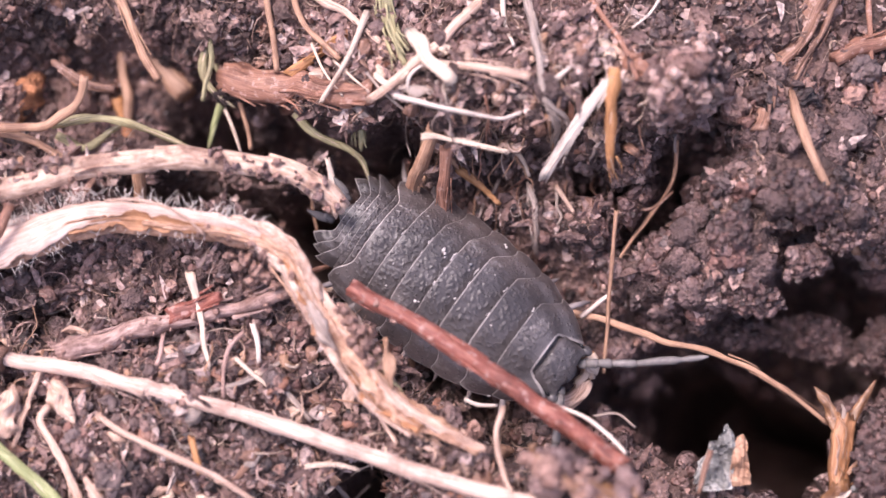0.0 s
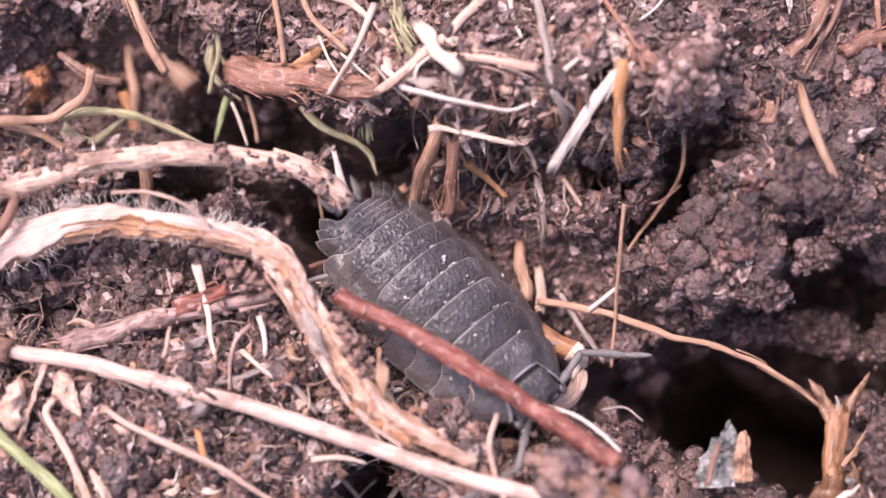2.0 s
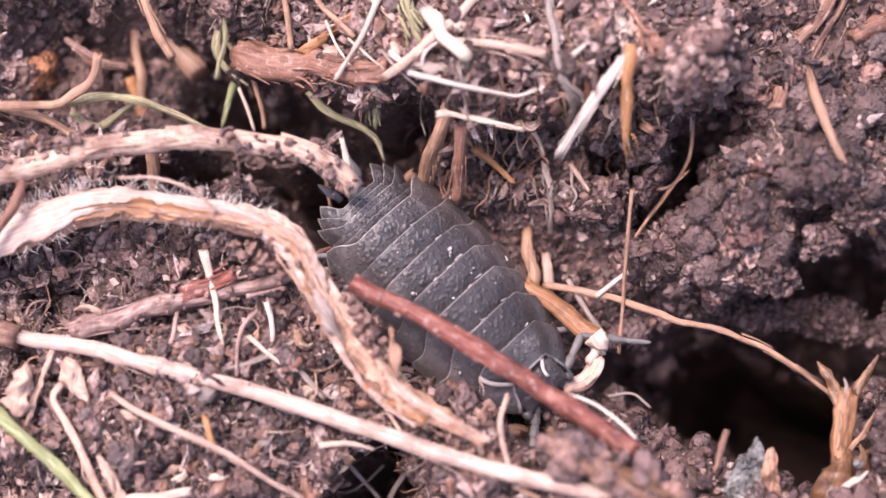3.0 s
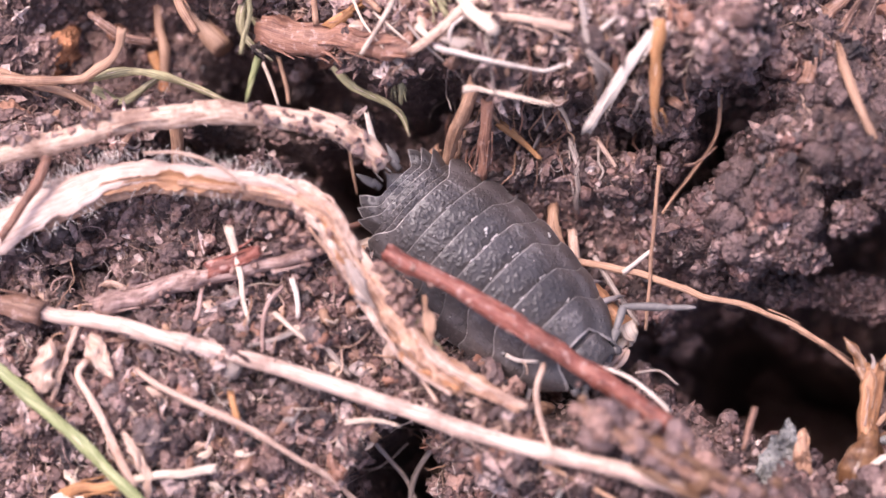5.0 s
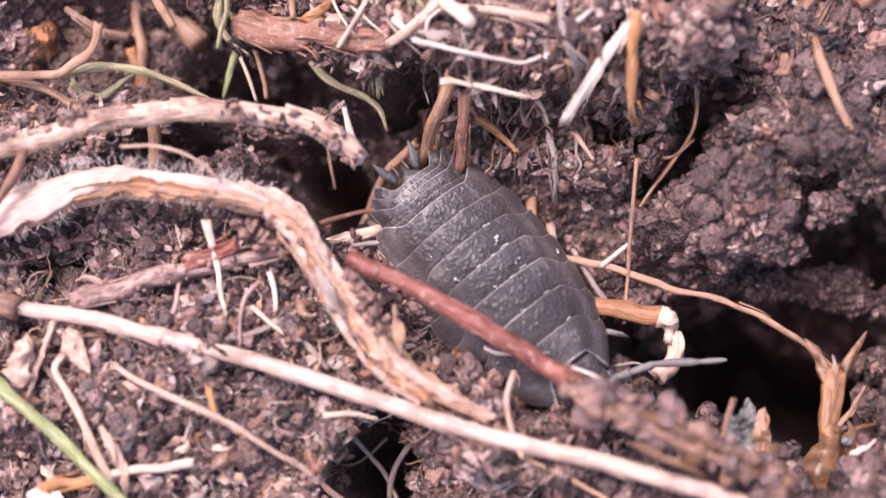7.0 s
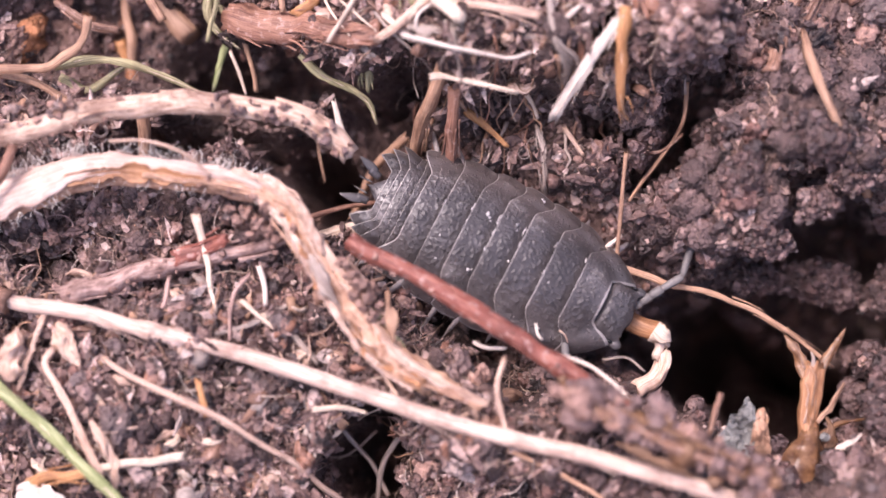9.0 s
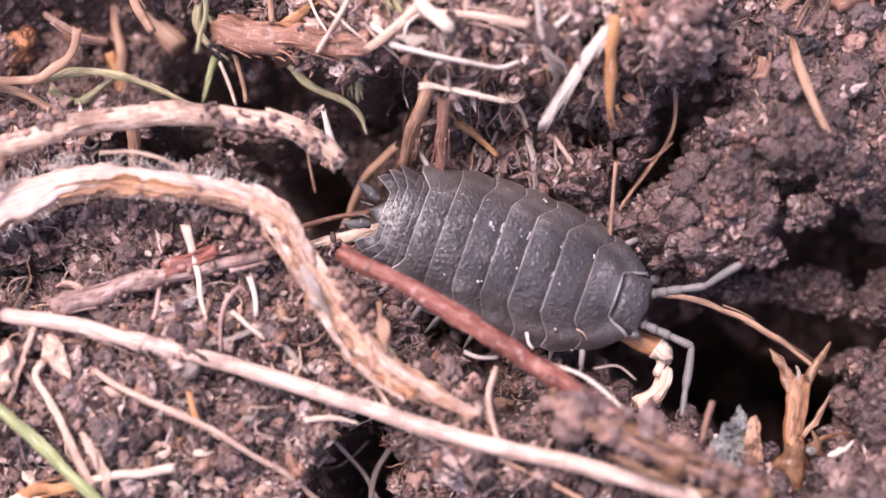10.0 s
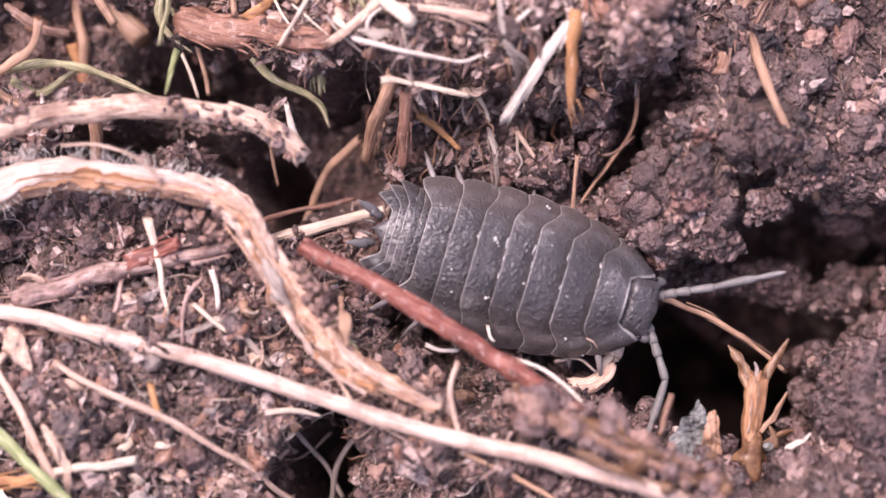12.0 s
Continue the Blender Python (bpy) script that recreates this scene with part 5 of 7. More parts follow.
def build_leaf():
    leaf = empty("woolly_leaf", LEAF_AT, "twisted dead leaf, cream and tan, woolly with white hairs", "dead leaf")
    line = np.array(LEAF_LINE)
    strips = (("blade", line[:10] + np.array((0, 0.12, 0.1)), (1.0, 1.05, 1.0, 0.85, 0.6, 0.45, 0.4, 0.45, 0.45), (-8, -12, -16, -22, -20, -10, 10, 20, 30), 0.22, 0.08, WOOL, ""),
              ("leaf_fold", line[1:9] + np.array((0.25, -0.5, 0.0)), (0.35, 0.5, 0.55, 0.5, 0.45, 0.42, 0.3), (25, 32, 36, 30, 20, 10), 0.25, 0.12, LEAFBROWN, "brown inner fold"),
              ("blade", line[8:14] + np.array((0.05, 0.05, 0.1)), (0.45, 0.62, 0.6, 0.5, 0.55, 0.45), (40, 10, -30, -55, -30, 0), 0.45, 0.28, LEAFBROWN, ""),
              ("torn_strip", line[11:19] + np.array((0.2, 0.2, 0.15)), (0.35, 0.5, 0.55, 0.5, 0.4, 0.25), (20, -20, -40, 10, 30), 0.45, 0.28, LEAFBROWN, ""),
              ("torn_strip", line[12:16] + np.array((0.85, 0.35, -0.3)), (0.25, 0.35, 0.25, 0.1), (60, 30, 60), 0.6, 0.4, OLIVE, "olive-stained strip"),
              ("torn_strip", line[11:15] + np.array((1.15, 0.2, -0.2)), (0.15, 0.25, 0.22, 0.05), (80, 40, 20), 0.6, 0.4, PAPER, ""),
              ("torn_strip", line[7:12] + np.array((0.35, 0.35, 0.2)), (0.12, 0.25, 0.3, 0.2, 0.08), (10, 40, 70), 0.6, 0.5, PAPER, ""),
              ("torn_strip", line[5:10] + np.array((0.1, -0.35, 0.3)), (0.1, 0.2, 0.25, 0.2, 0.1), (40, 20, 0), 0.6, 0.5, LEAFBROWN, ""),
              ("torn_strip", line[13:18] + np.array((0.5, 0.45, -0.1)), (0.2, 0.3, 0.3, 0.12), (10, 50, 20), 0.6, 0.5, TAN, ""))
    strips += (("leaf_trough", line[9:17] + np.array((0.0, 0.0, 0.5)), (0.2, 0.45, 0.6, 0.62, 0.55, 0.4, 0.2), (10, -10, -15, -5, 5), -0.35, 0.3, AMBER, "orange-brown inside of the rolled leaf"),
               ("torn_rim", line[8:17] + np.array((-0.42, -0.28, 0.25)), (0.12, 0.25, 0.3, 0.3, 0.28, 0.2, 0.1), (40, 70, 55, 80, 40), 0.6, 0.5, PAPER, "pale torn rim"),
               ("torn_rim", line[10:19] + np.array((0.45, 0.3, 0.28)), (0.1, 0.22, 0.28, 0.26, 0.3, 0.3, 0.12), (-40, -65, -50, -75, -30), 0.6, 0.5, PALE, "pale torn rim"),
               ("flap", [(-3.3, -2.3, 2.7), (-3.15, -3.4, 3.1), (-2.95, -4.6, 3.0)], (0.08, 0.2, 0.24, 0.1), (-30, 40, 70), 0.7, 0.6, TAN, "upright papery flap"),
               ("flap", [(-8.3, 2.3, 2.6), (-7.4, 1.7, 2.9), (-6.7, 0.6, 2.9), (-6.2, -0.6, 2.8)], (0.1, 0.26, 0.3, 0.12), (-20, 30, 60), 0.7, 0.7, PAPER, "lifted pale scrap"),
               ("flap", [(-6.9, -0.6, 2.9), (-6.3, -1.8, 3.0), (-5.6, -2.9, 3.0)], (0.1, 0.3, 0.3, 0.1), (40, 0, -40), 0.7, 0.7, GREY, "grey weathered scrap"))
    strips += (("leaf_trough", line[2:8] + np.array((0.2, -0.36, 0.42)), (0.06, 0.26, 0.34, 0.36, 0.26, 0.08), (5, 12, 10, 0), -0.3, 0.2, AMBER, "orange-brown inside of the rolled leaf"),)
    for k, (name, path, widths, turns, bow, crumple, m, label) in enumerate(strips):
        v, f, u = ribbon(shifted(path, LEAF_AT), widths, turns, bow, crumple, 0.06, 13, 91 + k, 0.16 if k < 2 else 0.6)
        link(name, v, f, m, parent=leaf, uvs=u, label=label)
    rng = np.random.RandomState(17)
    for k in range(34):
        a = rng.randint(8, 15)
        path = line[a:a + rng.randint(3, 5)]
        path = path + np.array((rng.normal(0, 0.32), rng.normal(0, 0.3), rng.uniform(0.15, 0.5))) + rng.normal(0, 0.07, path.shape)
        r = rng.uniform(0.03, 0.085)
        part_tube("leaf_fibre", leaf, path, LEAF_AT, (PAPER, TAN, LEAFBROWN, PAPER, PALE)[k % 5], r0=r, r1=r * 0.4, flat=0.5, sides=6, wob=0.1, seed=300 + k, ragged=0.3)
    curve = curve_points(line, 0.08)
    tan, side, nor = frames_along(curve)
    hairs = []
    for i in range(270):
        k = rng.randint(10, int(len(curve) * 0.55))
        flip = 1 if rng.rand() < 0.8 else -1
        root = curve[k] + side[k] * flip * (0.92 - 0.55 * min(1, k / len(curve) / 0.5) ** 1.5) + nor[k] * rng.uniform(0.0, 0.25)
        way = side[k] * flip * rng.uniform(0.3, 0.85) + tan[k] * rng.normal(0, 0.3) + nor[k] * rng.uniform(-0.1, 0.5)
        hairs.append(tube(shifted([root, root + way * 0.5, root + way * rng.uniform(0.8, 1.1) + tan[k] * rng.normal(0, 0.15)], LEAF_AT), 0.019, 0.008, 1.0, 3, 0.0, (), i, 0, 0, 0.4))
    v, f, u = join(hairs)
    hair = link("hairs", v, f, HAIR, parent=leaf, uvs=u, label="fine white hairs")
    hair["kind"] = "stuff"
    ps, fs = pebble_shape(3)
    for c, r in (((-4.6, -2.0, 2.9), 0.42), ((-4.2, -2.6, 2.95), 0.36), ((-5.0, -1.5, 2.8), 0.3), ((-3.9, -2.1, 2.8), 0.28), ((-4.5, -3.0, 2.9), 0.3),
                 ((-3.7, -2.9, 2.8), 0.24), ((-5.4, -1.0, 2.8), 0.26), ((-4.9, -2.5, 3.0), 0.22), ((-7.6, 0.6, 2.75), 0.2), ((-8.2, 1.2, 2.7), 0.17), ((-9.5, 2.0, 2.7), 0.16), ((-3.4, -3.6, 2.9), 0.2), ((-4.0, -3.4, 3.0), 0.26), ((-9.0, 1.5, 2.6), 0.22), ((-10.6, 2.3, 2.6), 0.15), ((-12.0, 2.6, 2.4), 0.22), ((-11.6, 2.75, 2.45), 0.18), ((-9.9, 1.3, 2.1), 0.34), ((-9.4, 0.9, 2.2), 0.3), ((-9.0, 0.5, 2.1), 0.36), ((-10.3, 0.9, 1.9), 0.3), ((-8.6, 0.9, 2.3), 0.24), ((-9.6, 0.3, 1.9), 0.3), ((-8.5, 0.1, 2.0), 0.28), ((-10.6, 1.5, 2.0), 0.24), ((-8.9, 1.3, 2.5), 0.16)):
        lump = ps * (1 + 0.25 * np.sin(ps @ rng.normal(0, 2.2, 3) + rng.uniform(0, 6)) + 0.28 * np.sin(ps @ rng.normal(0, 4.5, 3)) + 0.2 * np.sin(ps @ rng.normal(0, 7, 3)) + rng.uniform(-0.18, 0.18, len(ps)))[:, None] * rng.uniform(0.6, 1.15, 3) * r
        link("dirt_lump", lump + np.array(c) - np.array(LEAF_AT), fs.tolist(), CRUMB, parent=leaf, label="clinging crumb of soil")
    return leaf


def sheet(name, parent, path, at, widths, turns, m, seed, bow=0.5, crumple=0.4, fray=0.6, thick=0.05, label="", across=9):
    """A torn sheet of leaf or husk as a part."""
    v, f, u = ribbon(shifted(path, at), widths, turns, bow, crumple, thick, across, seed, fray, 0.12)
    return link(name, v, f, m, parent=parent, uvs=u, label=label)


def build_husk():
    at = (15.89, -10.55, 0.6)
    husk = empty("seed_husk", at, "torn amber-brown plant husk with pointed tips, standing by the burrow", "plant husk")
    part_tube("base", husk, [(15.4, -11.6, 0.6), (15.65, -10.7, 0.7), (15.9, -9.8, 0.65), (16.05, -9.0, 0.5)], at, HUSK, r0=0.8, flat=0.75, sides=22, wob=0.22, seed=71, step=0.12, prof=(0.75, 0.95, 0.85, 0.5), label="lumpy brown base")
    part_tube("neck", husk, [(15.98, -9.4, 0.55), (16.1, -8.3, 0.45), (16.2, -7.2, 0.4), (16.35, -6.3, 0.35)], at, AMBER, r0=0.45, flat=0.6, sides=24, wob=0.1, seed=72, step=0.12, prof=(0.5, 0.42, 0.45, 0.58, 0.5), groove=0.22, ragged=0.5)
    for k, (pts, w, m) in enumerate((([(16.1, -6.9, 0.35), (15.75, -5.7, 0.1), (15.05, -4.75, -0.2)], 0.3, HUSK), ([(16.35, -6.5, 0.4), (16.35, -5.8, 0.4), (16.2, -5.5, 0.4)], 0.12, GREY),
                                     ([(16.6, -6.9, 0.25), (17.2, -5.6, 0.1), (17.95, -4.4, -0.1)], 0.26, HUSK), ([(16.45, -8.8, 0.6), (17.15, -8.0, 0.4), (17.85, -6.95, 0.1)], 0.16, TAN),
                                     ([(16.5, -9.4, 0.4), (17.6, -8.9, 0.2), (18.9, -8.7, 0.0)], 0.13, HUSK), ([(16.8, -10.3, 0.4), (17.2, -9.3, 0.4), (16.9, -8.5, 0.4)], 0.3, SHRED))):
        sheet("husk_tip", husk, pts, at, (w * 0.8, w * 1.05, w * 0.75, 0.05), (10 - 12 * k, 8 * k - 20, 15), m, 81 + k, 0.35, 0.15, 0.45, 0.03)
    for k in range(7):
        a = np.array((15.9 + 0.1 * (k % 4), -9.6 + 0.8 * (k % 4), 0.6)) + np.array((0.25 * math.sin(k * 2.1), 0, 0.3))
        part_tube("husk_fibre", husk, [a, a + (0.1, 0.6, 0.05), a + (0.25 * math.cos(k), 1.2, 0.1)], at, (TAN, HUSK, PALE)[k % 3], r0=0.05, r1=0.02, flat=0.6, sides=5, wob=0.2, seed=90 + k)
    ps, fs = pebble_shape(2)
    link("dirt_lump", ps * (0.26, 0.22, 0.2) + np.array((16.75, -9.45, 0.95)) - np.array(at), fs.tolist(), FLAKE, parent=husk, label="dark grey crumb")
    return husk


def build_flake():
    at = (13.3, -9.4, 1.3)
    flake = empty("mineral_flake", at, "thin grey translucent flake standing on edge at the burrow's rim", "flake")
    for k, (poly, z, m) in enumerate((([(-1.5, -0.6), (-1.2, 0.45), (-0.85, 0.8), (-0.7, 1.4), (-0.3, 1.45), (0.1, 2.2), (0.42, 1.75), (0.5, 0.6), (0.3, -0.7)], 0.0, FLAKE),
                                      ([(0.2, -0.7), (0.3, 0.7), (0.55, 1.6), (0.8, 1.75), (1.05, 1.5), (1.1, 0.5), (1.3, -0.6)], 0.1, TAN),
                                      ([(-1.4, -0.9), (-1.0, 0.1), (-0.2, 0.3), (0.3, -0.8)], 0.25, FLAKE))):
        p = np.array(poly)
        edge = []
        for a, b in zip(p, np.roll(p, -1, 0)):
            edge += [a + (b - a) * u for u in np.linspace(0, 1, 6)[:-1]]
        edge = np.array(edge)
        edge = edge + 0.07 * np.stack([vnoise(edge[:, 0] * 5, edge[:, 1] * 5, 3 + k), vnoise(edge[:, 0] * 5, edge[:, 1] * 5, 13 + k)], 1)
        n, rings = len(edge), 7
        mid = edge.mean(0)
        flat = np.vstack([mid + (edge - mid) * u for u in np.linspace(1, 0.08, rings)])
        high = z + 0.28 * vnoise(flat[:, 0] * 1.6 + k * 4, flat[:, 1] * 1.6, 23) + 0.16 * np.abs(vnoise(flat[:, 0] * 3.6, flat[:, 1] * 3.6, 24)) + 0.06 * vnoise(flat[:, 0] * 9, flat[:, 1] * 9, 25)
        top = np.column_stack([flat, high])
        low = top - (0, 0, 0.12)
        verts = np.vstack([top, low])
        off = n * rings
        faces = []
        for r in range(rings - 1):
            for i in range(n):
                q = (r * n + i, r * n + (i + 1) % n, (r + 1) * n + (i + 1) % n, (r + 1) * n + i)
                faces.append(q)
                faces.append(tuple(x + off for x in q[::-1]))
        faces.append(tuple(range((rings - 1) * n, rings * n)))
        faces.append(tuple(range(off + rings * n - 1, off + (rings - 1) * n - 1, -1)))
        faces += [(i, i + off, (i + 1) % n + off, (i + 1) % n) for i in range(n)]
        link("flake_layer", verts, faces, m, parent=flake, smooth=False, uvs=verts[:, :2] * 0.5)
    return flake


def build_straw_bit():
    at = (8.0, -4.25, -1.4)
    bit = empty("torn_straw", at, "short orange straw with a torn white pithy end", "straw")
    part_tube("stalk", bit, [(5.6, -3.6, -1.5), (7.0, -3.85, -1.4), (8.4, -4.25, -1.3), (9.7, -4.75, -1.2)], at, AMBER, r0=0.42, r1=0.44, sides=16, wob=0.12, seed=61, ragged=0.3, flat=0.85)
    sheet("torn_end", bit, [(9.4, -4.65, -0.8), (9.8, -4.85, -0.75), (10.3, -5.05, -0.9)], at, (0.42, 0.36, 0.1), (0, 30, -20), CREAM, 62, 0.6, 0.4, 0.7, 0.1, "torn cream pith")
    sheet("torn_end", bit, [(9.5, -4.9, -1.3), (9.95, -5.0, -1.2), (10.25, -5.35, -1.2)], at, (0.3, 0.34, 0.1), (40, -10, 10), CREAM, 63, 0.6, 0.4, 0.7, 0.1, "torn cream pith")
    part_tube("pith", bit, [(9.7, -5.0, -1.2), (9.9, -5.4, -1.1), (9.85, -5.85, -1.15)], at, CREAM, r0=0.34, r1=0.27, sides=12, wob=0.22, seed=64, ragged=0.3, step=0.15, label="torn cream pith")
    part_tube("bent_end", bit, [(9.9, -5.7, -1.2), (9.95, -6.3, -1.2), (9.6, -6.95, -1.1), (9.1, -7.5, -0.9)], at, PALE, r0=0.36, r1=0.44, sides=14, wob=0.2, seed=65, ragged=0.4, step=0.15, label="pinkish bent half of the straw")
    sheet("torn_strip", bit, [(10.2, -5.5, -1.0), (10.25, -6.2, -0.9), (9.95, -7.0, -0.8)], at, (0.1, 0.2, 0.08), (30, 60, 20), PALE, 66, 0.5, 0.3, 0.5, 0.05)
    return bit


def build_brown_shred():
    at = SHRED_LINE[0]
    shred = empty("brown_shred", at, "frayed brown plant shred clotted with soil, at the burrow's rim", "plant shred")
    line = np.array(SHRED_LINE)
    rng = np.random.RandomState(31)
    for k in range(16):
        a = rng.randint(0, 3)
        path = line[a:a + rng.randint(3, 5)] + np.array((rng.normal(0, 0.2), rng.normal(0, 0.34), rng.normal(-0.1, 0.15)))
        v, f, u = ribbon(shifted(path, at), (0.05, 0.15, 0.2, 0.15, 0.04), rng.uniform(-80, 80, 4), 0.6, 0.7, 0.06, 9, 131 + k, 0.8)
        link("torn_strip", v, f, (BROWN, SHRED, HUSK, BROWN, WEATHERED, SHRED)[k % 6], parent=shred, uvs=u)
    ps, fs = pebble_shape(2)
    for k in range(200):
        c = line[0] + (line[-1] - line[0]) * rng.rand() + np.array((rng.normal(0, 0.3), rng.normal(-0.1, 0.5), rng.normal(-0.1, 0.26)))
        lump = ps * (1 + 0.3 * np.sin(ps @ rng.normal(0, 2.2, 3)) + rng.uniform(-0.2, 0.2, len(ps)))[:, None] * rng.uniform(0.6, 1.2, 3) * min(0.75, 0.15 * np.exp(rng.normal(0, 0.75)))
        link("dirt_lump", lump + c - np.array(at), fs.tolist(), (STUCK, CRUMB, SHRED, STUCK, STUCK)[k % 5], parent=shred, label="clinging crumb of soil")
    return shred


def build_scraps():
    """Single scraps of leaf and straw on the mound and the bank."""
    rng = np.random.RandomState(44)
    x, y = rng.uniform(-22, 8, 1800), rng.uniform(-13, 12, 1800)
    ok = (soil_height(x, y) > -2.2) & ((y < -1.5) | (y > 5)) & ((x < 3) | (y > 5))
    x, y = x[ok][:230], y[ok][:230]
    kinds = ((PALE, "pale pinkish papery scrap of dead leaf"), (TAN, "tan scrap of dead leaf, curled"), (BROWN, "dark brown scrap of rotted leaf"), (CREAM, "cream sliver of torn straw"),
             (RUST, "rust-brown scrap of thin bark"), (GREY, "grey shrivelled scrap of leaf"))
    for k, (cx, cy) in enumerate(zip(x, y)):
        m, label = kinds[rng.choice(6, p=(0.3, 0.2, 0.16, 0.12, 0.12, 0.1))]
        long, a = rng.uniform(0.5, 1.5), rng.uniform(0, 2 * np.pi)
        px = cx + np.array((-1, -0.3, 0.4, 1)) * long * 0.5 * np.cos(a) + rng.normal(0, 0.08, 4)
        py = cy + np.array((-1, -0.3, 0.4, 1)) * long * 0.5 * np.sin(a) + rng.normal(0, 0.08, 4)
        pz = fine_height(px, py)
        pz = 0.4 * pz + 0.6 * pz.max() + 0.16 + rng.normal(0, 0.08, 4)
        wide = rng.uniform(0.08, 0.42)
        pts = np.stack([px, py, pz], 1)
        v, f, u = ribbon(pts, (wide * 0.3, wide, wide * 0.9, wide * 0.2), rng.uniform(-40, 40, 3), rng.uniform(0.2, 0.7), 0.4, 0.05, 7, 200 + k, 0.6, 0.14)
        tagged(link("litter_scrap", v, f, m, tuple(pts[0]), uvs=u), label, "leaf scrap", "scraps of litter round the run")


build_scraps()


def build_twig_crumbs():
    """Pale crumbs that lie on the near end of the bark twig."""
    rng = np.random.RandomState(52)
    ps, fs = pebble_shape(2)
    home = np.array(bark_twig.matrix_basis.translation @ SLOPE.to_3x3()) / MM
    for k in range(60):
        u, d = rng.rand(), rng.uniform(-0.5, 0.5)
        c = np.array((-23.0 + 5.6 * u - 0.25 * d, 4.9 + 1.5 * u + d, 2.15 + np.sqrt(0.32 - d * d)))
        lump = ps * (1 + 0.3 * np.sin(ps @ rng.normal(0, 3, 3)) + rng.uniform(-0.2, 0.2, len(ps)))[:, None] * rng.uniform(0.6, 1.2, 3) * rng.uniform(0.08, 0.2)
        link("dirt_lump", lump + c - home, fs.tolist(), GRIT if k % 3 else CRUMB, parent=bark_twig, label="pale clinging crumb")


def build_twig_end():
    """Dark crumbs that cling to the twig's broken end."""
    rng = np.random.RandomState(53)
    ps, fs = pebble_shape(2)
    home = np.array(bark_twig.matrix_basis.translation @ SLOPE.to_3x3()) / MM
    line = curve_points([(-11.5, 6.36, 1.85), (-9.60, 6.19, 1.72), (-7.53, 5.77, 1.48), (-6.11, 4.98, 1.24), (-5.31, 4.15, 1.00)], 0.1)
    tan, side, nor = frames_along(line)
    for k in range(46):
        n, ang = rng.randint(0, len(line)), rng.uniform(0.3, 2.9)
        c = line[n] + (side[n] * np.cos(ang) + nor[n] * np.sin(ang)) * 0.54
        lump = ps * (1 + 0.3 * np.sin(ps @ rng.normal(0, 3, 3)) + rng.uniform(-0.25, 0.25, len(ps)))[:, None] * rng.uniform(0.5, 1.3, 3) * rng.uniform(0.08, 0.24)
        link("dirt_lump", lump + c - home, fs.tolist(), STUCK if k % 3 else CRUMB, parent=bark_twig, label="dark clinging crumb")


build_twig_crumbs()
build_twig_end()
brown_shred = build_brown_shred()
woolly_leaf, seed_husk, mineral_flake, torn_straw = build_leaf(), build_husk(), build_flake(), build_straw_bit()


def build_grains():
    """Single sand grains that stand out on the bank and the rim."""
    rng = np.random.RandomState(23)
    v, f = pebble_shape(3)
    spots = [(10.77, 9.49, 0.34), (11.43, 9.3, 0.4), (11.69, 8.18, 0.36), (11.04, 8.84, 0.38), (12.1, 9.1, 0.42), (10.12, 10.68, 0.36), (9.2, 10.28, 0.6), (9.07, 8.57, 0.32),
             (11.95, 10.15, 0.34), (11.17, 10.68, 0.4), (11.9, 8.5, 0.34), (12.3, 8.0, 0.3), (10.6, 10.1, 0.38), (10.2, 9.6, 0.3), (9.8, 11.1, 0.34), (11.5, 9.95, 0.3),
             (0.5, 11.9, 0.4), (2.3, 8.3, 0.3), (3.8, 7.2, 0.32), (4.0, 7.7, 0.28), (5.2, 9.4, 0.26), (8.6, 1.2, 0.36), (9.1, 0.9, 0.28), (16.8, 1.9, 0.5),
             (15.4, 5.6, 0.34), (13.1, 5.4, 0.36), (18.3, 7.2, 0.34), (5.6, -7.6, 0.4), (6.2, -7.9, 0.32), (4.6, -7.0, 0.3), (3.4, -6.6, 0.28), (-1.2, -10.9, 0.36), (-10.4, -4.4, 0.42)]
    spots += [(11.1 + rng.normal(0, 0.8), 9.4 + rng.normal(0, 0.9), rng.uniform(0.28, 0.5)) for k in range(44)]
    for x, y, r in spots:
        shape = v * (1 + 0.3 * vnoise(v[:, 0] * 2 + x * 9, v[:, 1] * 2 + v[:, 2] * 1.7 + y * 5, 3)[:, None]) * rng.uniform(0.55, 0.9, 3) * r
        z = fine_height(np.array([x]), np.array([y]))[0] + r * 0.55
        ob = link("sand_grain", shape, f.tolist(), GRIT, (0, 0, 0))
        ob.matrix_basis = SLOPE @ Matrix.Translation(Vector((x, y, z)) * MM) @ pose(0, 0, 0, *rng.uniform(0, 360, 3))
        tagged(ob, "rounded pinkish translucent sand grain in the soil", "sand grain", "sand grains on the bank")


build_grains()


# ---- the woodlouse: body axes x forward, y to its left, z up, millimetres ----
# plate: front and back on the midline, how far its hind margin runs forward or back at the sides
PLATES = [(5.35, 3.8, 0.75), (4.2, 2.2, 0.75), (2.6, 0.62, 0.78), (1.0, -0.72, 0.52), (-0.3, -2.1, 0.4), (-1.7, -3.4, 0.0), (-3.0, -4.65, -0.62)]
TAIL = [(-4.3, -5.0, -0.05), (-4.65, -5.35, -0.1), (-4.95, -5.7, -0.42), (-5.3, -6.05, -0.5), (-5.65, -6.38, -0.55)]


def crown(x):
    """Height of the back along the midline."""
    return np.interp(x, (-7.7, -7.0, -6.2, -5.0, -4.0, -2.0, 0.0, 2.0, 4.0, 5.75, 7.0), (0.25, 0.42, 0.68, 1.08, 1.4, 1.82, 1.98, 1.93, 1.74, 1.35, 0.9))


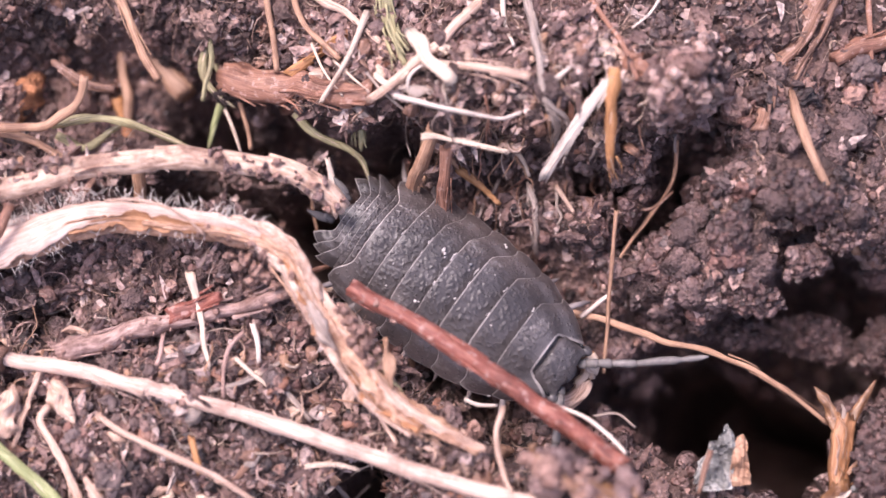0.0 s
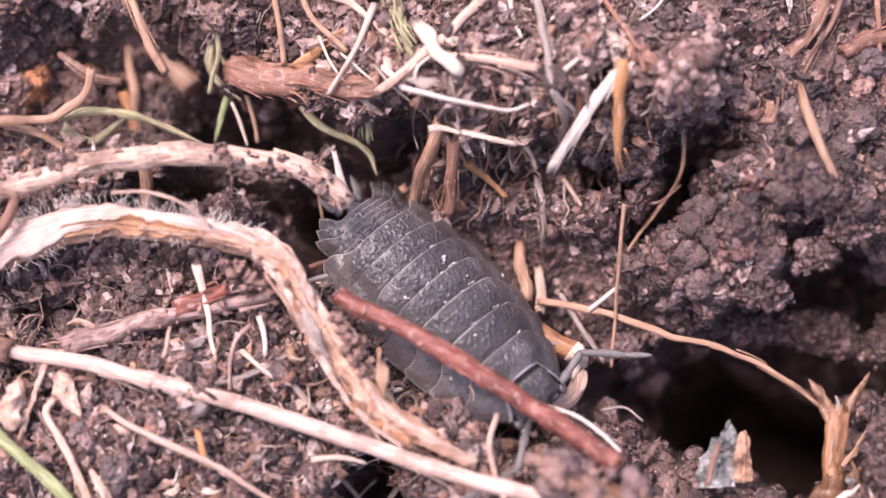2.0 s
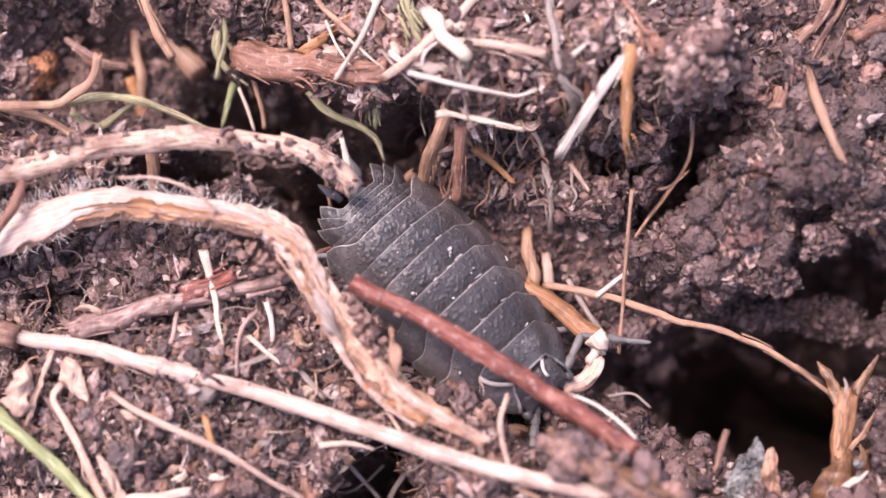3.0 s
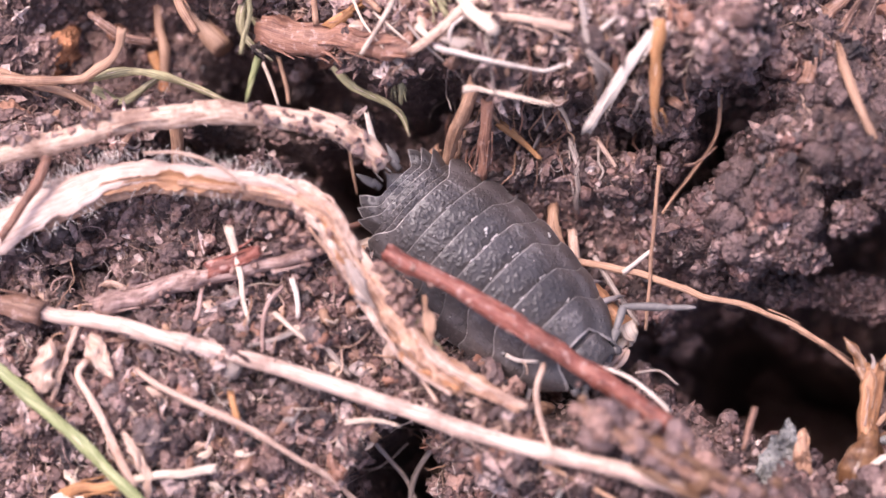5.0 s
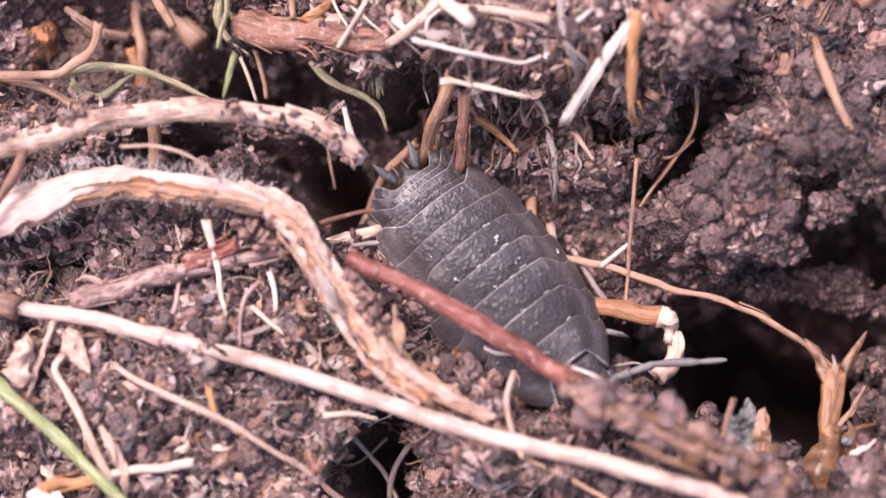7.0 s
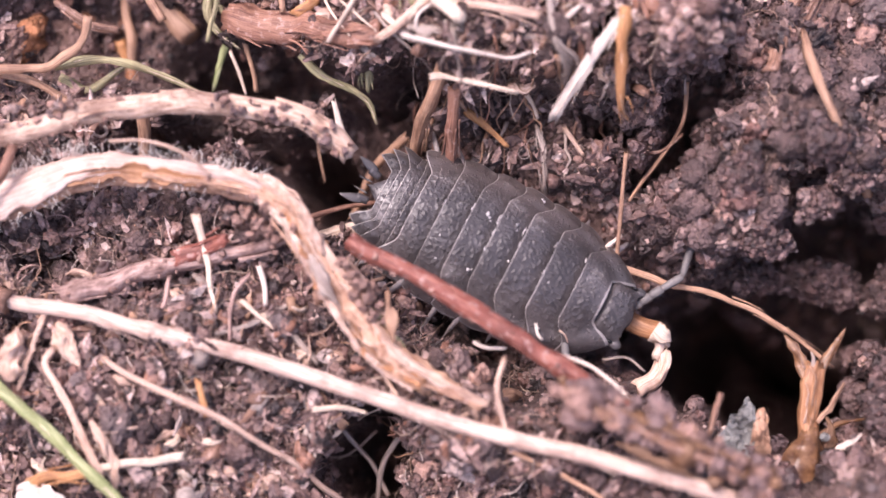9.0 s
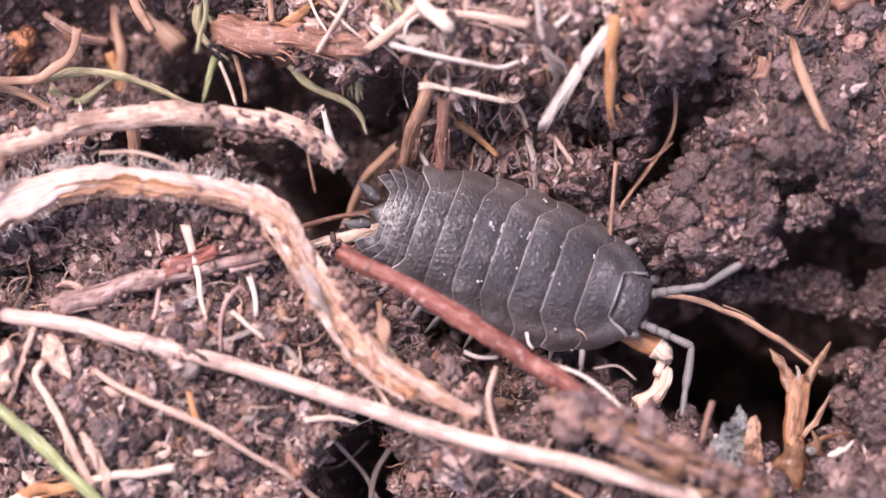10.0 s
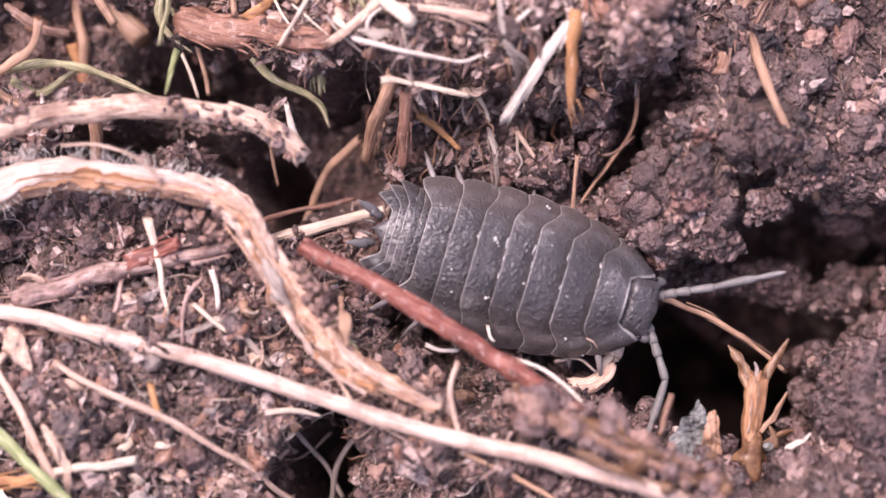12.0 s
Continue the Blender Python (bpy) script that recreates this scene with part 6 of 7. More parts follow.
def half_width(x):
    """Half width of the back where its margin lies at x."""
    return np.interp(x, (-7.5, -7.2, -6.9, -6.5, -6.1, -5.3, -4.4, -3.5, -1.8, -0.3, 1.2, 2.7, 3.6, 4.4, 5.1, 5.7, 6.2, 6.5, 6.8),
                     (1.1, 1.6, 2.0, 2.38, 2.68, 3.08, 3.36, 3.54, 3.7, 3.74, 3.68, 3.48, 3.28, 3.0, 2.68, 2.34, 1.98, 1.72, 1.4))


def plate(front, back, sweep, pointed, first, seed, narrow=False):
    """One overlapping back plate with a pale hind edge, its glint in the colour, real thickness and warts."""
    nu, nv = (181, 35) if not pointed else (121, 17)
    q = np.linspace(-1, 1, nu)[None, :]
    t = np.linspace(0, 1, nv)[:, None]
    aq = np.abs(q)
    ramp_up = np.clip((aq - 0.58) / 0.34, 0, 1)
    ramp_up = ramp_up * ramp_up * (3 - 2 * ramp_up)
    hook = -(0.34 if pointed else 0.16) * np.clip((aq - 0.8) / 0.2, 0, 1) ** 1.7
    wrap = np.clip((aq - 0.6) / 0.38, 0, 1)
    xf = front + (0.8 * sweep * ramp_up if not first else 1.22 * (3 * wrap ** 2 - 2 * wrap ** 3) - 0.1 * np.clip((aq - 0.94) / 0.06, 0, 1) ** 2) + 0 * t
    xb = back + sweep * ramp_up + hook
    x = xf + (xb - xf) * t
    w = (0.8 if narrow else 1.0) * half_width(x[:, -1:])
    if pointed:
        w = w + 0.16 * t ** 2 - 0.62 * (1 - t) ** 1.3
    else:
        w = w + 0.07 * np.sin(np.pi * t ** 1.6) - 0.1 * (1 - t) ** 3 - 0.11 * t ** 9
    y = q * w
    margin = -0.52 + 0.48 * np.clip((-x[:, -1:] - 4.6) / 2.2, 0, 1) + 0.3 * np.clip((x[:, -1:] - 4.2) / 2.0, 0, 1)
    z = margin + (crown(front + (back - front) * t) - margin) * (1 - aq ** 2.3)
    lift = (0.0 if first else 0.25 if pointed else 0.55) * (1 - 0.85 * aq ** 6)
    z = z - lift * (1 - t) ** 1.4 + 0.05 * np.sin(np.pi * np.clip(t * 1.15, 0, 1)) * (1 - aq ** 6) + (0.06 if pointed else 0.1) * t ** 3
    z = z + 0.09 * np.exp(-((aq - 0.86) / 0.09) ** 2) - 0.07 * np.exp(-((aq - 0.72) / 0.07) ** 2) + ((0.1 * (1 - t) * aq ** 3 + 0.1 * (1 - t) ** 5) if first else 0)
    band = np.clip((t - 0.2) / 0.2, 0, 1) * np.clip((0.95 - t) / 0.08, 0, 1) * np.clip((0.84 - aq) / 0.22, 0.12, 1)
    warts = np.maximum(vnoise(y * 9.2 + seed * 3.1, x * 9.2, seed) - 0.08, 0) + 0.55 * np.maximum(vnoise(y * 15 + seed, x * 15, seed + 50) - 0.1, 0)
    z = z + (0.05 if pointed else 0.085) * band * warts + 0.03 * vnoise(y * 1.6 + seed, x * 2.2, seed + 70)
    top = np.stack([x + 0 * z, y + 0 * z, z + 0 * x], -1)
    low = top.copy()
    low[..., 2] -= 0.07
    low[-1, :, 0] += 0.04
    verts = np.vstack([top.reshape(-1, 3), low.reshape(-1, 3)])
    faces, slots = [], []
    off = nu * nv
    for i in range(nv - 1):
        for j in range(nu - 1):
            a = i * nu + j
            faces.append((a, a + nu, a + nu + 1, a + 1))
            slots.append(1 if i == nv - 2 or (first and i <= 1) or (i > nv // 4 and j in (0, nu - 2)) else 0)
            faces.append((a + off, a + 1 + off, a + nu + 1 + off, a + nu + off))
            slots.append(0)
    for j in range(nu - 1):
        a = (nv - 1) * nu + j
        faces.append((a, a + off, a + off + 1, a + 1))
        slots.append(1)
        faces.append((j, j + 1, j + 1 + off, j + off))
        slots.append(0)
    for i in range(nv - 1):
        for j in (0, nu - 1):
            a = i * nu + j
            quad = (a, a + off, a + nu + off, a + nu)
            faces.append(quad if j == 0 else quad[::-1])
            slots.append(1)
    # thin the pale strip on the hind edge
    grid = verts[:off].reshape(nv, nu, 3)
    grid[-2] = grid[-1] + (grid[-2] - grid[-1]) * (0.7 if pointed else 0.85)
    if first:
        grid[1] = grid[0] + (grid[1] - grid[0]) * 0.6
    verts[:off] = grid.reshape(-1, 3)
    return verts, faces, slots


def limb(points, radii, seed=1, sides=8):
    return tube(points, radii[0], sides=sides, wob=0.04, seed=seed, prof=radii, step=0.12)


def build_louse():
    louse = new("woodlouse")
    louse.empty_display_size = 0.003
    tagged(louse, "slate-grey woodlouse with overlapping warty plates, crawling in the soil", "woodlouse")
    for k, p in enumerate(PLATES):
        v, f, s = plate(*p, False, k == 0, k + 1)
        link("back_plate", v, f, [SHELL, RIM], parent=louse, slots=s)
    for k, p in enumerate(TAIL):
        v, f, s = plate(*p, k > 1, False, k + 21, k < 2)
        link("tail_plate", v, f, [SHELL, RIM], parent=louse, slots=s)
    # telson: a triangle drawn out to a point
    bm = bmesh.new()
    bmesh.ops.create_icosphere(bm, subdivisions=3, radius=1.0)
    v = np.array([p.co[:] for p in bm.verts])
    fs = [tuple(p.index for p in q.verts) for q in bm.faces]
    bm.free()
    t = v.copy()
    taper = np.clip(0.5 + 0.62 * t[:, 0], 0.07, 1.1) ** 1.1
    link("telson", np.stack([-6.6 + 0.66 * t[:, 0], 0.95 * t[:, 1] * taper, 0.26 + 0.2 * t[:, 2] + 0.2 * t[:, 0]], 1), fs, SHELL, parent=louse)
    for side in (1, -1):
        uro = link("uropod", *limb([(-6.8, side * 0.65, -0.15), (-7.35, side * 0.75, 0.0)], (0.2, 0.24), 5)[:2], BLADE, parent=louse)
        a, b = np.array((-7.05, side * 0.78, 0.05)), np.array((-8.1, side * 1.05, 0.25))
        vv, ff, uu = tube([a, a + (b - a) * 0.35, a + (b - a) * 0.7, b], 0.2, flat=0.35, sides=10, wob=0.02, prof=(0.17, 0.25, 0.19, 0.03), step=0.12)
        link("exopod", vv, ff, [BLADE], parent=uro, uvs=uu, label="pointed tail blade")
        vv, ff, uu = tube([(-7.0, side * 0.3, -0.25), (-7.7, side * 0.28, -0.25)], 0.07, 0.03, sides=7)
        link("endopod", vv, ff, [LIMB], parent=uro, uvs=uu)
    # head: a broad warty shield nested in the first plate, eyes on its flanks
    nu, nv = 61, 25
    q, u = np.meshgrid(np.linspace(-1, 1, nu), np.linspace(0, 1, nv))
    aq = np.abs(q)
    brow = 6.82 + 0.2 * np.exp(-((aq - 0.88) / 0.12) ** 2) + 0.16 * np.exp(-(q / 0.34) ** 2) - 0.12 * np.maximum(aq - 0.9, 0) * 10 * 0.3
    hx = 5.3 + (brow - 5.3) * u
    hy = q * (1.57 - 0.03 * u)
    hz = -0.12 + (crown(hx) - 0.1) * (1 - aq ** 4) - 0.3 * u ** 4 * (1 - aq ** 4)
    rough = np.maximum(vnoise(hy * 9.2, hx * 9.2, 41) - 0.05, 0) + 0.5 * np.maximum(vnoise(hy * 15, hx * 15, 42), 0)
    hz = hz + 0.1 * rough * np.clip((0.97 - aq) / 0.2, 0, 1) * np.clip((0.95 - u) / 0.1, 0, 1)
    hz = hz + 0.12 * np.clip((hx - 5.5) / 0.25, 0, 1) * (1 - aq ** 6) - 0.2 * np.exp(-((hx - 5.42) / 0.1) ** 2)
    top = np.stack([hx, hy, hz], -1).reshape(-1, 3)
    low = np.stack([hx * 0.985, hy * 0.94, -0.75 + 0.25 * u], -1).reshape(-1, 3)
    off = nu * nv
    hf = []
    for i in range(nv - 1):
        for j in range(nu - 1):
            k = i * nu + j
            hf += [(k, k + 1, k + nu + 1, k + nu), (k + off, k + nu + off, k + nu + 1 + off, k + 1 + off)]
    ring = list(range(nu)) + [i * nu + nu - 1 for i in range(1, nv)] + list(range(off - 2, off - nu - 1, -1)) + [i * nu for i in range(nv - 2, 0, -1)]
    hf += [(k, k + off, m + off, m) for k, m in zip(ring, ring[1:] + ring[:1])]
    head = link("head", np.vstack([top, low]), hf, SHELL, parent=louse)
    for side in (1, -1):
        link("side_lobe", np.stack([6.82 + 0.3 * v[:, 0], side * 1.4 + 0.24 * v[:, 1], 0.16 + 0.2 * v[:, 2]], 1), fs, SHELL, parent=head)
        link("eye", np.stack([6.5 + 0.18 * v[:, 0], side * 1.42 + 0.09 * v[:, 1], 0.3 + 0.18 * v[:, 2]], 1), fs, EYE, parent=head, label="black eye")
    link("front_lobe", np.stack([6.86 + 0.2 * v[:, 0], 0.46 * v[:, 1], 0.05 + 0.16 * v[:, 2]], 1), fs, SHELL, parent=head)
    # belly
    link("belly", np.stack([-0.2 + 5.9 * v[:, 0], 2.35 * v[:, 1], -0.5 + 0.55 * v[:, 2]], 1), fs, LIMB, parent=louse, label="pale grey underside")
    limbs = {}
    for side, tag in ((1, "left"), (-1, "right")):
        base = (6.85, side * 0.72, -0.1)
        ant = new("antenna")
        ant.parent = louse
        ant.matrix_basis = Matrix.Translation(Vector(base) * MM)
        tagged(ant, "jointed grey antenna")
        for a, b, r in (((0, 0, 0), (0.38, 0, 0.05), 0.27), ((0.36, 0, 0.05), (0.95, 0, 0.12), 0.25), ((0.93, 0, 0.12), (1.6, 0, 0.12), 0.25), ((1.58, 0, 0.12), (2.75, 0, 0.1), 0.22)):
            vv, ff, uu = limb([a, ((a[0] + b[0]) / 2, 0, (a[2] + b[2]) / 2), b], (r * 0.76, r * 0.86, r * 0.95, r, r * 0.86), 7)
            link("antenna_joint", vv, ff, LIMB, parent=ant, uvs=uu)
        flag = link("flagellum", *(lambda q: (q[0], q[1]))(limb([(0, 0, 0), (0.75, 0, 0.03), (1.5, 0, 0.02), (2.2, 0, 0), (2.9, 0, 0.1), (3.4, 0, 0.22)], (0.15, 0.17, 0.19, 0.2, 0.21, 0.22, 0.21, 0.12, 0.16, 0.15, 0.13, 0.05), 9)), LIMB, parent=ant)
        flag.matrix_basis = Matrix.Translation(Vector((2.74, 0, 0.1)) * MM)
        limbs[tag] = (ant, flag, base)
    legs = []
    for k in range(7):
        for side in (1, -1):
            x0 = 4.6 - 1.5 * k
            lean = 0.75 - 0.36 * k
            leg = new("leg")
            leg.parent = louse
            at = (x0, side * 1.7, -0.55)
            leg.matrix_basis = Matrix.Translation(Vector(at) * MM)
            far = 1.0 if k < 3 else 1.1 if side > 0 else 1.35
            a, b, c, d = (0, 0, 0), (lean * 0.4, side * 1.0 * far, 0.12), (lean * 0.95, side * 1.75 * far, -0.3), (lean * 1.25, side * 2.2 * far, -1.0)
            for name, p, r in (("thigh", (a, ((a[0] + b[0]) / 2, (a[1] + b[1]) / 2, 0.2), b), (0.17, 0.2, 0.16)), ("shin", (b, ((b[0] + c[0]) / 2, (b[1] + c[1]) / 2, 0.0), c), (0.16, 0.15, 0.12)),
                               ("foot", (c, ((c[0] + d[0]) / 2, (c[1] + d[1]) / 2, -0.7), d), (0.12, 0.09, 0.03))):
                vv, ff, uu = limb(p, r, k + 3, 7)
                link(name, vv, ff, LEG, parent=leg, uvs=uu)
            legs.append((leg, at, k, side))
    # dust and sand specks that ride on its back
    rng = np.random.RandomState(77)
    sv, sf = pebble_shape(2)
    for x, y, r in ((-1.0, -1.73, 0.085), (-0.85, -1.66, 0.05), (0.64, 3.3, 0.1), (0.75, 3.25, 0.07), (-1.35, 1.02, 0.1), (-1.2, 0.9, 0.06), (-1.1, 0.75, 0.05), (-0.7, 0.8, 0.05), (0.1, 1.2, 0.06), (-2.9, -0.9, 0.05), (-2.6, -1.9, 0.045), (3.2, -2.5, 0.07), (3.3, -3.1, 0.09),
                    (4.3, -3.0, 0.06), (0.2, 0.9, 0.05), (1.3, 1.5, 0.045), (2.6, -0.6, 0.05), (-1.9, 2.1, 0.05), (0.5, -0.6, 0.045)):
        q = min(abs(y) / half_width(x), 1.0)
        z = -0.62 + (crown(x) + 0.62) * (1 - q ** 2.3) + 0.04
        shape = sv * (1 + rng.uniform(-0.3, 0.3, (len(sv), 1))) * r * rng.uniform(0.7, 1.3, 3)
        link("speck", shape + np.array((x, y, z)), sf.tolist(), SPECK, parent=louse, label="white dust speck")
    # highlights on the hind edges of the plates, laid on as thin whitish strips
    for x, y, long in ((3.72, 1.25, 0.3), (2.12, 1.2, 0.42), (0.55, 1.05, 0.5), (0.6, 0.35, 0.3), (-0.78, 1.0, 0.55), (-0.72, 0.3, 0.3), (-2.15, 1.0, 0.4), (-2.12, 0.2, 0.3), (-3.45, 0.6, 0.35), (2.15, -0.3, 0.25), (-0.75, -0.6, 0.25)):
        ys = y + np.linspace(-0.5, 0.5, 4) * long
        q = np.abs(ys) / half_width(x)
        zs = -0.52 + (crown(x) + 0.52) * (1 - q ** 2.3) + 0.1
        pts = np.stack([x + rng.normal(0, 0.02, 4), ys, zs], 1)
        vv, ff, uu = tube(pts, 0.05, 0.02, 0.4, 6, 0.25, (), int(rng.randint(1, 900)), 0, 0, 0.1, prof=(0.01, 0.032, 0.026, 0.034, 0.008))
        link("pale_glint", vv, ff, SPECK, parent=louse, uvs=uu, label="whitish highlight streak")
    vv, ff, uu = tube([(4.1, -2.2, 0.95), (4.45, -2.25, 0.95), (4.75, -2.5, 0.85)], 0.06, 0.04, sides=6, wob=0.2)
    link("straw_speck", vv, ff, PALE, parent=louse, uvs=uu, label="tiny stuck straw shred")
    return louse, limbs, legs


woodlouse, antennae, legs = build_louse()


# ---- what moves: the woodlouse, and the litter that it pushes about ----
def on_slope(x, y, z, turn=0.0, pitch=0.0, roll=0.0):
    m = Matrix.Translation(Vector((x, y, z)) * MM) @ Matrix.Rotation(radians(turn), 4, "Z") @ Matrix.Rotation(radians(pitch), 4, "Y") @ Matrix.Rotation(radians(roll), 4, "X")
    return SLOPE @ m


def pushed(thing, hub, rows):
    """Rows: seconds, shift right and up the slope, turn about the hub, millimetres and degrees."""
    home = SLOPE.inverted() @ thing.matrix_basis
    keys = []
    for t, dx, dy, turn in rows:
        m = Matrix.Translation(Vector((hub[0] + dx, hub[1] + dy, 0)) * MM) @ Matrix.Rotation(radians(turn), 4, "Z") @ Matrix.Translation(Vector((-hub[0], -hub[1], 0)) * MM)
        keys.append((t, SLOPE @ m @ home))
    walk(thing, keys)


def motions():
    body = [
        (0, 0.04, 0.36, -0.46, -35.4, -7.3, -11.2),
        (0.5, -0.24, 0.68, -0.36, -41.2, -5.2, -12.3),
        (1, -0.50, 0.38, -0.45, -42.7, -6.7, -16.3),
        (1.5, -0.81, 0.04, -0.62, -43.3, -11.8, -21.3),
        (2, -0.82, -0.61, -0.62, -45.9, -14.1, -22.7),
        (2.5, -1.04, -0.84, -0.62, -51.6, -12.1, -23.1),
        (3, -0.91, -0.71, -0.60, -45.6, -4.3, -18.0),
        (5, -0.12, -0.90, -0.62, -42.7, -10.3, -11.7),
        (5.5, 0.07, -1.22, -0.62, -43.1, -10.4, -12.2),
        (6, 0.66, -1.54, -0.62, -48.4, -9.5, -9.2),
        (6.5, 1.09, -1.66, -0.62, -51.2, -10.3, -12.5),
        (7, 1.12, -1.61, -0.62, -50.4, -9.8, -12.0),
        (8.8, 1.83, -0.37, -0.60, -29.0, -1.2, -14.2),
        (9, 1.86, -0.55, -0.60, -27.0, -1.3, -12.9),
        (9.5, 2.79, -0.37, -0.60, -21.7, 1.1, -11.6),
        (10, 2.72, -0.39, -0.60, -19.7, -2.0, -9.4),
        (10.5, 2.81, -0.44, -0.60, -14.6, 1.4, -1.8),
        (11, 3.35, -0.03, -0.57, -9.4, 0.1, 1.0),
        (11.5, 4.13, 0.05, -0.35, -8.9, -0.8, 5.1),
        (12, 4.83, -1.18, 0.00, -16.3, -1.0, -3.0),
    ]
    heading = lambda t: float(np.interp(t, [r[0] for r in body], [r[4] for r in body]))
    walk(woodlouse, [(t, on_slope(x, y, z, a, p, r)) for t, x, y, z, a, p, r in body])

    # antennae: seconds, heading on the slope of the shaft, heading of the whip
    left = [(0, 0, 5), (0.2, -10, -12), (0.4, 11, -5), (0.6, 27, -34), (0.8, 39, -24), (1, 47, -20), (1.2, 35, 0), (1.5, 31, -50), (1.6, 47, -40), (2, 60, 0), (2.2, 45, 10), (2.5, 42, 32), (2.6, 42, 16), (3, 66, -5), (3.2, 65, -20),
            (4.8, 83, 70), (5, 74, 0), (5.2, 46, -30), (5.5, 10, -20), (6, -45, -70), (6.5, -40, -60), (7, 20, 3), (7.2, 28, -40), (8.8, 28, 53), (9, 32, 72), (9.2, 11, 8), (9.4, 29, 22), (9.6, 0, 5), (9.8, 14, 32), (10, 6, 30),
            (10.2, 25, 40), (10.4, 30, 67), (10.6, 29, 59), (10.8, 33, 60), (11, 40, 55), (11.2, 30, 20), (11.4, 23, 20), (11.6, 16, 25), (11.8, -5, -8), (12, 9, 12)]
    right = [(0, -95, -120), (1.5, -100, -150), (2.5, -105, -140), (5, -95, -110), (7, -110, -150), (8, -150, -130), (8.8, -178, -100), (9, -176, -90), (9.2, -120, -120), (9.3, -75, -110), (9.4, -28, -97), (9.6, -45, -88), (9.8, -15, -92),
             (10, -25, -100), (10.2, -45, -80), (10.4, -37, -42), (10.6, -62, -84), (10.8, -41, -77), (11, -31, -32), (11.2, -35, -76), (11.4, -52, -63), (11.6, -70, -104), (11.8, -62, -115), (12, -73, -109)]
    raised = lambda t: float(np.interp(t, (4.5, 4.8, 5, 5.5, 6.5, 7, 9.4, 9.6, 9.8, 10, 10.2, 10.4, 10.6, 10.8, 11, 11.2, 11.6, 11.8, 12), (-6, -25, -6, 55, 50, -10, -6, -40, -18, -20, -40, -28, -36, -44, -46, -38, -36, -10, -8)))
    for rows, (ant, flag, base), tilt in ((left, antennae["left"], raised), (right, antennae["right"], lambda t: -4)):
        walk(ant, [(t, Matrix.Translation(Vector(base) * MM) @ pose(0, 0, 0, 0, tilt(t), a - heading(t))) for t, a, b in rows])
        walk(flag, [(t, Matrix.Translation(Vector((2.74, 0, 0.1)) * MM) @ pose(0, 0, 0, 0, min(0, (tilt(t) + 30) * 3), b - a)) for t, a, b in rows])
    for leg, at, k, side in legs:
        rows = [(t, Matrix.Translation(Vector(at) * MM) @ pose(0, 0, 0, 0, 0, side * (0 if t < 0.4 else 11 * math.sin(4.2 * t + 1.9 * k + (0 if side > 0 else 3.1)))))
                for t in np.arange(0, 12.01, 0.5)]
        walk(leg, rows)

    leaf_rows = [(0, 0.22, 0.55, 0.2), (0.5, 0.16, 0.55, 0), (1, 0.14, 0.47, -0.1), (1.5, -0.1, 0.27, -0.4), (2, -0.4, -0.2, -0.9), (2.5, -0.46, -0.38, -0.8), (3, -0.17, 0.04, -0.2), (5, 0.14, 0.35, 1.0),
                 (5.5, -0.02, 0.01, 0.5), (6, -0.16, -0.19, 0.2), (6.5, -0.28, -0.45, 0), (7, -0.22, -0.36, 0.1), (9, -0.05, 0, 0), (10, 0, 0, 0), (12, 0, -0.04, 0)]
    pushed(woolly_leaf, (-6.26, -2.62), leaf_rows)
    pushed(leaf_straw, (-6.26, -2.62), leaf_rows)
    pushed(bent_straw, (3.0, -6.5), [(0, 0.33, 0.41, 0), (1, 0.16, 0.36, 0), (1.5, -0.13, 0.19, 0), (2, -0.3, -0.26, 0), (2.5, -0.32, -0.34, 0), (3, -0.16, 0, 0), (5, 0.23, 0.33, 0), (5.5, 0.14, 0, 0),
                                     (6, 0, -0.21, 0), (6.5, -0.2, -0.47, 0), (7, -0.12, -0.37, 0), (9, -0.04, 0, 0), (12, 0, -0.06, 0)])
    red_rows = [(0, 0.31, 0.44, -1.5), (0.5, 0.23, 0.41, -1.2), (1, 0.15, 0.26, -0.5), (1.5, -0.17, 0.33, -0.2), (2, -0.46, -0.09, 0.7), (2.5, -0.55, -0.22, 0.7), (3, -0.1, -0.13, 0.8), (5, 0.17, 0.11, 0.2),
                (5.5, -0.13, -0.16, 0.5), (6, -0.4, -0.26, 1.4), (6.5, -0.5, -0.42, 1.6), (7, -0.44, -0.33, 1.4), (9, -0.03, 0.02, 0), (10, 0, 0, 0), (12, 0.01, -0.04, 0)]
    pushed(red_stem, (0.14, -2.94), red_rows)
    pushed(rim_fibre, (0.14, -2.94), red_rows)
    pushed(brown_shred, (7.71, -8.02), [(0, -1.02, -0.45, -3), (1, -1.03, -0.46, -2.6), (2, -1.07, -0.82, -2.4), (2.5, -1.1, -0.86, -2), (3, -0.88, -0.68, -3), (5, -0.74, -0.32, -3.4), (5.5, -0.82, -0.47, -2.8), (6, -0.9, -0.6, -1.6),
                                        (6.5, -0.61, -0.23, 0.2), (7, -0.08, 0.38, 0.5), (9, -0.02, 0.13, 0.3), (9.5, -0.04, 0.05, 0.2), (12, 0.06, -0.08, 0)])
    pushed(seed_husk, (15.91, -5.82), [(0, 2.26, 0.65, 0), (1, 2.26, 0.58, 0), (1.5, 2.11, 0.65, 0), (2, 1.57, 0.73, 0), (2.5, 1.4, 0.78, 0), (3, 1.58, 0.9, 0), (5, 1.5, 0.97, 0), (5.5, 1.03, 0.96, 0), (6, 0.79, 1.0, 0),
                                       (6.5, 0.4, 0.55, 0), (7, 0.7, 0.51, 0), (9, 0.32, 0.41, 0), (9.5, 0.09, 0.26, 0), (10, 0.04, 0.11, 0), (12, 0.02, -0.05, 0)])
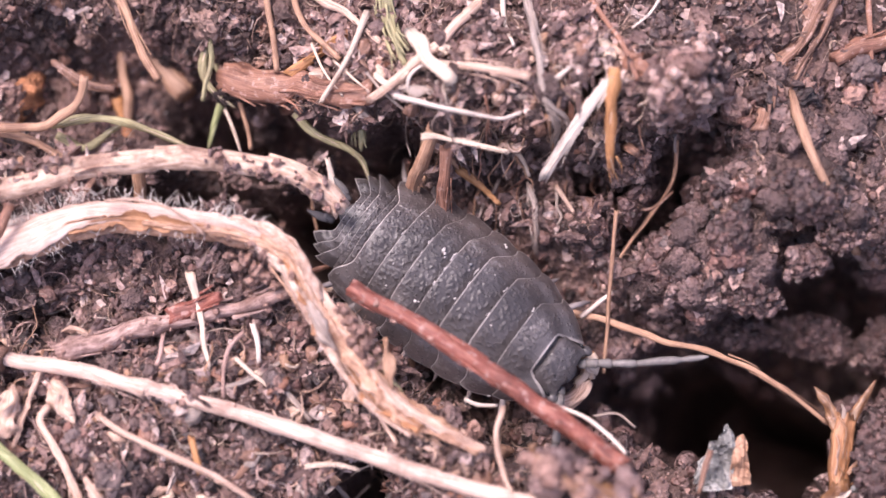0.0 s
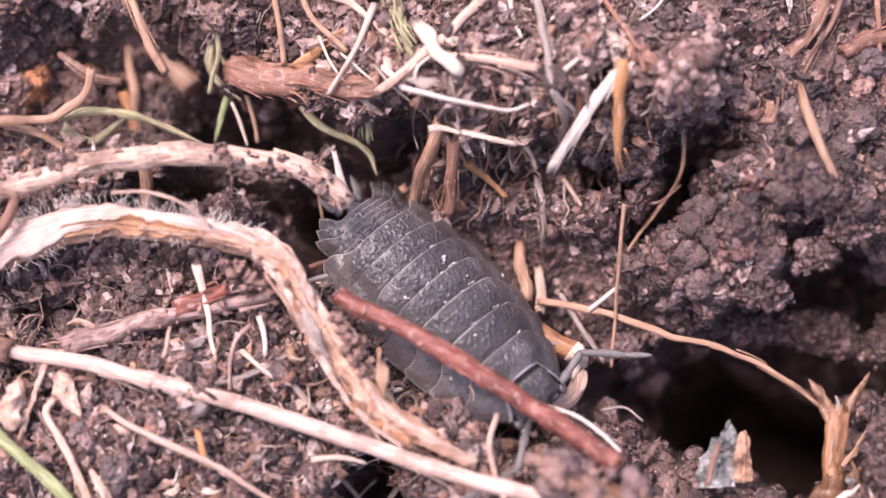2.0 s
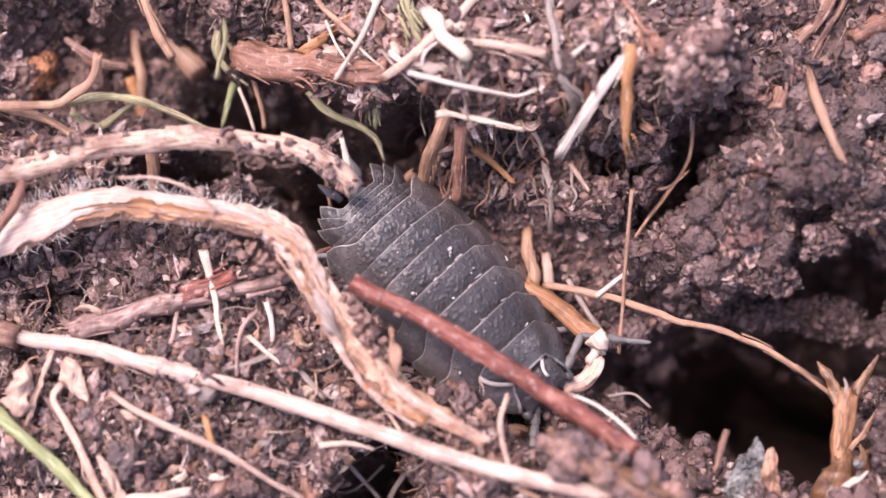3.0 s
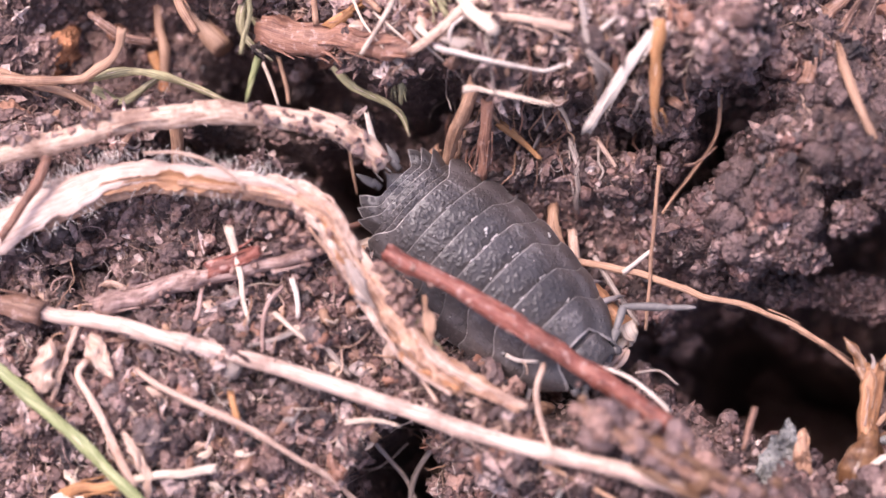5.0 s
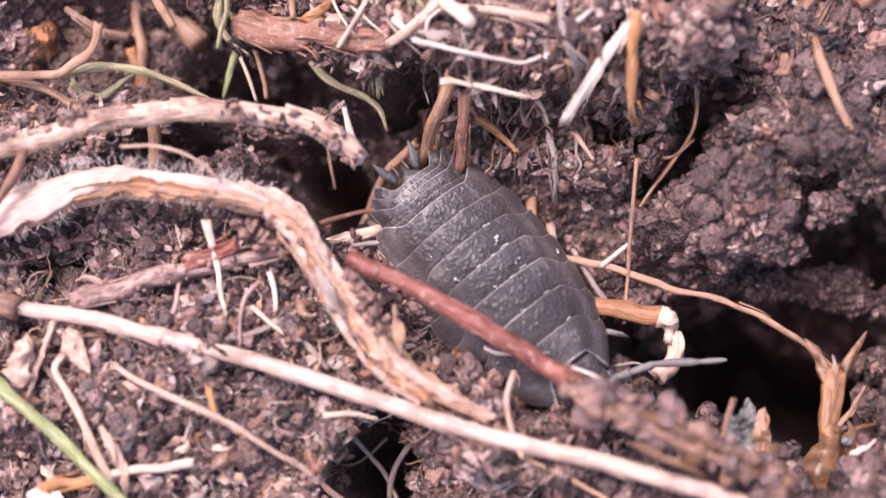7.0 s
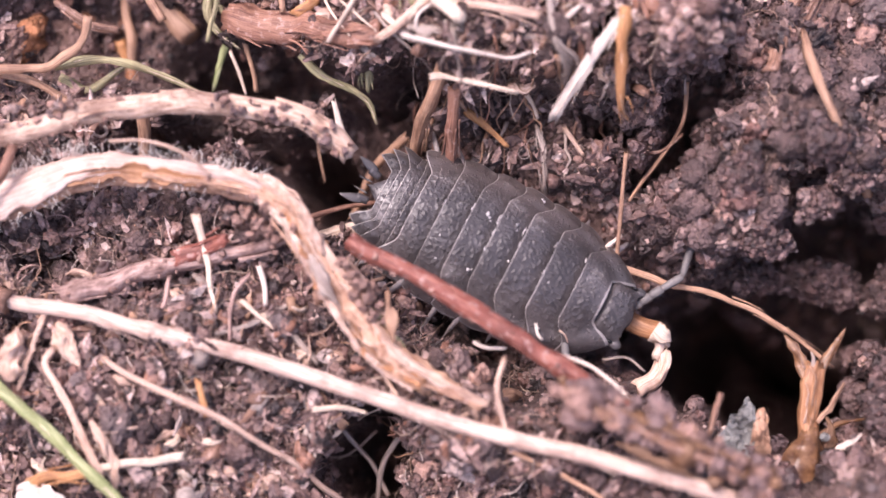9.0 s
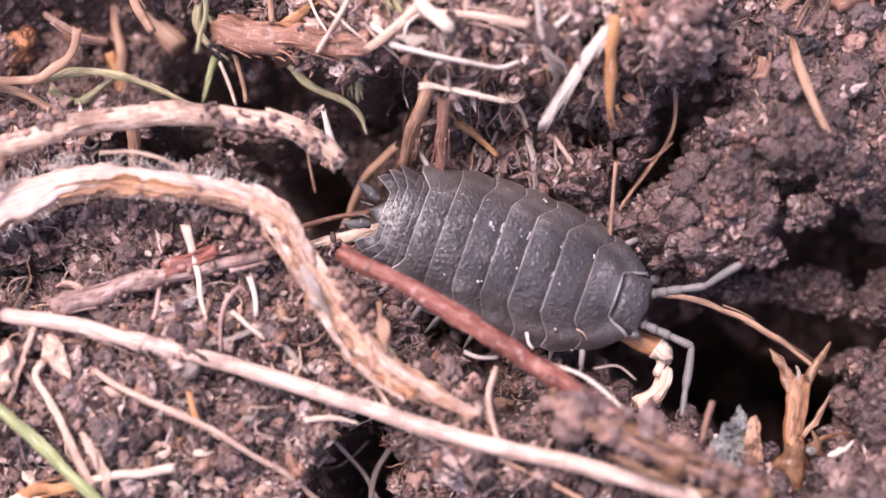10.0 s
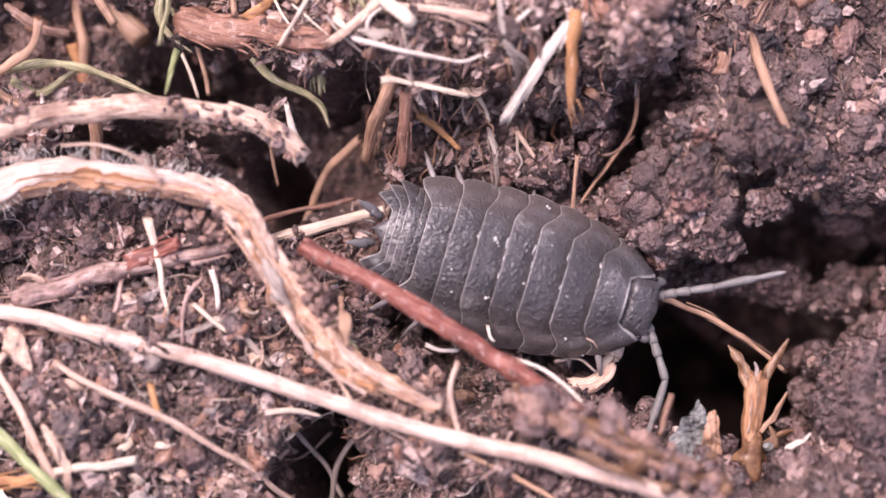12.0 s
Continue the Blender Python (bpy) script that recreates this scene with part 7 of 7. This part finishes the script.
    pushed(mineral_flake, (13.99, -7.75), [(0, -0.51, 1.43, 0), (1, -0.57, 1.46, 0), (1.5, -0.85, 1.55, 0), (2, -0.8, 1.3, 0), (2.5, -0.17, 0.15, 0), (3, 0.13, -0.11, 0), (5, 0.29, -0.28, 0), (5.5, -0.17, 0.02, 0), (6, -0.37, 0.13, 0),
                                           (6.5, -0.8, 0.41, 0), (7, -0.59, 0.26, 0), (9, -0.03, 0.03, 0), (12, 0, -0.08, 0)])
    pushed(tan_stalk, (13.82, -3.2), [(0, 0.31, -0.02, 0), (1.5, 0.36, -0.1, 0), (2, 0.29, -0.08, 0), (2.5, 0.03, 0.01, 0), (3, 0.19, 0.01, 0), (5, 0.13, 0.06, 0), (6, -0.02, 0.06, 0), (6.5, -0.25, 0.02, 0), (7, -0.23, 0.03, 0), (9, 0.02, 0.03, 0),
                                      (10.5, 0, 0, 0), (11, 0.1, 0, 0), (11.5, 0.19, -0.05, 0), (12, 0.2, -0.2, 0)])
    pushed(bark_twig, (-16.61, 5.58), [(0, -0.04, 0.18, -0.3), (1, -0.08, 0.18, -0.3), (1.5, -0.12, 0.12, -0.2), (2, -0.15, -0.04, 0.3), (2.5, -0.16, -0.12, 0.5), (3, -0.14, 0.04, 0.1), (5, -0.02, 0.06, 0), (6, -0.03, -0.11, 0.2), (6.5, -0.05, -0.16, 0.4),
                                       (7, -0.04, -0.13, 0.3), (9, -0.03, -0.02, 0), (12, 0.02, -0.04, 0)])
    pushed(torn_straw, (9.5, -5.0), [(0, -3.2, 1.8, -30), (1, -3.5, 1.8, -30), (1.5, -3.7, 1.95, -25), (2, -4.1, 1.85, -10), (2.5, -3.1, 1.75, -6), (3, -3.5, 1.9, -20), (5, -3.4, 1.3, -30), (5.5, -2.9, 0.4, -18), (6, -2.0, 0.9, 2), (6.5, -0.3, 1.4, 9),
                                     (7, -0.4, 1.4, 9), (9, -0.2, 0.4, -6), (9.5, -0.2, 0.2, -8), (10, 0.3, 0, -8), (10.5, 0.2, 0, -4), (11, 0, 0, 0), (11.5, -0.1, 0, -2), (12, -0.15, 0, -30)])


motions()
